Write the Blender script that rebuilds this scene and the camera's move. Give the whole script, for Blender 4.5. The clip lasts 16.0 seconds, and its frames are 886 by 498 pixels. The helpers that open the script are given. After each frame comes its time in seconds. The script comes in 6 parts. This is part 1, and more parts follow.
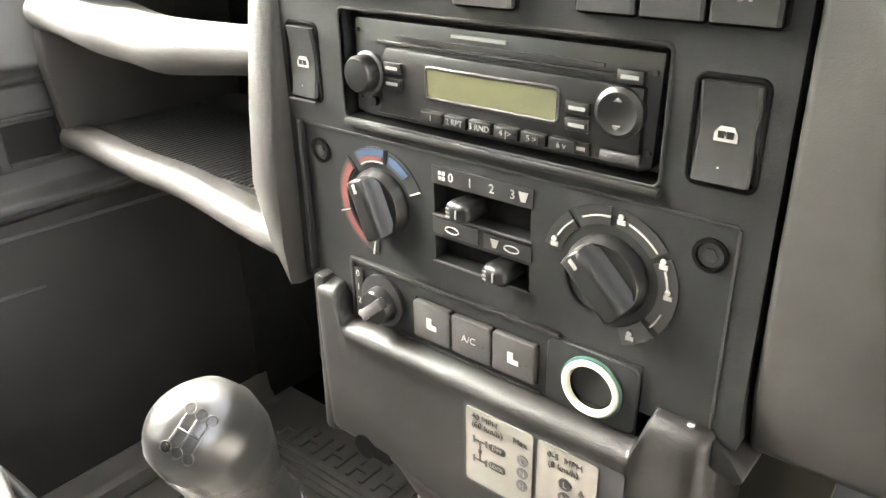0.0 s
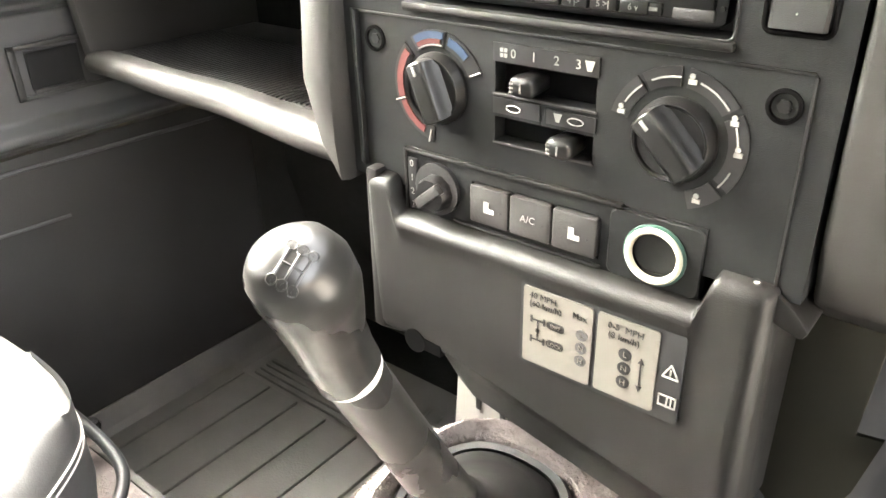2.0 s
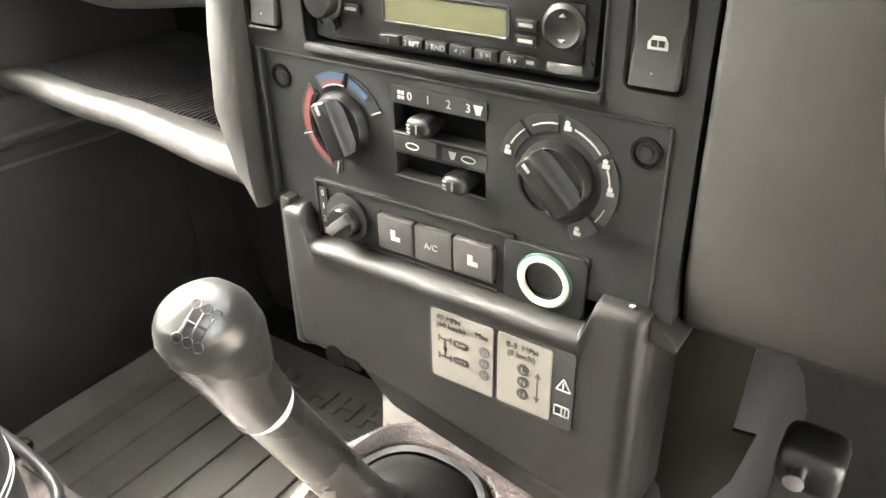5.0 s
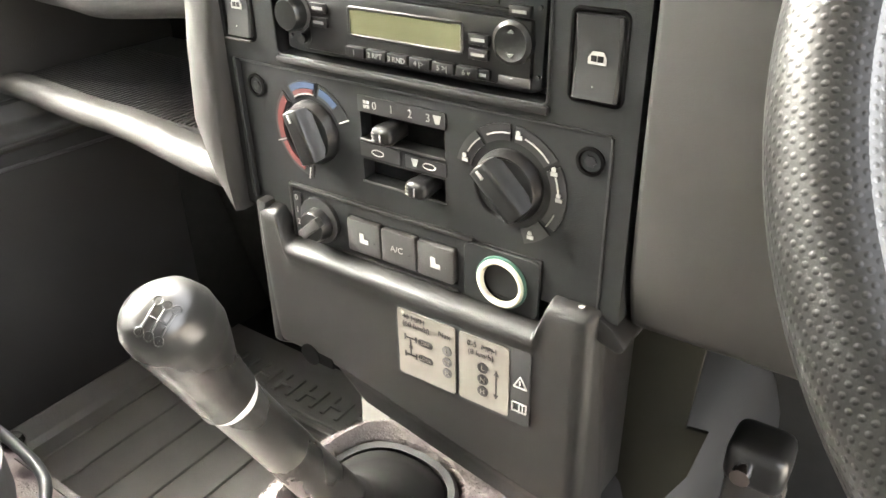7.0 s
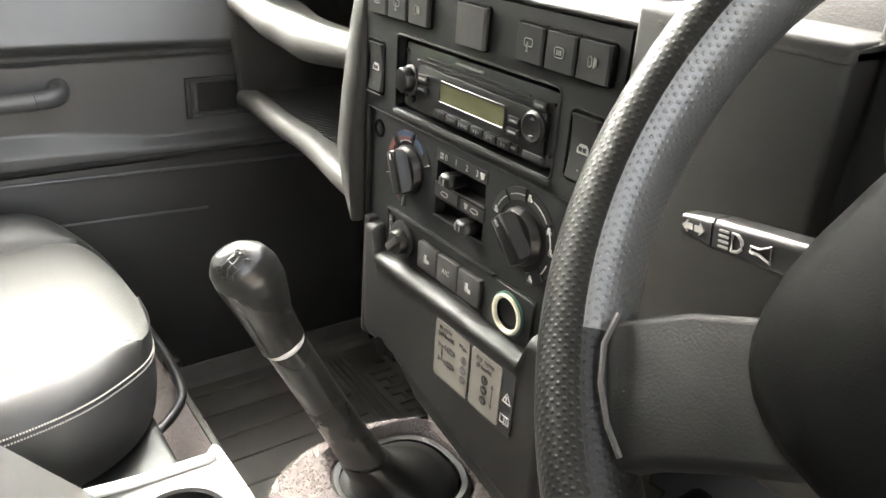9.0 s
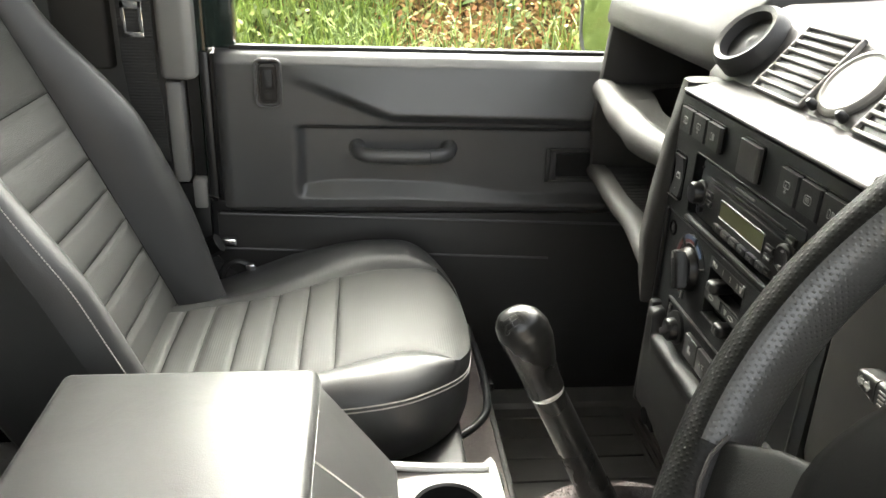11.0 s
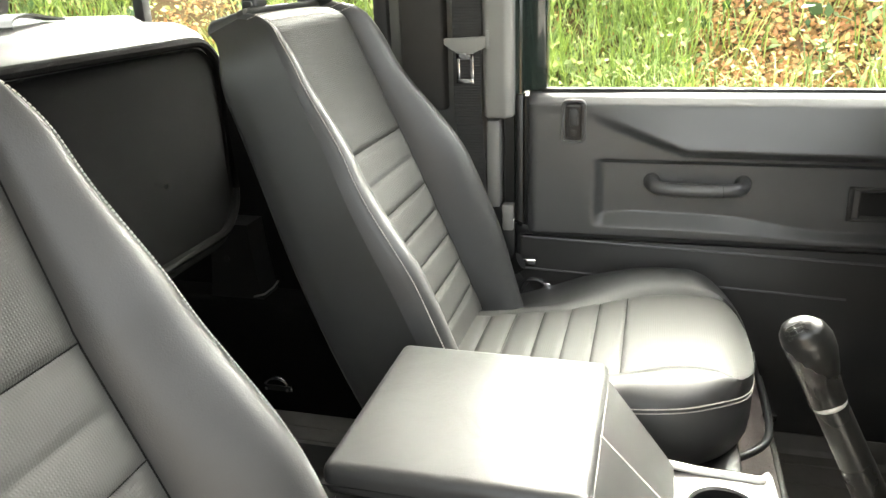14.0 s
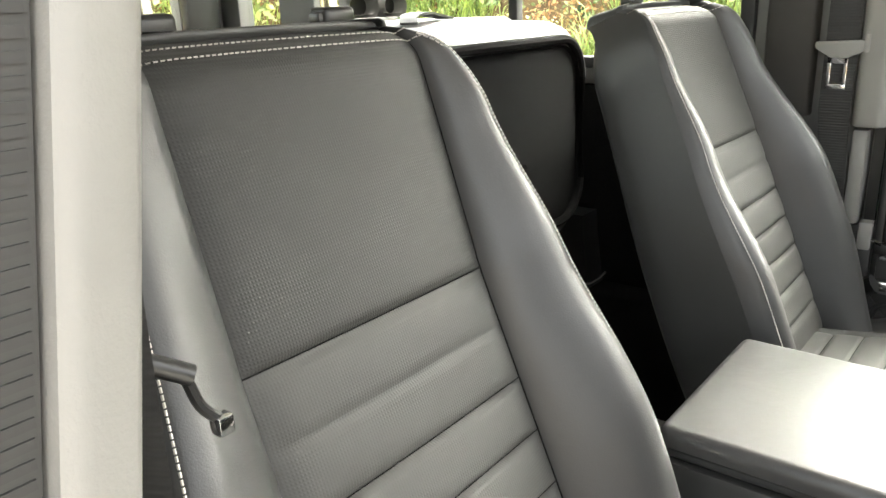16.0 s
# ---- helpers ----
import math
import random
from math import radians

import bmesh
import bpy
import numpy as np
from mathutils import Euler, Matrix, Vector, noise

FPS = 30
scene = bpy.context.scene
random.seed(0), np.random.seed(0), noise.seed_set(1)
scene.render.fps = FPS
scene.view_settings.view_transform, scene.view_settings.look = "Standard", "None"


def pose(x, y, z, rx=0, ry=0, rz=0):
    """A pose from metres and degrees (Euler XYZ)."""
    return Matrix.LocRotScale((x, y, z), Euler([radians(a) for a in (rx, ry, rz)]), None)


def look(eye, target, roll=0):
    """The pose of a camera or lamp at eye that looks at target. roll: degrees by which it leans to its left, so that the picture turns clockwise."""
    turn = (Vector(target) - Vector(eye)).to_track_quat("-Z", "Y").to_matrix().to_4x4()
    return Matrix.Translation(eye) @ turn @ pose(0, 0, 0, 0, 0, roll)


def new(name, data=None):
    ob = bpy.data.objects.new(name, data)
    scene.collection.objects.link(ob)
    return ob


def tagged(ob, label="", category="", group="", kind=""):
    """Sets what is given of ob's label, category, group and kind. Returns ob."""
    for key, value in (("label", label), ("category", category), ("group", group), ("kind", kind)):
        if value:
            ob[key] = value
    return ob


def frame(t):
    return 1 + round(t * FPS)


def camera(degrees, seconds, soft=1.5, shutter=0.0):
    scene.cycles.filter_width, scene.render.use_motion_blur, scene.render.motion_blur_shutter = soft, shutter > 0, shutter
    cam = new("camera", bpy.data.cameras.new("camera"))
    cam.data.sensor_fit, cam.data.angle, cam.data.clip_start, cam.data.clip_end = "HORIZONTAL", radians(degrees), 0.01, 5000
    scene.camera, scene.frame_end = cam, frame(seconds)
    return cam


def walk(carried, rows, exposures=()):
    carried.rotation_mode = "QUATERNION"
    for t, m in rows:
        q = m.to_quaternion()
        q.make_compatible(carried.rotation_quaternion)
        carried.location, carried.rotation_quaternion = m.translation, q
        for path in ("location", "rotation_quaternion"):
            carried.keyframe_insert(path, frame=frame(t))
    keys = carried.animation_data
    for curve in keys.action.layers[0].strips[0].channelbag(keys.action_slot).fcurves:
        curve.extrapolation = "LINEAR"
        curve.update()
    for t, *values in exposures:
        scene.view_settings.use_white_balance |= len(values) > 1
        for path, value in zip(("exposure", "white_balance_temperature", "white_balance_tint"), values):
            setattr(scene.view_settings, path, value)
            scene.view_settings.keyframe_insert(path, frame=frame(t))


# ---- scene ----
cam = camera(60.0, 16.0, soft=1.5)
PATH = [
    (0, (0.216, -0.287, 0.56), (-0.948, 1.095, -0.299), -1.3),
    (0.5, (0.212, -0.288, 0.554), (-0.936, 1.078, -0.349), -1.3),
    (1, (0.221, -0.284, 0.583), (-0.922, 1.077, -0.332), -1.4),
    (1.5, (0.204, -0.323, 0.551), (-0.938, 1.034, -0.374), -1.5),
    (2, (0.204, -0.333, 0.522), (-0.92, 1.03, -0.415), -1.6),
    (2.5, (0.214, -0.333, 0.541), (-0.861, 1.064, -0.405), -1.3),
    (3, (0.219, -0.328, 0.534), (-0.819, 1.088, -0.423), -1.5),
    (3.5, (0.221, -0.325, 0.533), (-0.795, 1.101, -0.434), -1.4),
    (4, (0.225, -0.324, 0.547), (-0.774, 1.1, -0.439), -1.4),
    (6.5, (0.242, -0.335, 0.567), (-0.746, 1.088, -0.433), -1.4),
    (7, (0.261, -0.328, 0.571), (-0.748, 1.088, -0.416), -1.3),
    (7.5, (0.292, -0.357, 0.587), (-0.795, 1.031, -0.356), -1.6),
    (8, (0.367, -0.36, 0.609), (-0.826, 0.968, -0.293), -1.5),
    (8.5, (0.404, -0.338, 0.612), (-0.873, 0.912, -0.285), -1.8),
    (9, (0.426, -0.329, 0.608), (-1.027, 0.751, -0.243), 3.9),
    (9.5, (0.476, -0.331, 0.623), (-1.173, 0.468, -0.177), 6.3),
    (10, (0.506, -0.319, 0.647), (-1.232, 0.271, -0.147), 5.7),
    (12.5, (0.581, -0.292, 0.725), (-1.256, -0.502, -0.038), -1.9),
    (13, (0.593, -0.289, 0.727), (-1.244, -0.545, -0.021), -2.0),
    (13.5, (0.641, -0.31, 0.714), (-1.196, -0.623, -0.01), -2.0),
    (14, (0.674, -0.31, 0.694), (-1.136, -0.822, 0.014), -2.1),
    (14.5, (0.712, -0.319, 0.706), (-1.014, -1.089, 0.052), -2.2),
    (15, (0.735, -0.334, 0.715), (-0.905, -1.291, 0.086), -2.2),
    (15.5, (0.745, -0.33, 0.711), (-0.801, -1.442, 0.1), -2.2),
    (16, (0.764, -0.33, 0.672), (-0.711, -1.533, 0.057), -2.2),
]
EXPOSURES = [(0.0, 5.4, 6900, 10), (2.0, 5.61, 7000, 10), (4.2, 5.55, 7000, 10), (6.3, 5.32, 7000, 10), (8.5, 4.92, 6800, 9), (9.2, 3.88, 6800, 9), (10.2, 2.98, 6800, 8), (12.3, 3.71, 6950, 5), (13.8, 3.81, 6950, 5), (15.2, 3.69, 6950, 6), (16.0, 3.68, 6950, 6)]
walk(cam, [(t, look(eye, aim, roll)) for t, eye, aim, roll in PATH], EXPOSURES)

# world and sun: bright overcast day
world = bpy.data.worlds.new("sky")
scene.world = world
world.use_nodes = True
wn = world.node_tree.nodes
sky = wn.new("ShaderNodeTexSky")
sky.sky_type, sky.sun_disc = "NISHITA", False
sky.sun_elevation, sky.sun_rotation = radians(43), radians(278)
sky.air_density, sky.dust_density, sky.ozone_density = 1.0, 6.0, 1.0
wn["Background"].inputs["Strength"].default_value = 0.15
haze = wn.new("ShaderNodeHueSaturation")
haze.inputs["Saturation"].default_value = 0.25
world.node_tree.links.new(sky.outputs["Color"], haze.inputs["Color"])
world.node_tree.links.new(haze.outputs["Color"], wn["Background"].inputs["Color"])
sun = new("sun", bpy.data.lights.new("sun", "SUN"))
sun.data.energy, sun.data.angle, sun.data.color = 1.5, radians(70), (1.0, 0.96, 0.90)
sun.matrix_world = look((-2.8, 0.4, 2.6), (0, 0, 0))


from mathutils.bvhtree import BVHTree


# ---- materials ----
def material(name, colour, rough=0.5, metal=0.0, vary=0.25, vary_size=12.0, grain=0.0, grain_size=400.0, spec=0.5, coat=0.0, per_island=0.0, pucker=0.0):
    """A plain surface with two scales of variation: soft blotches of tone and a fine grain in relief."""
    m = bpy.data.materials.new(name)
    m.use_nodes = True
    n, l = m.node_tree.nodes, m.node_tree.links
    b = n["Principled BSDF"]
    b.inputs["Metallic"].default_value = metal
    b.inputs["Specular IOR Level"].default_value = spec
    b.inputs["Coat Weight"].default_value = coat
    tc = n.new("ShaderNodeTexCoord")
    no = n.new("ShaderNodeTexNoise")
    no.inputs["Scale"].default_value, no.inputs["Detail"].default_value = vary_size, 5
    l.new(tc.outputs["Object"], no.inputs["Vector"])
    mix = n.new("ShaderNodeMix")
    mix.data_type = "RGBA"
    mix.inputs["A"].default_value = (*[c * (1 - vary) for c in colour], 1)
    mix.inputs["B"].default_value = (*[min(1, c * (1 + vary)) for c in colour], 1)
    l.new(no.outputs["Fac"], mix.inputs["Factor"])
    out = mix.outputs["Result"]
    if per_island:
        info = n.new("ShaderNodeNewGeometry")
        hsv = n.new("ShaderNodeHueSaturation")
        mr = n.new("ShaderNodeMapRange")
        mr.inputs["To Min"].default_value, mr.inputs["To Max"].default_value = 1 - per_island, 1 + per_island
        hue = n.new("ShaderNodeMapRange")
        hue.inputs["To Min"].default_value, hue.inputs["To Max"].default_value = 0.5 + 0.045 * per_island, 0.5 - 0.045 * per_island
        l.new(info.outputs["Random Per Island"], mr.inputs["Value"])
        l.new(info.outputs["Random Per Island"], hue.inputs["Value"])
        l.new(hue.outputs["Result"], hsv.inputs["Hue"])
        l.new(mr.outputs["Result"], hsv.inputs["Value"])
        l.new(out, hsv.inputs["Color"])
        out = hsv.outputs["Color"]
    l.new(out, b.inputs["Base Color"])
    mr2 = n.new("ShaderNodeMapRange")
    mr2.inputs["To Min"].default_value, mr2.inputs["To Max"].default_value = max(0, rough - 0.08), min(1, rough + 0.08)
    l.new(no.outputs["Fac"], mr2.inputs["Value"])
    l.new(mr2.outputs["Result"], b.inputs["Roughness"])
    if grain:
        g = n.new("ShaderNodeTexNoise")
        g.inputs["Scale"].default_value, g.inputs["Detail"].default_value = grain_size, 3
        l.new(tc.outputs["Object"], g.inputs["Vector"])
        bump = n.new("ShaderNodeBump")
        bump.inputs["Strength"].default_value, bump.inputs["Distance"].default_value = grain, 0.001
        l.new(g.outputs["Fac"], bump.inputs["Height"])
        l.new(bump.outputs["Normal"], b.inputs["Normal"])
        if pucker:
            # soft creases of stretched hide under the fine grain
            p = n.new("ShaderNodeTexNoise")
            p.inputs["Scale"].default_value, p.inputs["Detail"].default_value, p.inputs["Distortion"].default_value = 22, 3, 1.2
            l.new(tc.outputs["Object"], p.inputs["Vector"])
            crease = n.new("ShaderNodeBump")
            crease.inputs["Strength"].default_value, crease.inputs["Distance"].default_value = pucker, 0.006
            l.new(p.outputs["Fac"], crease.inputs["Height"])
            l.new(crease.outputs["Normal"], bump.inputs["Normal"])
    return m


def weave(m, scale=520.0, strength=0.5, axis="XZ"):
    """Adds the fine ribs of a knitted or perforated cloth as relief."""
    n, l = m.node_tree.nodes, m.node_tree.links
    tc = n.new("ShaderNodeTexCoord")
    total = None
    for direction in axis:
        w = n.new("ShaderNodeTexWave")
        w.bands_direction = direction
        w.inputs["Scale"].default_value = scale
        w.inputs["Distortion"].default_value = 0.3
        l.new(tc.outputs["Object"], w.inputs["Vector"])
        if total is None:
            total = w.outputs["Fac"]
        else:
            a = n.new("ShaderNodeMath")
            a.operation = "MULTIPLY"
            l.new(total, a.inputs[0])
            l.new(w.outputs["Fac"], a.inputs[1])
            total = a.outputs[0]
    bump = n.new("ShaderNodeBump")
    bump.inputs["Strength"].default_value, bump.inputs["Distance"].default_value = strength, 0.0008
    l.new(total, bump.inputs["Height"])
    l.new(bump.outputs["Normal"], n["Principled BSDF"].inputs["Normal"])
    return m


PLASTIC = material("dash_plastic", (0.022, 0.022, 0.022), 0.5, vary=0.12, grain=0.35, grain_size=900)
PLASTIC_SOFT = material("dash_soft_plastic", (0.032, 0.031, 0.030), 0.42, vary=0.12, grain=0.3, grain_size=700)
PLASTIC_PALE = material("dash_grey_plastic", (0.034, 0.0318, 0.0296), 0.56, vary=0.14, vary_size=30, grain=0.4, grain_size=800, spec=0.36)
DASHPANEL = material("driver_dash_plastic", (0.020, 0.0188, 0.0172), 0.55, vary=0.12, grain=0.12, grain_size=1200, spec=0.35)
# far paler than the dash: light from the windscreen is put into the colour
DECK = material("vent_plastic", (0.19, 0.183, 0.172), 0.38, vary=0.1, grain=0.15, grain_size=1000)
FASCIA = material("fascia_plastic", (0.0074, 0.0080, 0.0081), 0.56, vary=0.1, grain=0.25, grain_size=1400, spec=0.27)
STACKTRIM = material("stack_edge_plastic", (0.020, 0.0188, 0.0176), 0.62, vary=0.1, grain=0.3, grain_size=900, spec=0.25)
PANEL = material("lower_panel_plastic", (0.010, 0.0096, 0.0092), 0.46, vary=0.12, grain=0.22, grain_size=1300, spec=0.32)
SWITCH = material("switch_plastic", (0.012, 0.0122, 0.012), 0.5, vary=0.1, grain=0.15, grain_size=1500, spec=0.35)
BLACK = material("black_plastic", (0.012, 0.012, 0.012), 0.35, vary=0.2)
GLOSS = material("gloss_black", (0.010, 0.011, 0.012), 0.35, vary=0.2)
OLIVE = material("olive_bracket", (0.015, 0.0145, 0.010), 0.65, vary=0.25, vary_size=30, spec=0.2)
KNOB = material("knob_rubber", (0.006, 0.006, 0.006), 0.33, vary=0.2, grain=0.15, grain_size=1500, spec=0.4)
GEARKNOB = material("gear_knob_rubber", (0.013, 0.013, 0.0122), 0.28, vary=0.06, vary_size=8, grain=0.08, grain_size=2200)
DOORTRIM = material("door_trim", (0.070, 0.070, 0.0705), 0.33, vary=0.12, grain=0.3, grain_size=900, spec=0.75)
LEATHER = material("grey_leather", (0.038, 0.038, 0.0383), 0.42, vary=0.12, vary_size=9, grain=0.16, grain_size=750, spec=0.5, pucker=0.07)
LEATHER_SIDE = material("dark_leather", (0.030, 0.0302, 0.0295), 0.42, vary=0.12, vary_size=9, grain=0.16, grain_size=750, pucker=0.06)
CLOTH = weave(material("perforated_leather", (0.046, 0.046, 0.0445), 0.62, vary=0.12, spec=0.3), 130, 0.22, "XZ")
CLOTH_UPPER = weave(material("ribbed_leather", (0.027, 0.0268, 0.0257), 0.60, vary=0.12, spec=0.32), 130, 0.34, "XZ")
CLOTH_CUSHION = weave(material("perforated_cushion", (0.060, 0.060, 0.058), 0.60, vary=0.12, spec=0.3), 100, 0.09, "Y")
STITCH = material("pale_thread", (0.44, 0.42, 0.39), 0.7, vary=0.15)
RUBBER = material("mat_rubber", (0.145, 0.140, 0.133), 0.5, vary=0.3, vary_size=20, grain=0.4, grain_size=300)
RUBBER_DARK = material("seal_rubber", (0.012, 0.012, 0.012), 0.6, vary=0.3)
CARPET = material("grey_carpet", (0.14, 0.122, 0.118), 0.95, vary=0.25, vary_size=180, grain=1.0, grain_size=500, spec=0.1)
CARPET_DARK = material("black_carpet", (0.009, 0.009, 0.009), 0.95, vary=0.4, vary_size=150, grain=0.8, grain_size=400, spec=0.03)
FOOTWELL = material("footwell_trim", (0.024, 0.0235, 0.022), 0.9, vary=0.3, vary_size=60, grain=0.6, grain_size=400, spec=0.08)
CHROME = material("chrome", (0.75, 0.75, 0.76), 0.15, 1.0, vary=0.05)
BRASS = material("champagne_metal", (0.72, 0.66, 0.45), 0.25, 1.0, vary=0.08)
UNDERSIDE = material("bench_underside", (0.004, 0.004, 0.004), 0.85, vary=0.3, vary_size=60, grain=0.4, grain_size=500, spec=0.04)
SEALGREY = material("door_seal_grey", (0.036, 0.035, 0.033), 0.65, vary=0.2, vary_size=20)
SEALRIB = material("door_seal_rib", (0.026, 0.0252, 0.024), 0.65, vary=0.2, vary_size=20)
PILLARGREY = material("driver_pillar_trim", (0.20, 0.193, 0.183), 0.5, vary=0.12, vary_size=8, grain=0.25, grain_size=600)
SILVER = material("silver_paint", (0.55, 0.54, 0.52), 0.35, 0.3, vary=0.08)
PALE = material("pale_grey_trim", (0.22, 0.215, 0.205), 0.5, vary=0.08, grain=0.2, grain_size=600)
WHITE = material("white_print", (0.27, 0.265, 0.25), 0.6, vary=0.05)
INKGREY = material("grey_ink", (0.05, 0.05, 0.049), 0.6, vary=0.05)
GREYPRINT = material("grey_print", (0.15, 0.15, 0.143), 0.6, vary=0.05)
RED = material("red_print", (0.090, 0.020, 0.019), 0.5, vary=0.1)
BLUE = material("blue_print", (0.016, 0.034, 0.070), 0.5, vary=0.1)
LABEL = material("label_aluminium", (0.125, 0.117, 0.102), 0.45, 0.2, vary=0.08, vary_size=40)
LCD = material("lcd_olive", (0.076, 0.077, 0.042), 0.25, vary=0.08)
GREENPAINT = material("dark_green_paint", (0.010, 0.020, 0.016), 0.2, vary=0.1, coat=0.5)
HEADLINER = material("pale_headliner", (0.55, 0.54, 0.51), 0.85, vary=0.1)
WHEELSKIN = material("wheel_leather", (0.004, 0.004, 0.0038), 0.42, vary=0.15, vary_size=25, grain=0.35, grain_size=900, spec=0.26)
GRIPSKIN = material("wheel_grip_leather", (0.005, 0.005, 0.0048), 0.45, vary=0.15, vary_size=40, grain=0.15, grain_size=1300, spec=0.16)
# grey inner leather, its base raised further to stand for light from the doorway
INNERSKIN = material("wheel_inner_lit_leather", (0.055, 0.055, 0.053), 0.34, vary=0.15, vary_size=25, grain=0.35, grain_size=900, spec=0.8)
SPOKESKIN = material("wheel_spoke", (0.0045, 0.0045, 0.0043), 0.48, vary=0.15, grain=0.15, grain_size=1100, spec=0.22)
# hub pad skin; also colours slots and holes near-black for the shade inside
HUB = material("hub_skin_and_hole_shade", (0.0025, 0.0025, 0.0025), 0.6, vary=0.15, grain=0.12, grain_size=1200, spec=0.04)
GLOWRING = material("socket_ring", (0.50, 0.47, 0.37), 0.4, vary=0.05)
GREENRING = material("socket_collar", (0.03, 0.075, 0.06), 0.3, vary=0.1)
def prick_rim(m, centre, tilt, ring, grip, strength):
    """Regular rows of raised pricks wrapped round a rim lying across a tilted axis."""
    n, l = m.node_tree.nodes, m.node_tree.links

    def calc(op, a, b=None, c=None):
        k = n.new("ShaderNodeMath")
        k.operation = op
        for slot, value in zip(k.inputs, (a, b, c)):
            if isinstance(value, (int, float)):
                slot.default_value = value
            elif value is not None:
                l.new(value, slot)
        return k.outputs[0]
    place = n.new("ShaderNodeNewGeometry")
    off = n.new("ShaderNodeVectorMath")
    off.operation = "SUBTRACT"
    off.inputs[1].default_value = centre
    l.new(place.outputs["Position"], off.inputs[0])
    axes = []
    for axis in ((1, 0, 0), (0, math.sin(tilt), math.cos(tilt)), (0, -math.cos(tilt), math.sin(tilt))):
        k = n.new("ShaderNodeVectorMath")
        k.operation = "DOT_PRODUCT"
        k.inputs[1].default_value = axis
        l.new(off.outputs["Vector"], k.inputs[0])
        axes.append(k.outputs["Value"])
    x, y, z = axes
    flat = calc("SQRT", calc("ADD", calc("MULTIPLY", x, x), calc("MULTIPLY", y, y)))
    u = calc("MULTIPLY", calc("ARCTAN2", y, x), ring)
    v = calc("MULTIPLY", calc("ARCTAN2", z, calc("SUBTRACT", flat, ring)), grip)
    pu, pv = 2 * math.pi * ring / 300, 2 * math.pi * grip / 25
    near = None
    for shift in (0.0, 0.5):
        a = calc("WRAP", calc("ADD", u, shift * pu), pu / 2, -pu / 2)
        b = calc("WRAP", calc("ADD", v, shift * pv), pv / 2, -pv / 2)
        d = calc("SQRT", calc("ADD", calc("MULTIPLY", a, a), calc("MULTIPLY", b, b)))
        near = d if near is None else calc("MINIMUM", near, d)
    r = n.new("ShaderNodeMapRange")
    r.interpolation_type = "SMOOTHSTEP"
    r.inputs["From Min"].default_value, r.inputs["From Max"].default_value = 0.0002, 0.0011
    r.inputs["To Min"].default_value, r.inputs["To Max"].default_value = 1.0, 0.0
    l.new(near, r.inputs["Value"])
    b = n.new("ShaderNodeBump")
    b.inputs["Strength"].default_value, b.inputs["Distance"].default_value = strength, 0.0008
    l.new(r.outputs["Result"], b.inputs["Height"])
    l.new(b.outputs["Normal"], n["Principled BSDF"].inputs["Normal"])
    return m


prick_rim(WHEELSKIN, (0.418, -0.074, 0.530), radians(34.3), 0.1905, 0.0182, 0.26)
prick_rim(INNERSKIN, (0.418, -0.074, 0.530), radians(34.3), 0.1905, 0.0182, 0.30)
WEBBING = weave(material("belt_webbing", (0.022, 0.022, 0.022), 0.7, vary=0.15), 70, 0.6, "Z")
SOIL = material("bank_soil", (0.13, 0.085, 0.045), 0.95, vary=0.6, vary_size=6, grain=1, grain_size=40, spec=0.1)
GRASS = material("grass_blades", (0.30, 0.38, 0.11), 0.6, vary=0.35, vary_size=2.5, per_island=0.45)
DRY = material("dry_leaves", (0.42, 0.23, 0.09), 0.8, vary=0.3, vary_size=9, per_island=0.6)
IVY = material("ivy_leaves", (0.075, 0.13, 0.035), 0.45, vary=0.5, vary_size=4, per_island=0.6)
PALELEAF = material("pale_leaves", (0.34, 0.37, 0.13), 0.6, vary=0.3, vary_size=5, per_island=0.5)
WHITEPAINT = material("white_car_paint", (0.75, 0.75, 0.74), 0.25, vary=0.04, coat=0.4)


def glass(name, tint=(0.9, 0.95, 0.92)):
    m = bpy.data.materials.new(name)
    m.use_nodes = True
    b = m.node_tree.nodes["Principled BSDF"]
    b.inputs["Base Color"].default_value = (*tint, 1)
    b.inputs["Transmission Weight"].default_value = 1
    b.inputs["Roughness"].default_value = 0.0
    b.inputs["IOR"].default_value = 1.02
    return m


GLASS = glass("window_glass")
MIRROR = material("mirror_glass", (0.8, 0.82, 0.8), 0.03, 1.0, vary=0.01)


# ---- mesh helpers ----
def pile(bm, count, length, seed, keep):
    """Short tufts standing on the upper faces of a carpet, joined to it."""
    rnd = random.Random(seed)
    bm.normal_update()
    bm.faces.ensure_lookup_table()
    bmesh.ops.recalc_face_normals(bm, faces=bm.faces[:])
    faces = [f for f in bm.faces if keep(f.calc_center_median())]
    picks = rnd.choices(faces, [f.calc_area() for f in faces], k=count)
    roots = []
    for f in picks:
        vs = [v.co for v in f.verts]
        a, b = rnd.random(), rnd.random()
        p = vs[0].lerp(vs[1], a).lerp(vs[-1].lerp(vs[-2], a), b) if len(vs) == 4 else f.calc_center_median()
        roots.append((p.copy(), f.normal.copy()))
    for p, n in roots:
        lean = Vector((rnd.gauss(0, 1), rnd.gauss(0, 1), rnd.gauss(0, 1))) * 0.55
        d = (n + lean).normalized() * length * rnd.uniform(0.6, 1.3)
        s = d.cross(Vector((rnd.gauss(0, 1), rnd.gauss(0, 1), rnd.gauss(0, 1)))).normalized() * length * 0.11
        q = [bm.verts.new(c) for c in (p - s, p + s, p + d * 0.7 + s * 1.2, p + d, p + d * 0.7 - s * 1.2)]
        bm.faces.new(q)
    return bm



def thing(name, at, label, category, group="", kind=""):
    e = new(name)
    e.empty_display_size = 0.05
    e.matrix_basis = Matrix.Translation(at)
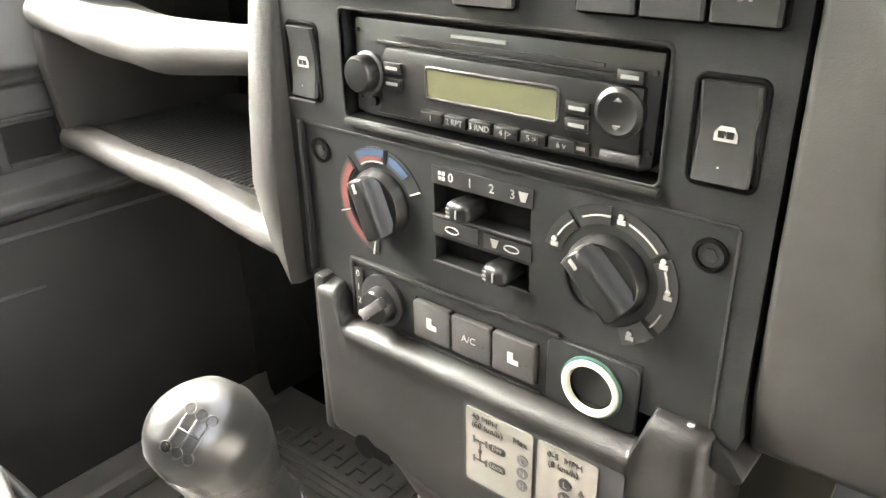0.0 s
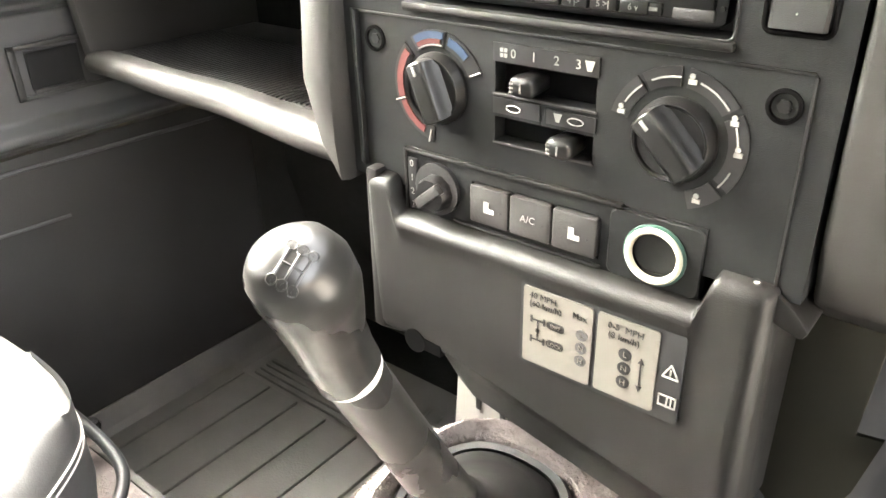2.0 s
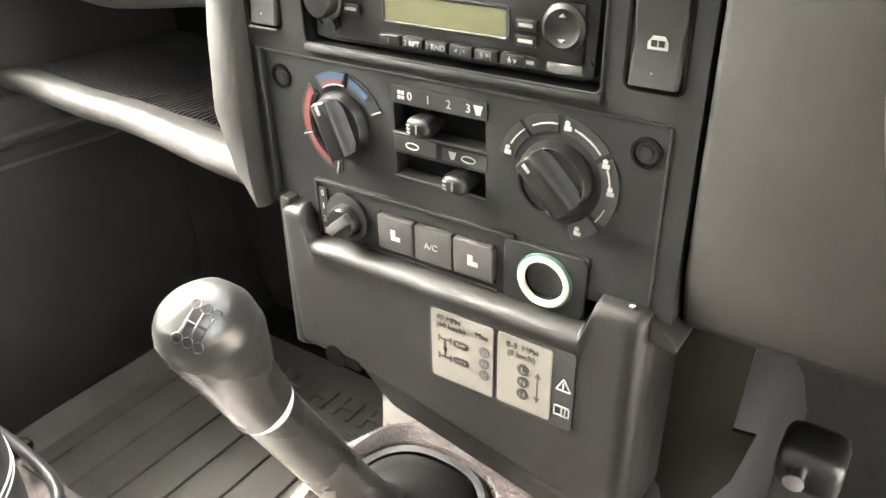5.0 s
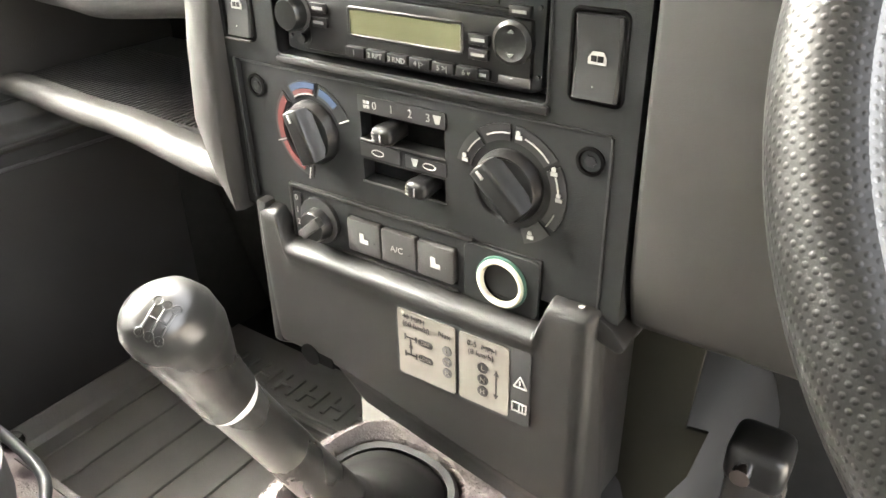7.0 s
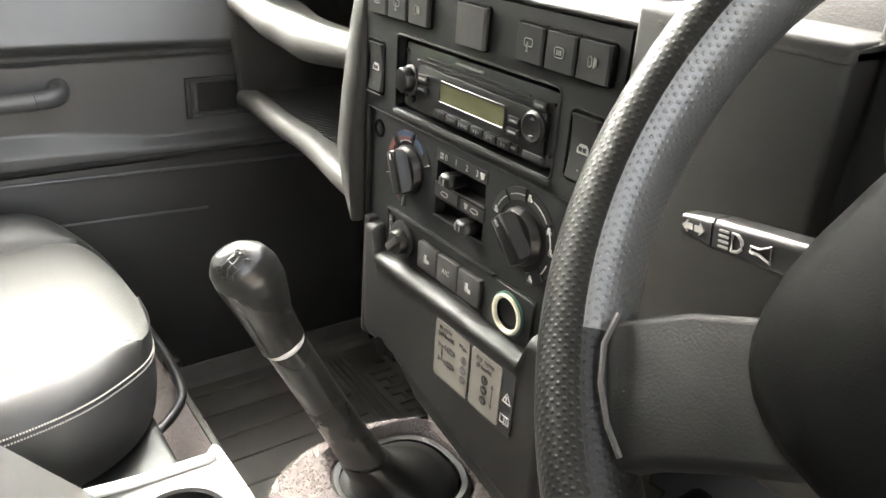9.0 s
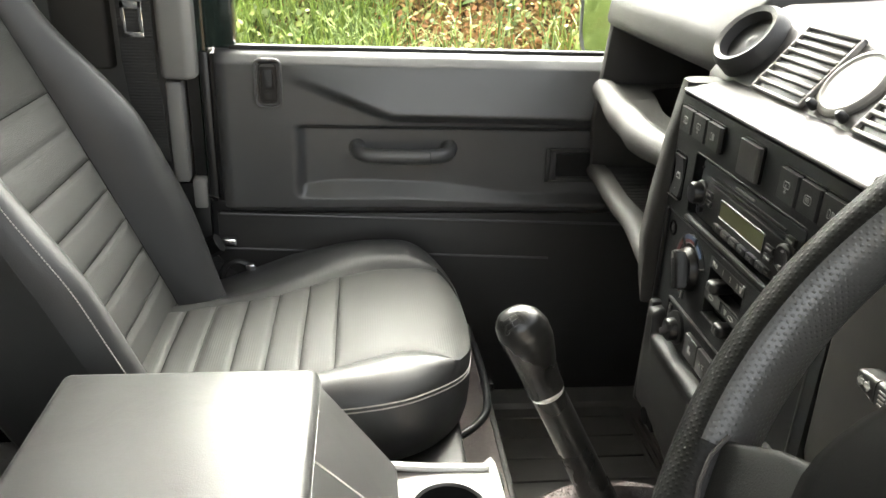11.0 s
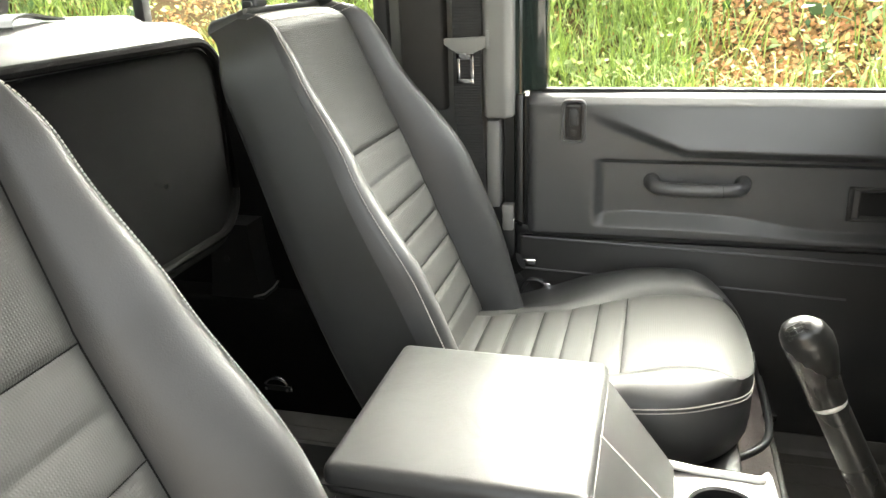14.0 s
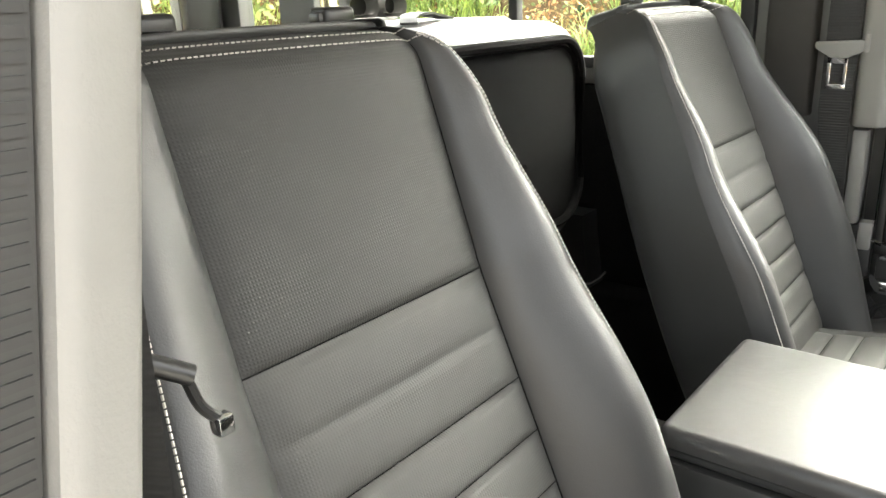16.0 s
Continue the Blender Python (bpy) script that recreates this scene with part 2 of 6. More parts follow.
    return tagged(e, label, category, group, kind)


def finish(me, mat, angle=38):
    me.materials.append(mat)
    me.shade_smooth()
    me.set_sharp_from_angle(angle=radians(angle))
    return me


def part(name, bm, mat, parent=None, label="", angle=38):
    bmesh.ops.recalc_face_normals(bm, faces=bm.faces[:])
    me = bpy.data.meshes.new(name)
    bm.to_mesh(me)
    bm.free()
    ob = new(name, finish(me, mat, angle))
    if parent is not None:
        ob.parent = parent
        if parent.parent is None:
            ob.matrix_parent_inverse = parent.matrix_basis.inverted()
    if label:
        ob["label"] = label
    return ob


def single(name, bm, mat, label, category, group="", kind="", angle=38):
    return tagged(part(name, bm, mat, None, "", angle), label, category, group, kind)


def merge(*parts):
    out = bmesh.new()
    for b in parts:
        me = bpy.data.meshes.new("t")
        b.to_mesh(me)
        b.free()
        out.from_mesh(me)
        bpy.data.meshes.remove(me)
    return out


def round_edges(bm, r, seg=2, sharp=25):
    if r > 0:
        edges = [e for e in bm.edges if len(e.link_faces) == 2 and e.calc_face_angle(0) > radians(sharp)]
        bmesh.ops.bevel(bm, geom=edges, offset=r, segments=seg, profile=0.5, affect="EDGES", clamp_overlap=True)
    return bm


def box(x0, x1, y0, y1, z0, z1, r=0.0, seg=2):
    bm = bmesh.new()
    bmesh.ops.create_cube(bm, size=1)
    for v in bm.verts:
        v.co = ((x0, x1)[v.co.x > 0], (y0, y1)[v.co.y > 0], (z0, z1)[v.co.z > 0])
    return round_edges(bm, r, seg)


def prism(poly, axis, a, b, r=0.0, seg=2):
    """poly in the two other axes, in the order x, y, z, drawn out along axis from a to b."""
    bm = bmesh.new()
    i = "xyz".index(axis)
    rings = []
    for d in (a, b):
        ring = []
        for p in poly:
            c = list(p)
            c.insert(i, d)
            ring.append(bm.verts.new(c))
        rings.append(ring)
    n = len(poly)
    bm.faces.new(rings[0])
    bm.faces.new(rings[1])
    for k in range(n):
        bm.faces.new((rings[0][k], rings[0][(k + 1) % n], rings[1][(k + 1) % n], rings[1][k]))
    bmesh.ops.recalc_face_normals(bm, faces=bm.faces[:])
    return round_edges(bm, r, seg)


def loft(rings, closed=True, caps=True):
    bm = bmesh.new()
    vs = [[bm.verts.new(p) for p in ring] for ring in rings]
    n = len(rings[0])
    for a, b in zip(vs, vs[1:]):
        for k in range(n if closed else n - 1):
            q = (a[k], a[(k + 1) % n], b[(k + 1) % n], b[k])
            bm.faces.new(q)
    if caps and closed:
        bm.faces.new(vs[0])
        bm.faces.new(vs[-1])
    return bm


def frame_of(d):
    d = Vector(d).normalized()
    side = d.cross(Vector((0, 0, 1)))
    if side.length < 1e-3:
        side = Vector((1, 0, 0))
    side.normalize()
    return d, side, side.cross(d)


def tube(points, r, seg=12, caps=True, flat=1.0):
    """A round bar along points; r is one radius or one a point."""
    pts = [Vector(p) for p in points]
    rs = r if isinstance(r, (list, tuple)) else [r] * len(pts)
    rings = []
    for i, p in enumerate(pts):
        d = pts[min(i + 1, len(pts) - 1)] - pts[max(i - 1, 0)]
        _, s, u = frame_of(d)
        rings.append([p + rs[i] * (math.cos(a) * s + flat * math.sin(a) * u) for a in (2 * math.pi * k / seg for k in range(seg))])
    return loft(rings, True, caps)


def lathe(profile, at, axis, seg=32, caps=True):
    """profile: (radius, height along axis)."""
    d, s, u = frame_of(axis)
    at = Vector(at)
    rings = [[at + h * d + r * (math.cos(a) * s + math.sin(a) * u) for a in (2 * math.pi * k / seg for k in range(seg))] for r, h in profile]
    return loft(rings, True, caps)


def smooth_path(pts, n=8):
    """Catmull-Rom through the points."""
    p = [Vector(q) for q in pts]
    p = [p[0]] + p + [p[-1]]
    out = []
    for i in range(1, len(p) - 2):
        for k in range(n):
            t = k / n
            a, b, c, d = p[i - 1:i + 3]
            out.append(0.5 * (2 * b + (c - a) * t + (2 * a - 5 * b + 4 * c - d) * t * t + (3 * b - a - 3 * c + d) * t ** 3))
    out.append(p[-2])
    return out


def lerp_table(t, table):
    for (a, va), (b, vb) in zip(table, table[1:]):
        if t <= b:
            f = max(0, min(1, (t - a) / (b - a)))
            return va + (vb - va) * f
    return table[-1][1]


def smooth_table(t, table):
    for (a, va), (b, vb) in zip(table, table[1:]):
        if t <= b:
            f = max(0, min(1, (t - a) / (b - a)))
            f = f * f * (3 - 2 * f)
            return va + (vb - va) * f
    return table[-1][1]


def plate(x0, x1, z0, z1, y, depth, holes, axis="y"):
    """A plate that faces -y at y, with rectangular openings whose walls go back by depth."""
    xs = sorted({x0, x1, *[h[0] for h in holes], *[h[1] for h in holes]})
    zs = sorted({z0, z1, *[h[2] for h in holes], *[h[3] for h in holes]})
    bm = bmesh.new()
    cache = {}

    def v(x, yy, z):
        key = (round(x, 5), round(yy, 5), round(z, 5))
        if key not in cache:
            cache[key] = bm.verts.new(key)
        return cache[key]

    def solid(i, k):
        if not (0 <= i < len(xs) - 1 and 0 <= k < len(zs) - 1):
            return False
        cx, cz = (xs[i] + xs[i + 1]) / 2, (zs[k] + zs[k + 1]) / 2
        return not any(h[0] < cx < h[1] and h[2] < cz < h[3] for h in holes)

    for i in range(len(xs) - 1):
        for k in range(len(zs) - 1):
            if not solid(i, k):
                continue
            a, b, c, d = xs[i], xs[i + 1], zs[k], zs[k + 1]
            bm.faces.new((v(a, y, c), v(b, y, c), v(b, y, d), v(a, y, d)))
            for (di, dk, p, q) in ((-1, 0, (a, d), (a, c)), (1, 0, (b, c), (b, d)), (0, -1, (a, c), (b, c)), (0, 1, (b, d), (a, d))):
                if not solid(i + di, k + dk):
                    bm.faces.new((v(p[0], y, p[1]), v(q[0], y, q[1]), v(q[0], y + depth, q[1]), v(p[0], y + depth, p[1])))
    return bm


def text(name, words, x, z, size, y, mat, parent, turn=None, align="CENTER"):
    """Lettering that faces -y, its middle at x, z."""
    c = bpy.data.curves.new(name, "FONT")
    c.body, c.size, c.align_x, c.align_y, c.extrude = words, size, align, "CENTER", 0.00015
    c.resolution_u = 3
    o = bpy.data.objects.new(name, c)
    scene.collection.objects.link(o)
    dg = bpy.context.evaluated_depsgraph_get()
    me = bpy.data.meshes.new_from_object(o.evaluated_get(dg))
    bpy.data.objects.remove(o)
    me.transform((turn if turn is not None else Matrix.Translation((x, y, z)) @ Matrix.Rotation(radians(90), 4, "X")))
    me.materials.clear()
    me.materials.append(mat)
    ob = new(name, me)
    ob.parent = parent
    if parent.parent is None:
        ob.matrix_parent_inverse = parent.matrix_basis.inverted()
    return ob


def rounded(x0, x1, z0, z1, r, n=5):
    pts = []
    for cx, cz, a0 in ((x1 - r, z1 - r, 0), (x0 + r, z1 - r, 90), (x0 + r, z0 + r, 180), (x1 - r, z0 + r, 270)):
        for k in range(n + 1):
            a = radians(a0 + 90 * k / n)
            pts.append((cx + r * math.cos(a), cz + r * math.sin(a)))
    return pts


def slab(x0, x1, z0, z1, r, y0, y1, soft=0.0):
    """A rounded rectangle in x, z that goes from y0 (front) to y1 (back)."""
    return prism(rounded(x0, x1, z0, z1, r), "y", y0, y1, soft, 2)


def ring_frame(x0, x1, z0, z1, r, w, y0, y1):
    """A raised rounded frame of width w round a rectangle."""
    outer, inner = rounded(x0 - w, x1 + w, z0 - w, z1 + w, r + w), rounded(x0, x1, z0, z1, r)
    rings = [[(x, y, z) for x, z in p] for p, y in ((outer, y1), (outer, y0 + w * 0.3), ([(a + (c - a) * 0.3, b + (d - b) * 0.3) for (a, b), (c, d) in zip(outer, inner)], y0), ([(a + (c - a) * 0.7, b + (d - b) * 0.7) for (a, b), (c, d) in zip(outer, inner)], y0), (inner, y0 + w * 0.3), (inner, y1))]
    return loft(rings, True, False)


# ---- the vehicle's shell ----
single("floor", box(-0.70, 0.74, -2.3, 0.50, -0.20, -0.177), CARPET_DARK, "black painted metal floor of the cab", "floor", kind="structure")
# bulkhead in front of the feet
single("bulkhead", prism([(0.42, -0.19), (0.34, 0.10), (0.34, 0.62), (0.40, 0.62), (0.40, 0.10), (0.48, -0.19)], "x", -0.70, 0.74), FOOTWELL, "black trimmed bulkhead behind the dashboard", "wall", kind="structure")
single("roof", box(-0.62, 0.63, -2.3, 0.10, 1.08, 1.11, 0.01), HEADLINER, "pale grey headlining under the roof", "roof", kind="structure")
single("wall_rear", plate(-0.72, 0.76, -0.17, 1.08, -2.30, -0.04, [(-0.53, 0.48, 0.575, 0.98)]), PALE, "grey rear wall with the back door", "wall", kind="structure")
rear_window = thing("window_4", (-0.02, -2.29, 0.575), "back door window with a black frame", "window", kind="structure")
part("window_frame", merge(box(-0.635, -0.525, -2.296, -2.255, 0.42, 1.06, 0.012), box(-0.54, 0.50, -2.296, -2.275, 0.555, 0.585, 0.006), box(0.47, 0.58, -2.296, -2.255, 0.42, 1.06, 0.012)), BLACK, rear_window, "black door frame with a folded belt")
part("wiper_bar", tube([(-0.43, -2.31, 0.56), (-0.46, -2.31, 0.90)], 0.008, 8), BLACK, rear_window)
part("pane", box(-0.53, 0.48, -2.314, -2.310, 0.575, 0.98), GLASS, rear_window).visible_shadow = False
single("motor_cover", box(-0.66, -0.50, -2.296, -2.19, 0.40, 0.533, 0.015, 3), PALE, "grey moulded cover on the back door", "cover")
single("door_sill", box(-0.72, -0.655, -0.60, 0.34, -0.19, -0.12, 0.004), BLACK, "black sill under the passenger door", "sill", kind="structure")
single("wall_kick", merge(box(-0.72, -0.645, 0.285, 0.50, -0.18, 0.62, 0.004), box(0.715, 0.76, 0.285, 0.50, -0.18, 0.62, 0.004)), FOOTWELL, "black trimmed footwell side", "wall", kind="structure")
# windscreen frame: two leaning pillars and a header
for sx in (-0.655, 0.715):
    single("windscreen_pillar", tube([(sx, 0.36, 0.56), (sx * 0.97, 0.22, 0.80), (sx * 0.95, 0.08, 1.08)], 0.028, 10), GREENPAINT, "dark windscreen pillar", "pillar", kind="structure")
# scuttle under the windscreen
single("windscreen_scuttle", box(-0.68, 0.74, 0.34, 0.44, 0.55, 0.585, 0.01), BLACK, "black ledge under the windscreen", "ledge", kind="structure")


def passenger_door():
    d = thing("door_1", (-0.66, -0.2, -0.14), "closed black passenger door with moulded trim and a pull handle", "door", kind="structure")
    xo, xi = -0.70, -0.648
    # lower door skin
    part("lower_trim", prism([(xo, -0.14), (xi, -0.14), (xi, 0.232), (xo, 0.232)], "y", -0.535, 0.30, 0.0015), PLASTIC_SOFT, d)
    part("trim_line", tube([(xi + 0.001, -0.53, 0.171), (xi + 0.001, 0.02, 0.149)], 0.0022, 8), DOORTRIM, d)
    part("trim_line", tube([(xi + 0.003, -0.53, 0.233), (xi + 0.003, 0.24, 0.210)], 0.0026, 8), DOORTRIM, d)
    # moulded main trim, a sheet that swells at the top and steps in round the handle
    ny, nz = 120, 110
    y0, y1, z0, z1 = -0.522, 0.30, 0.236, 0.494

    def step(v, a, w):
        q = max(0, min(1, (v - a) / w))
        return q * q * (3 - 2 * q)

    def inward(y, z):
        # sloping shoulder under the window, a wedge that starts behind the latch, then the recess with its lit ledge
        wedge = step(y, -0.425, 0.17)
        edge = lerp_table(y, [(-0.425, 0.470), (-0.255, 0.408), (0.3, 0.402)])
        sill = 0.476
        top_x = 0.015 + 0.005 * wedge
        ridge = 0.014 + 0.026 * wedge
        if z >= sill:
            x = top_x - 0.95 * (z - sill)
        elif z >= edge:
            x = top_x + (ridge - top_x) * (sill - z) / max(1e-4, sill - edge)
        else:
            x = 0.013 + (ridge - 0.013) * (1 - step(edge - z, 0.0, 0.020))
        low = smooth_table(y, [(-0.25, 0.262), (0.0, 0.254), (0.3, 0.250)])
        ledge = smooth_table(y, [(-0.40, 0.020), (-0.34, 0.027), (-0.20, 0.025), (-0.02, 0.012), (0.3, 0.010)])
        lift = max(0, min(1, (z - low) / ledge))
        x -= 0.017 * step(y, -0.403, 0.012) * lift * (1 - step(z, 0.374, 0.010))
        # round the outline
        x -= 0.012 * (1 - step(z, z0, 0.012)) + 0.006 * step(z, z1 - 0.006, 0.006) + 0.01 * (1 - step(y, y0, 0.012))
        return x

    rows = []
    for i in range(ny + 1):
        y = y0 + (y1 - y0) * i / ny
        rows.append([(xi + inward(y, z0 + (z1 - z0) * k / nz), y, z0 + (z1 - z0) * k / nz) for k in range(nz + 1)] + [(xo, y, z1), (xo, y, z0)])
    part("main_trim", loft(rows), DOORTRIM, d, angle=60)
    part("window_seal", box(-0.672, -0.655, -0.50, 0.32, 0.490, 0.500, 0.003), RUBBER_DARK, d, "black rubber window seal")
    # pull handle: a straight bar that hangs below its two feet
    xs = xi + 0.000
    pts = [(xs - 0.004, -0.308, 0.3425), (xs + 0.012, -0.307, 0.3420), (xs + 0.025, -0.299, 0.3405), (xs + 0.031, -0.280, 0.3390), (xs + 0.032, -0.236, 0.3385), (xs + 0.031, -0.190, 0.3390), (xs + 0.025, -0.170, 0.3405), (xs + 0.012, -0.162, 0.3420), (xs - 0.004, -0.161, 0.3425)]
    path = smooth_path(pts, 6)
    part("pull_handle", tube(path, [0.0105 + 0.0035 * abs(2 * k / (len(path) - 1) - 1) ** 5 for k in range(len(path))], 16, True, 1.12), DOORTRIM, d, "grey-black grained pull handle")
    part("handle_seam", tube([(xs + 0.0395, -0.193, 0.330), (xs + 0.0422, -0.194, 0.3395), (xs + 0.0395, -0.195, 0.349)], 0.0006, 6), BLACK, d)

    def on_door(bm, x0):
        for v in bm.verts:
            v.co = (x0 - v.co.y, v.co.x, v.co.z)
        return bm
    # latch
    xl = xi + 0.0135
    latch = part("latch_frame", on_door(ring_frame(-0.4580, -0.4250, 0.4145, 0.4800, 0.007, 0.0045, -0.0055, 0.004), xl), DOORTRIM, d, "raised rounded latch surround")
    part("latch_liner", on_door(ring_frame(-0.4530, -0.4300, 0.4190, 0.4760, 0.005, 0.0020, -0.0030, 0.004), xl), BLACK, latch)
    part("latch_recess", on_door(slab(-0.4535, -0.4295, 0.4185, 0.4765, 0.004, -0.0008, 0.004), xl), BLACK, latch)
    part("latch_lever", on_door(slab(-0.4490, -0.4340, 0.4400, 0.4690, 0.004, -0.0050, 0.0, 0.0012), xl), PLASTIC, latch)
    part("latch_tip", on_door(slab(-0.4470, -0.4365, 0.4235, 0.4330, 0.003, -0.0028, 0.0, 0.0008), xl), PLASTIC_PALE, latch)
    # small pocket at the front
    part("pocket_frame", merge(box(xi, xi + 0.004, 0.000, 0.16, 0.341, 0.346, 0.001), box(xi, xi + 0.004, 0.000, 0.16, 0.288, 0.293, 0.001), box(xi, xi + 0.004, 0.000, 0.008, 0.288, 0.346, 0.001)), PLASTIC_SOFT, d)
    part("pocket", box(xi - 0.002, xi + 0.0015, 0.018, 0.075, 0.297, 0.337), BLACK, d)
    part("pocket_lip", box(xi, xi + 0.005, 0.018, 0.075, 0.293, 0.298, 0.001), PLASTIC_SOFT, d)
    # window surround and pane
    part("window_frame", merge(box(-0.690, -0.655, -0.535, -0.490, 0.494, 1.02, 0.006), box(-0.690, -0.655, 0.33, 0.36, 0.494, 0.62, 0.006), box(-0.690, -0.655, -0.535, 0.10, 1.0, 1.04, 0.006)), GREENPAINT, d, "dark green painted window frame")
    pane = part("pane", box(-0.676, -0.672, -0.495, 0.34, 0.485, 1.01), GLASS, d, "clear window glass")
    pane.visible_shadow = False
    # door edge hardware
    part("shut_face", box(-0.70, -0.650, -0.545, -0.530, -0.13, 0.49, 0.004), BLACK, d)
    part("latch_block", box(-0.665, -0.640, -0.568, -0.547, 0.243, 0.292, 0.004), PALE, d, "pale plastic latch block")
    part("latch_pin", tube([(-0.648, -0.548, 0.262), (-0.640, -0.528, 0.258)], 0.004, 8), CHROME, d)
    part("latch_plate", box(-0.652, -0.643, -0.542, -0.512, 0.238, 0.256, 0.002), BLACK, d)
    return d


passenger_door()


def door_pillars():
    # passenger side pillar: painted post, pale trim, dark panel behind and the quarter window
    single("door_post_core", box(-0.715, -0.662, -0.565, -0.505, -0.17, 0.485), BLACK, "black inner door post", "pillar", kind="structure")
    single("door_post", prism([(-0.70, -0.548), (-0.655, -0.548), (-0.655, -0.532), (-0.70, -0.532)], "z", -0.17, 1.08, 0.003), GREENPAINT, "dark green door post", "pillar", kind="structure")
    single("pillar_trim", prism([(-0.70, -0.598), (-0.635, -0.598), (-0.622, -0.590), (-0.620, -0.556), (-0.630, -0.545), (-0.70, -0.545)], "z", 0.452, 1.08, 0.006, 3), PALE, "pale grey plastic trim on the door pillar", "trim", kind="structure")
    single("pillar_lower_trim", box(-0.69, -0.645, -0.596, -0.572, 0.285, 0.445, 0.005), PALE, "pale grey lower pillar trim", "trim", kind="structure")
    single("wall_side", merge(
        box(-0.72, -0.668, -0.775, -0.595, -0.17, 1.08, 0.004), box(-0.72, -0.690, -0.600, -0.540, -0.17, 1.08, 0.004), box(-0.72, -0.668, -2.30, -0.775, 0.50, 0.545, 0.004),
        box(-0.72, -0.668, -2.30, -1.90, 0.545, 0.590, 0.004), box(-0.72, -0.668, -2.04, -1.90, 0.59, 1.08, 0.004), box(-0.72, -0.668, -2.30, -2.215, 0.59, 1.08, 0.004), box(-0.72, -0.668, -2.215, -2.04, 0.98, 1.08, 0.004), box(-0.72, -0.668, -1.90, -0.775, 0.98, 1.08, 0.004)),
        material("side_panel_plastic", (0.10, 0.10, 0.095), 0.5, vary=0.1, grain=0.3, grain_size=600), "dark grey moulded side panel behind the passenger door", "wall", kind="structure")
    single("wall_side_lower", box(-0.72, -0.672, -2.30, -0.775, -0.17, 0.498), CARPET_DARK, "black carpeted lower side behind the passenger door", "wall", kind="structure")
    single("wall_side_sill", box(-0.70, -0.646, -0.600, -0.545, -0.17, 0.285, 0.004), BLACK, "black lower door pillar", "wall", kind="structure")
    # raised moulding beside the belt
    single("pillar_moulding", prism([(-0.668, -0.755), (-0.650, -0.748), (-0.646, -0.715), (-0.650, -0.672), (-0.668, -0.665)], "z", 0.46, 1.05, 0.006, 3), PLASTIC_PALE, "grey moulded pillar cover", "trim", kind="structure")
    w = thing("window_2", (-0.69, -1.36, 0.545), "sliding side window with black rubber seal", "window", kind="structure")
    part("window_frame", merge(box(-0.68, -0.655, -0.800, -0.772, 0.535, 0.99, 0.008), box(-0.68, -0.655, -1.90, -0.775, 0.532, 0.556, 0.008), box(-0.68, -0.655, -1.285, -1.262, 0.545, 0.98, 0.004), box(-0.68, -0.660, -2.225, -2.03, 0.584, 0.600, 0.006)), RUBBER_DARK, w, "black rubber seal")
    p = part("pane", box(-0.70, -0.696, -2.22, -0.775, 0.54, 0.985), GLASS, w)
    p.visible_shadow = False
    # driver side: the door is open, so only the posts, sill and rear side stand here
    single("sill_step", box(0.66, 0.74, -0.60, 0.34, -0.19, -0.10, 0.01), BLACK, "black door sill under the open driver's doorway", "sill", kind="structure")

    def leaning(x_low, z_low, x_up, z_up, outline):
        return loft([[(x + dx, y, z) for dx, y in outline] for x, z in ((x_low, z_low), (x_up, z_up))])
    single("pillar_trim", round_edges(leaning(0.713, 0.40, 0.598, 1.08, [(-0.020, -0.532), (-0.0165, -0.520), (-0.012, -0.5155), (-0.004, -0.514), (0.0015, -0.5125), (0.006, -0.5125), (0.0095, -0.515), (0.011, -0.522), (0.011, -0.600), (0.0, -0.600), (-0.020, -0.585)]), 0, 2), PILLARGREY, "pale grey plastic trim on the driver's door pillar", "trim", kind="structure")
    seal = thing("door_seal", (0.75, -0.55, 0.10), "ribbed grey rubber door seal", "seal", kind="structure")
    part("strip", leaning(0.764, 0.10, 0.598, 1.08, [(0.012, -0.519), (0.075, -0.519), (0.075, -0.60), (0.012, -0.60)]), SEALGREY, seal)
    part("bead", tube([(0.764 + 0.026, -0.519, 0.10), (0.598 + 0.026, -0.519, 1.08)], 0.002, 8), PLASTIC_PALE, seal, "paler bead along the seal")
    for i in range(95):
        z = 0.42 + 0.0055 * i
        bx = 0.764 - 0.1694 * (z - 0.10)
        part("rib", box(bx + 0.0135, bx + 0.065, -0.5205, -0.5180, z, z + 0.0028), SEALRIB, seal)
    single("wall_side", merge(
        box(0.700, 0.745, -0.72, -0.60, -0.17, 0.42), box(0.700, 0.745, -1.95, -0.60, -0.17, 0.545, 0.004), box(0.680, 0.745, -1.00, -0.605, 0.545, 1.08, 0.004),
        box(0.700, 0.745, -2.30, -1.95, -0.17, 1.08, 0.004), box(0.700, 0.745, -1.95, -0.60, 0.98, 1.08, 0.004)), PALE, "grey side panel behind the driver's seat", "wall", kind="structure")
    w = thing("window_3", (0.72, -1.48, 0.545), "side window behind the driver's seat", "window", kind="structure")
    part("window_frame", merge(box(0.69, 0.715, -1.03, -0.995, 0.535, 0.99, 0.008), box(0.69, 0.715, -1.96, -0.995, 0.532, 0.556, 0.008), box(0.69, 0.715, -1.40, -1.36, 0.545, 0.98, 0.004)), RUBBER_DARK, w)
    p = part("pane", box(0.722, 0.726, -1.95, -0.995, 0.54, 0.985), GLASS, w)
    p.visible_shadow = False


door_pillars()


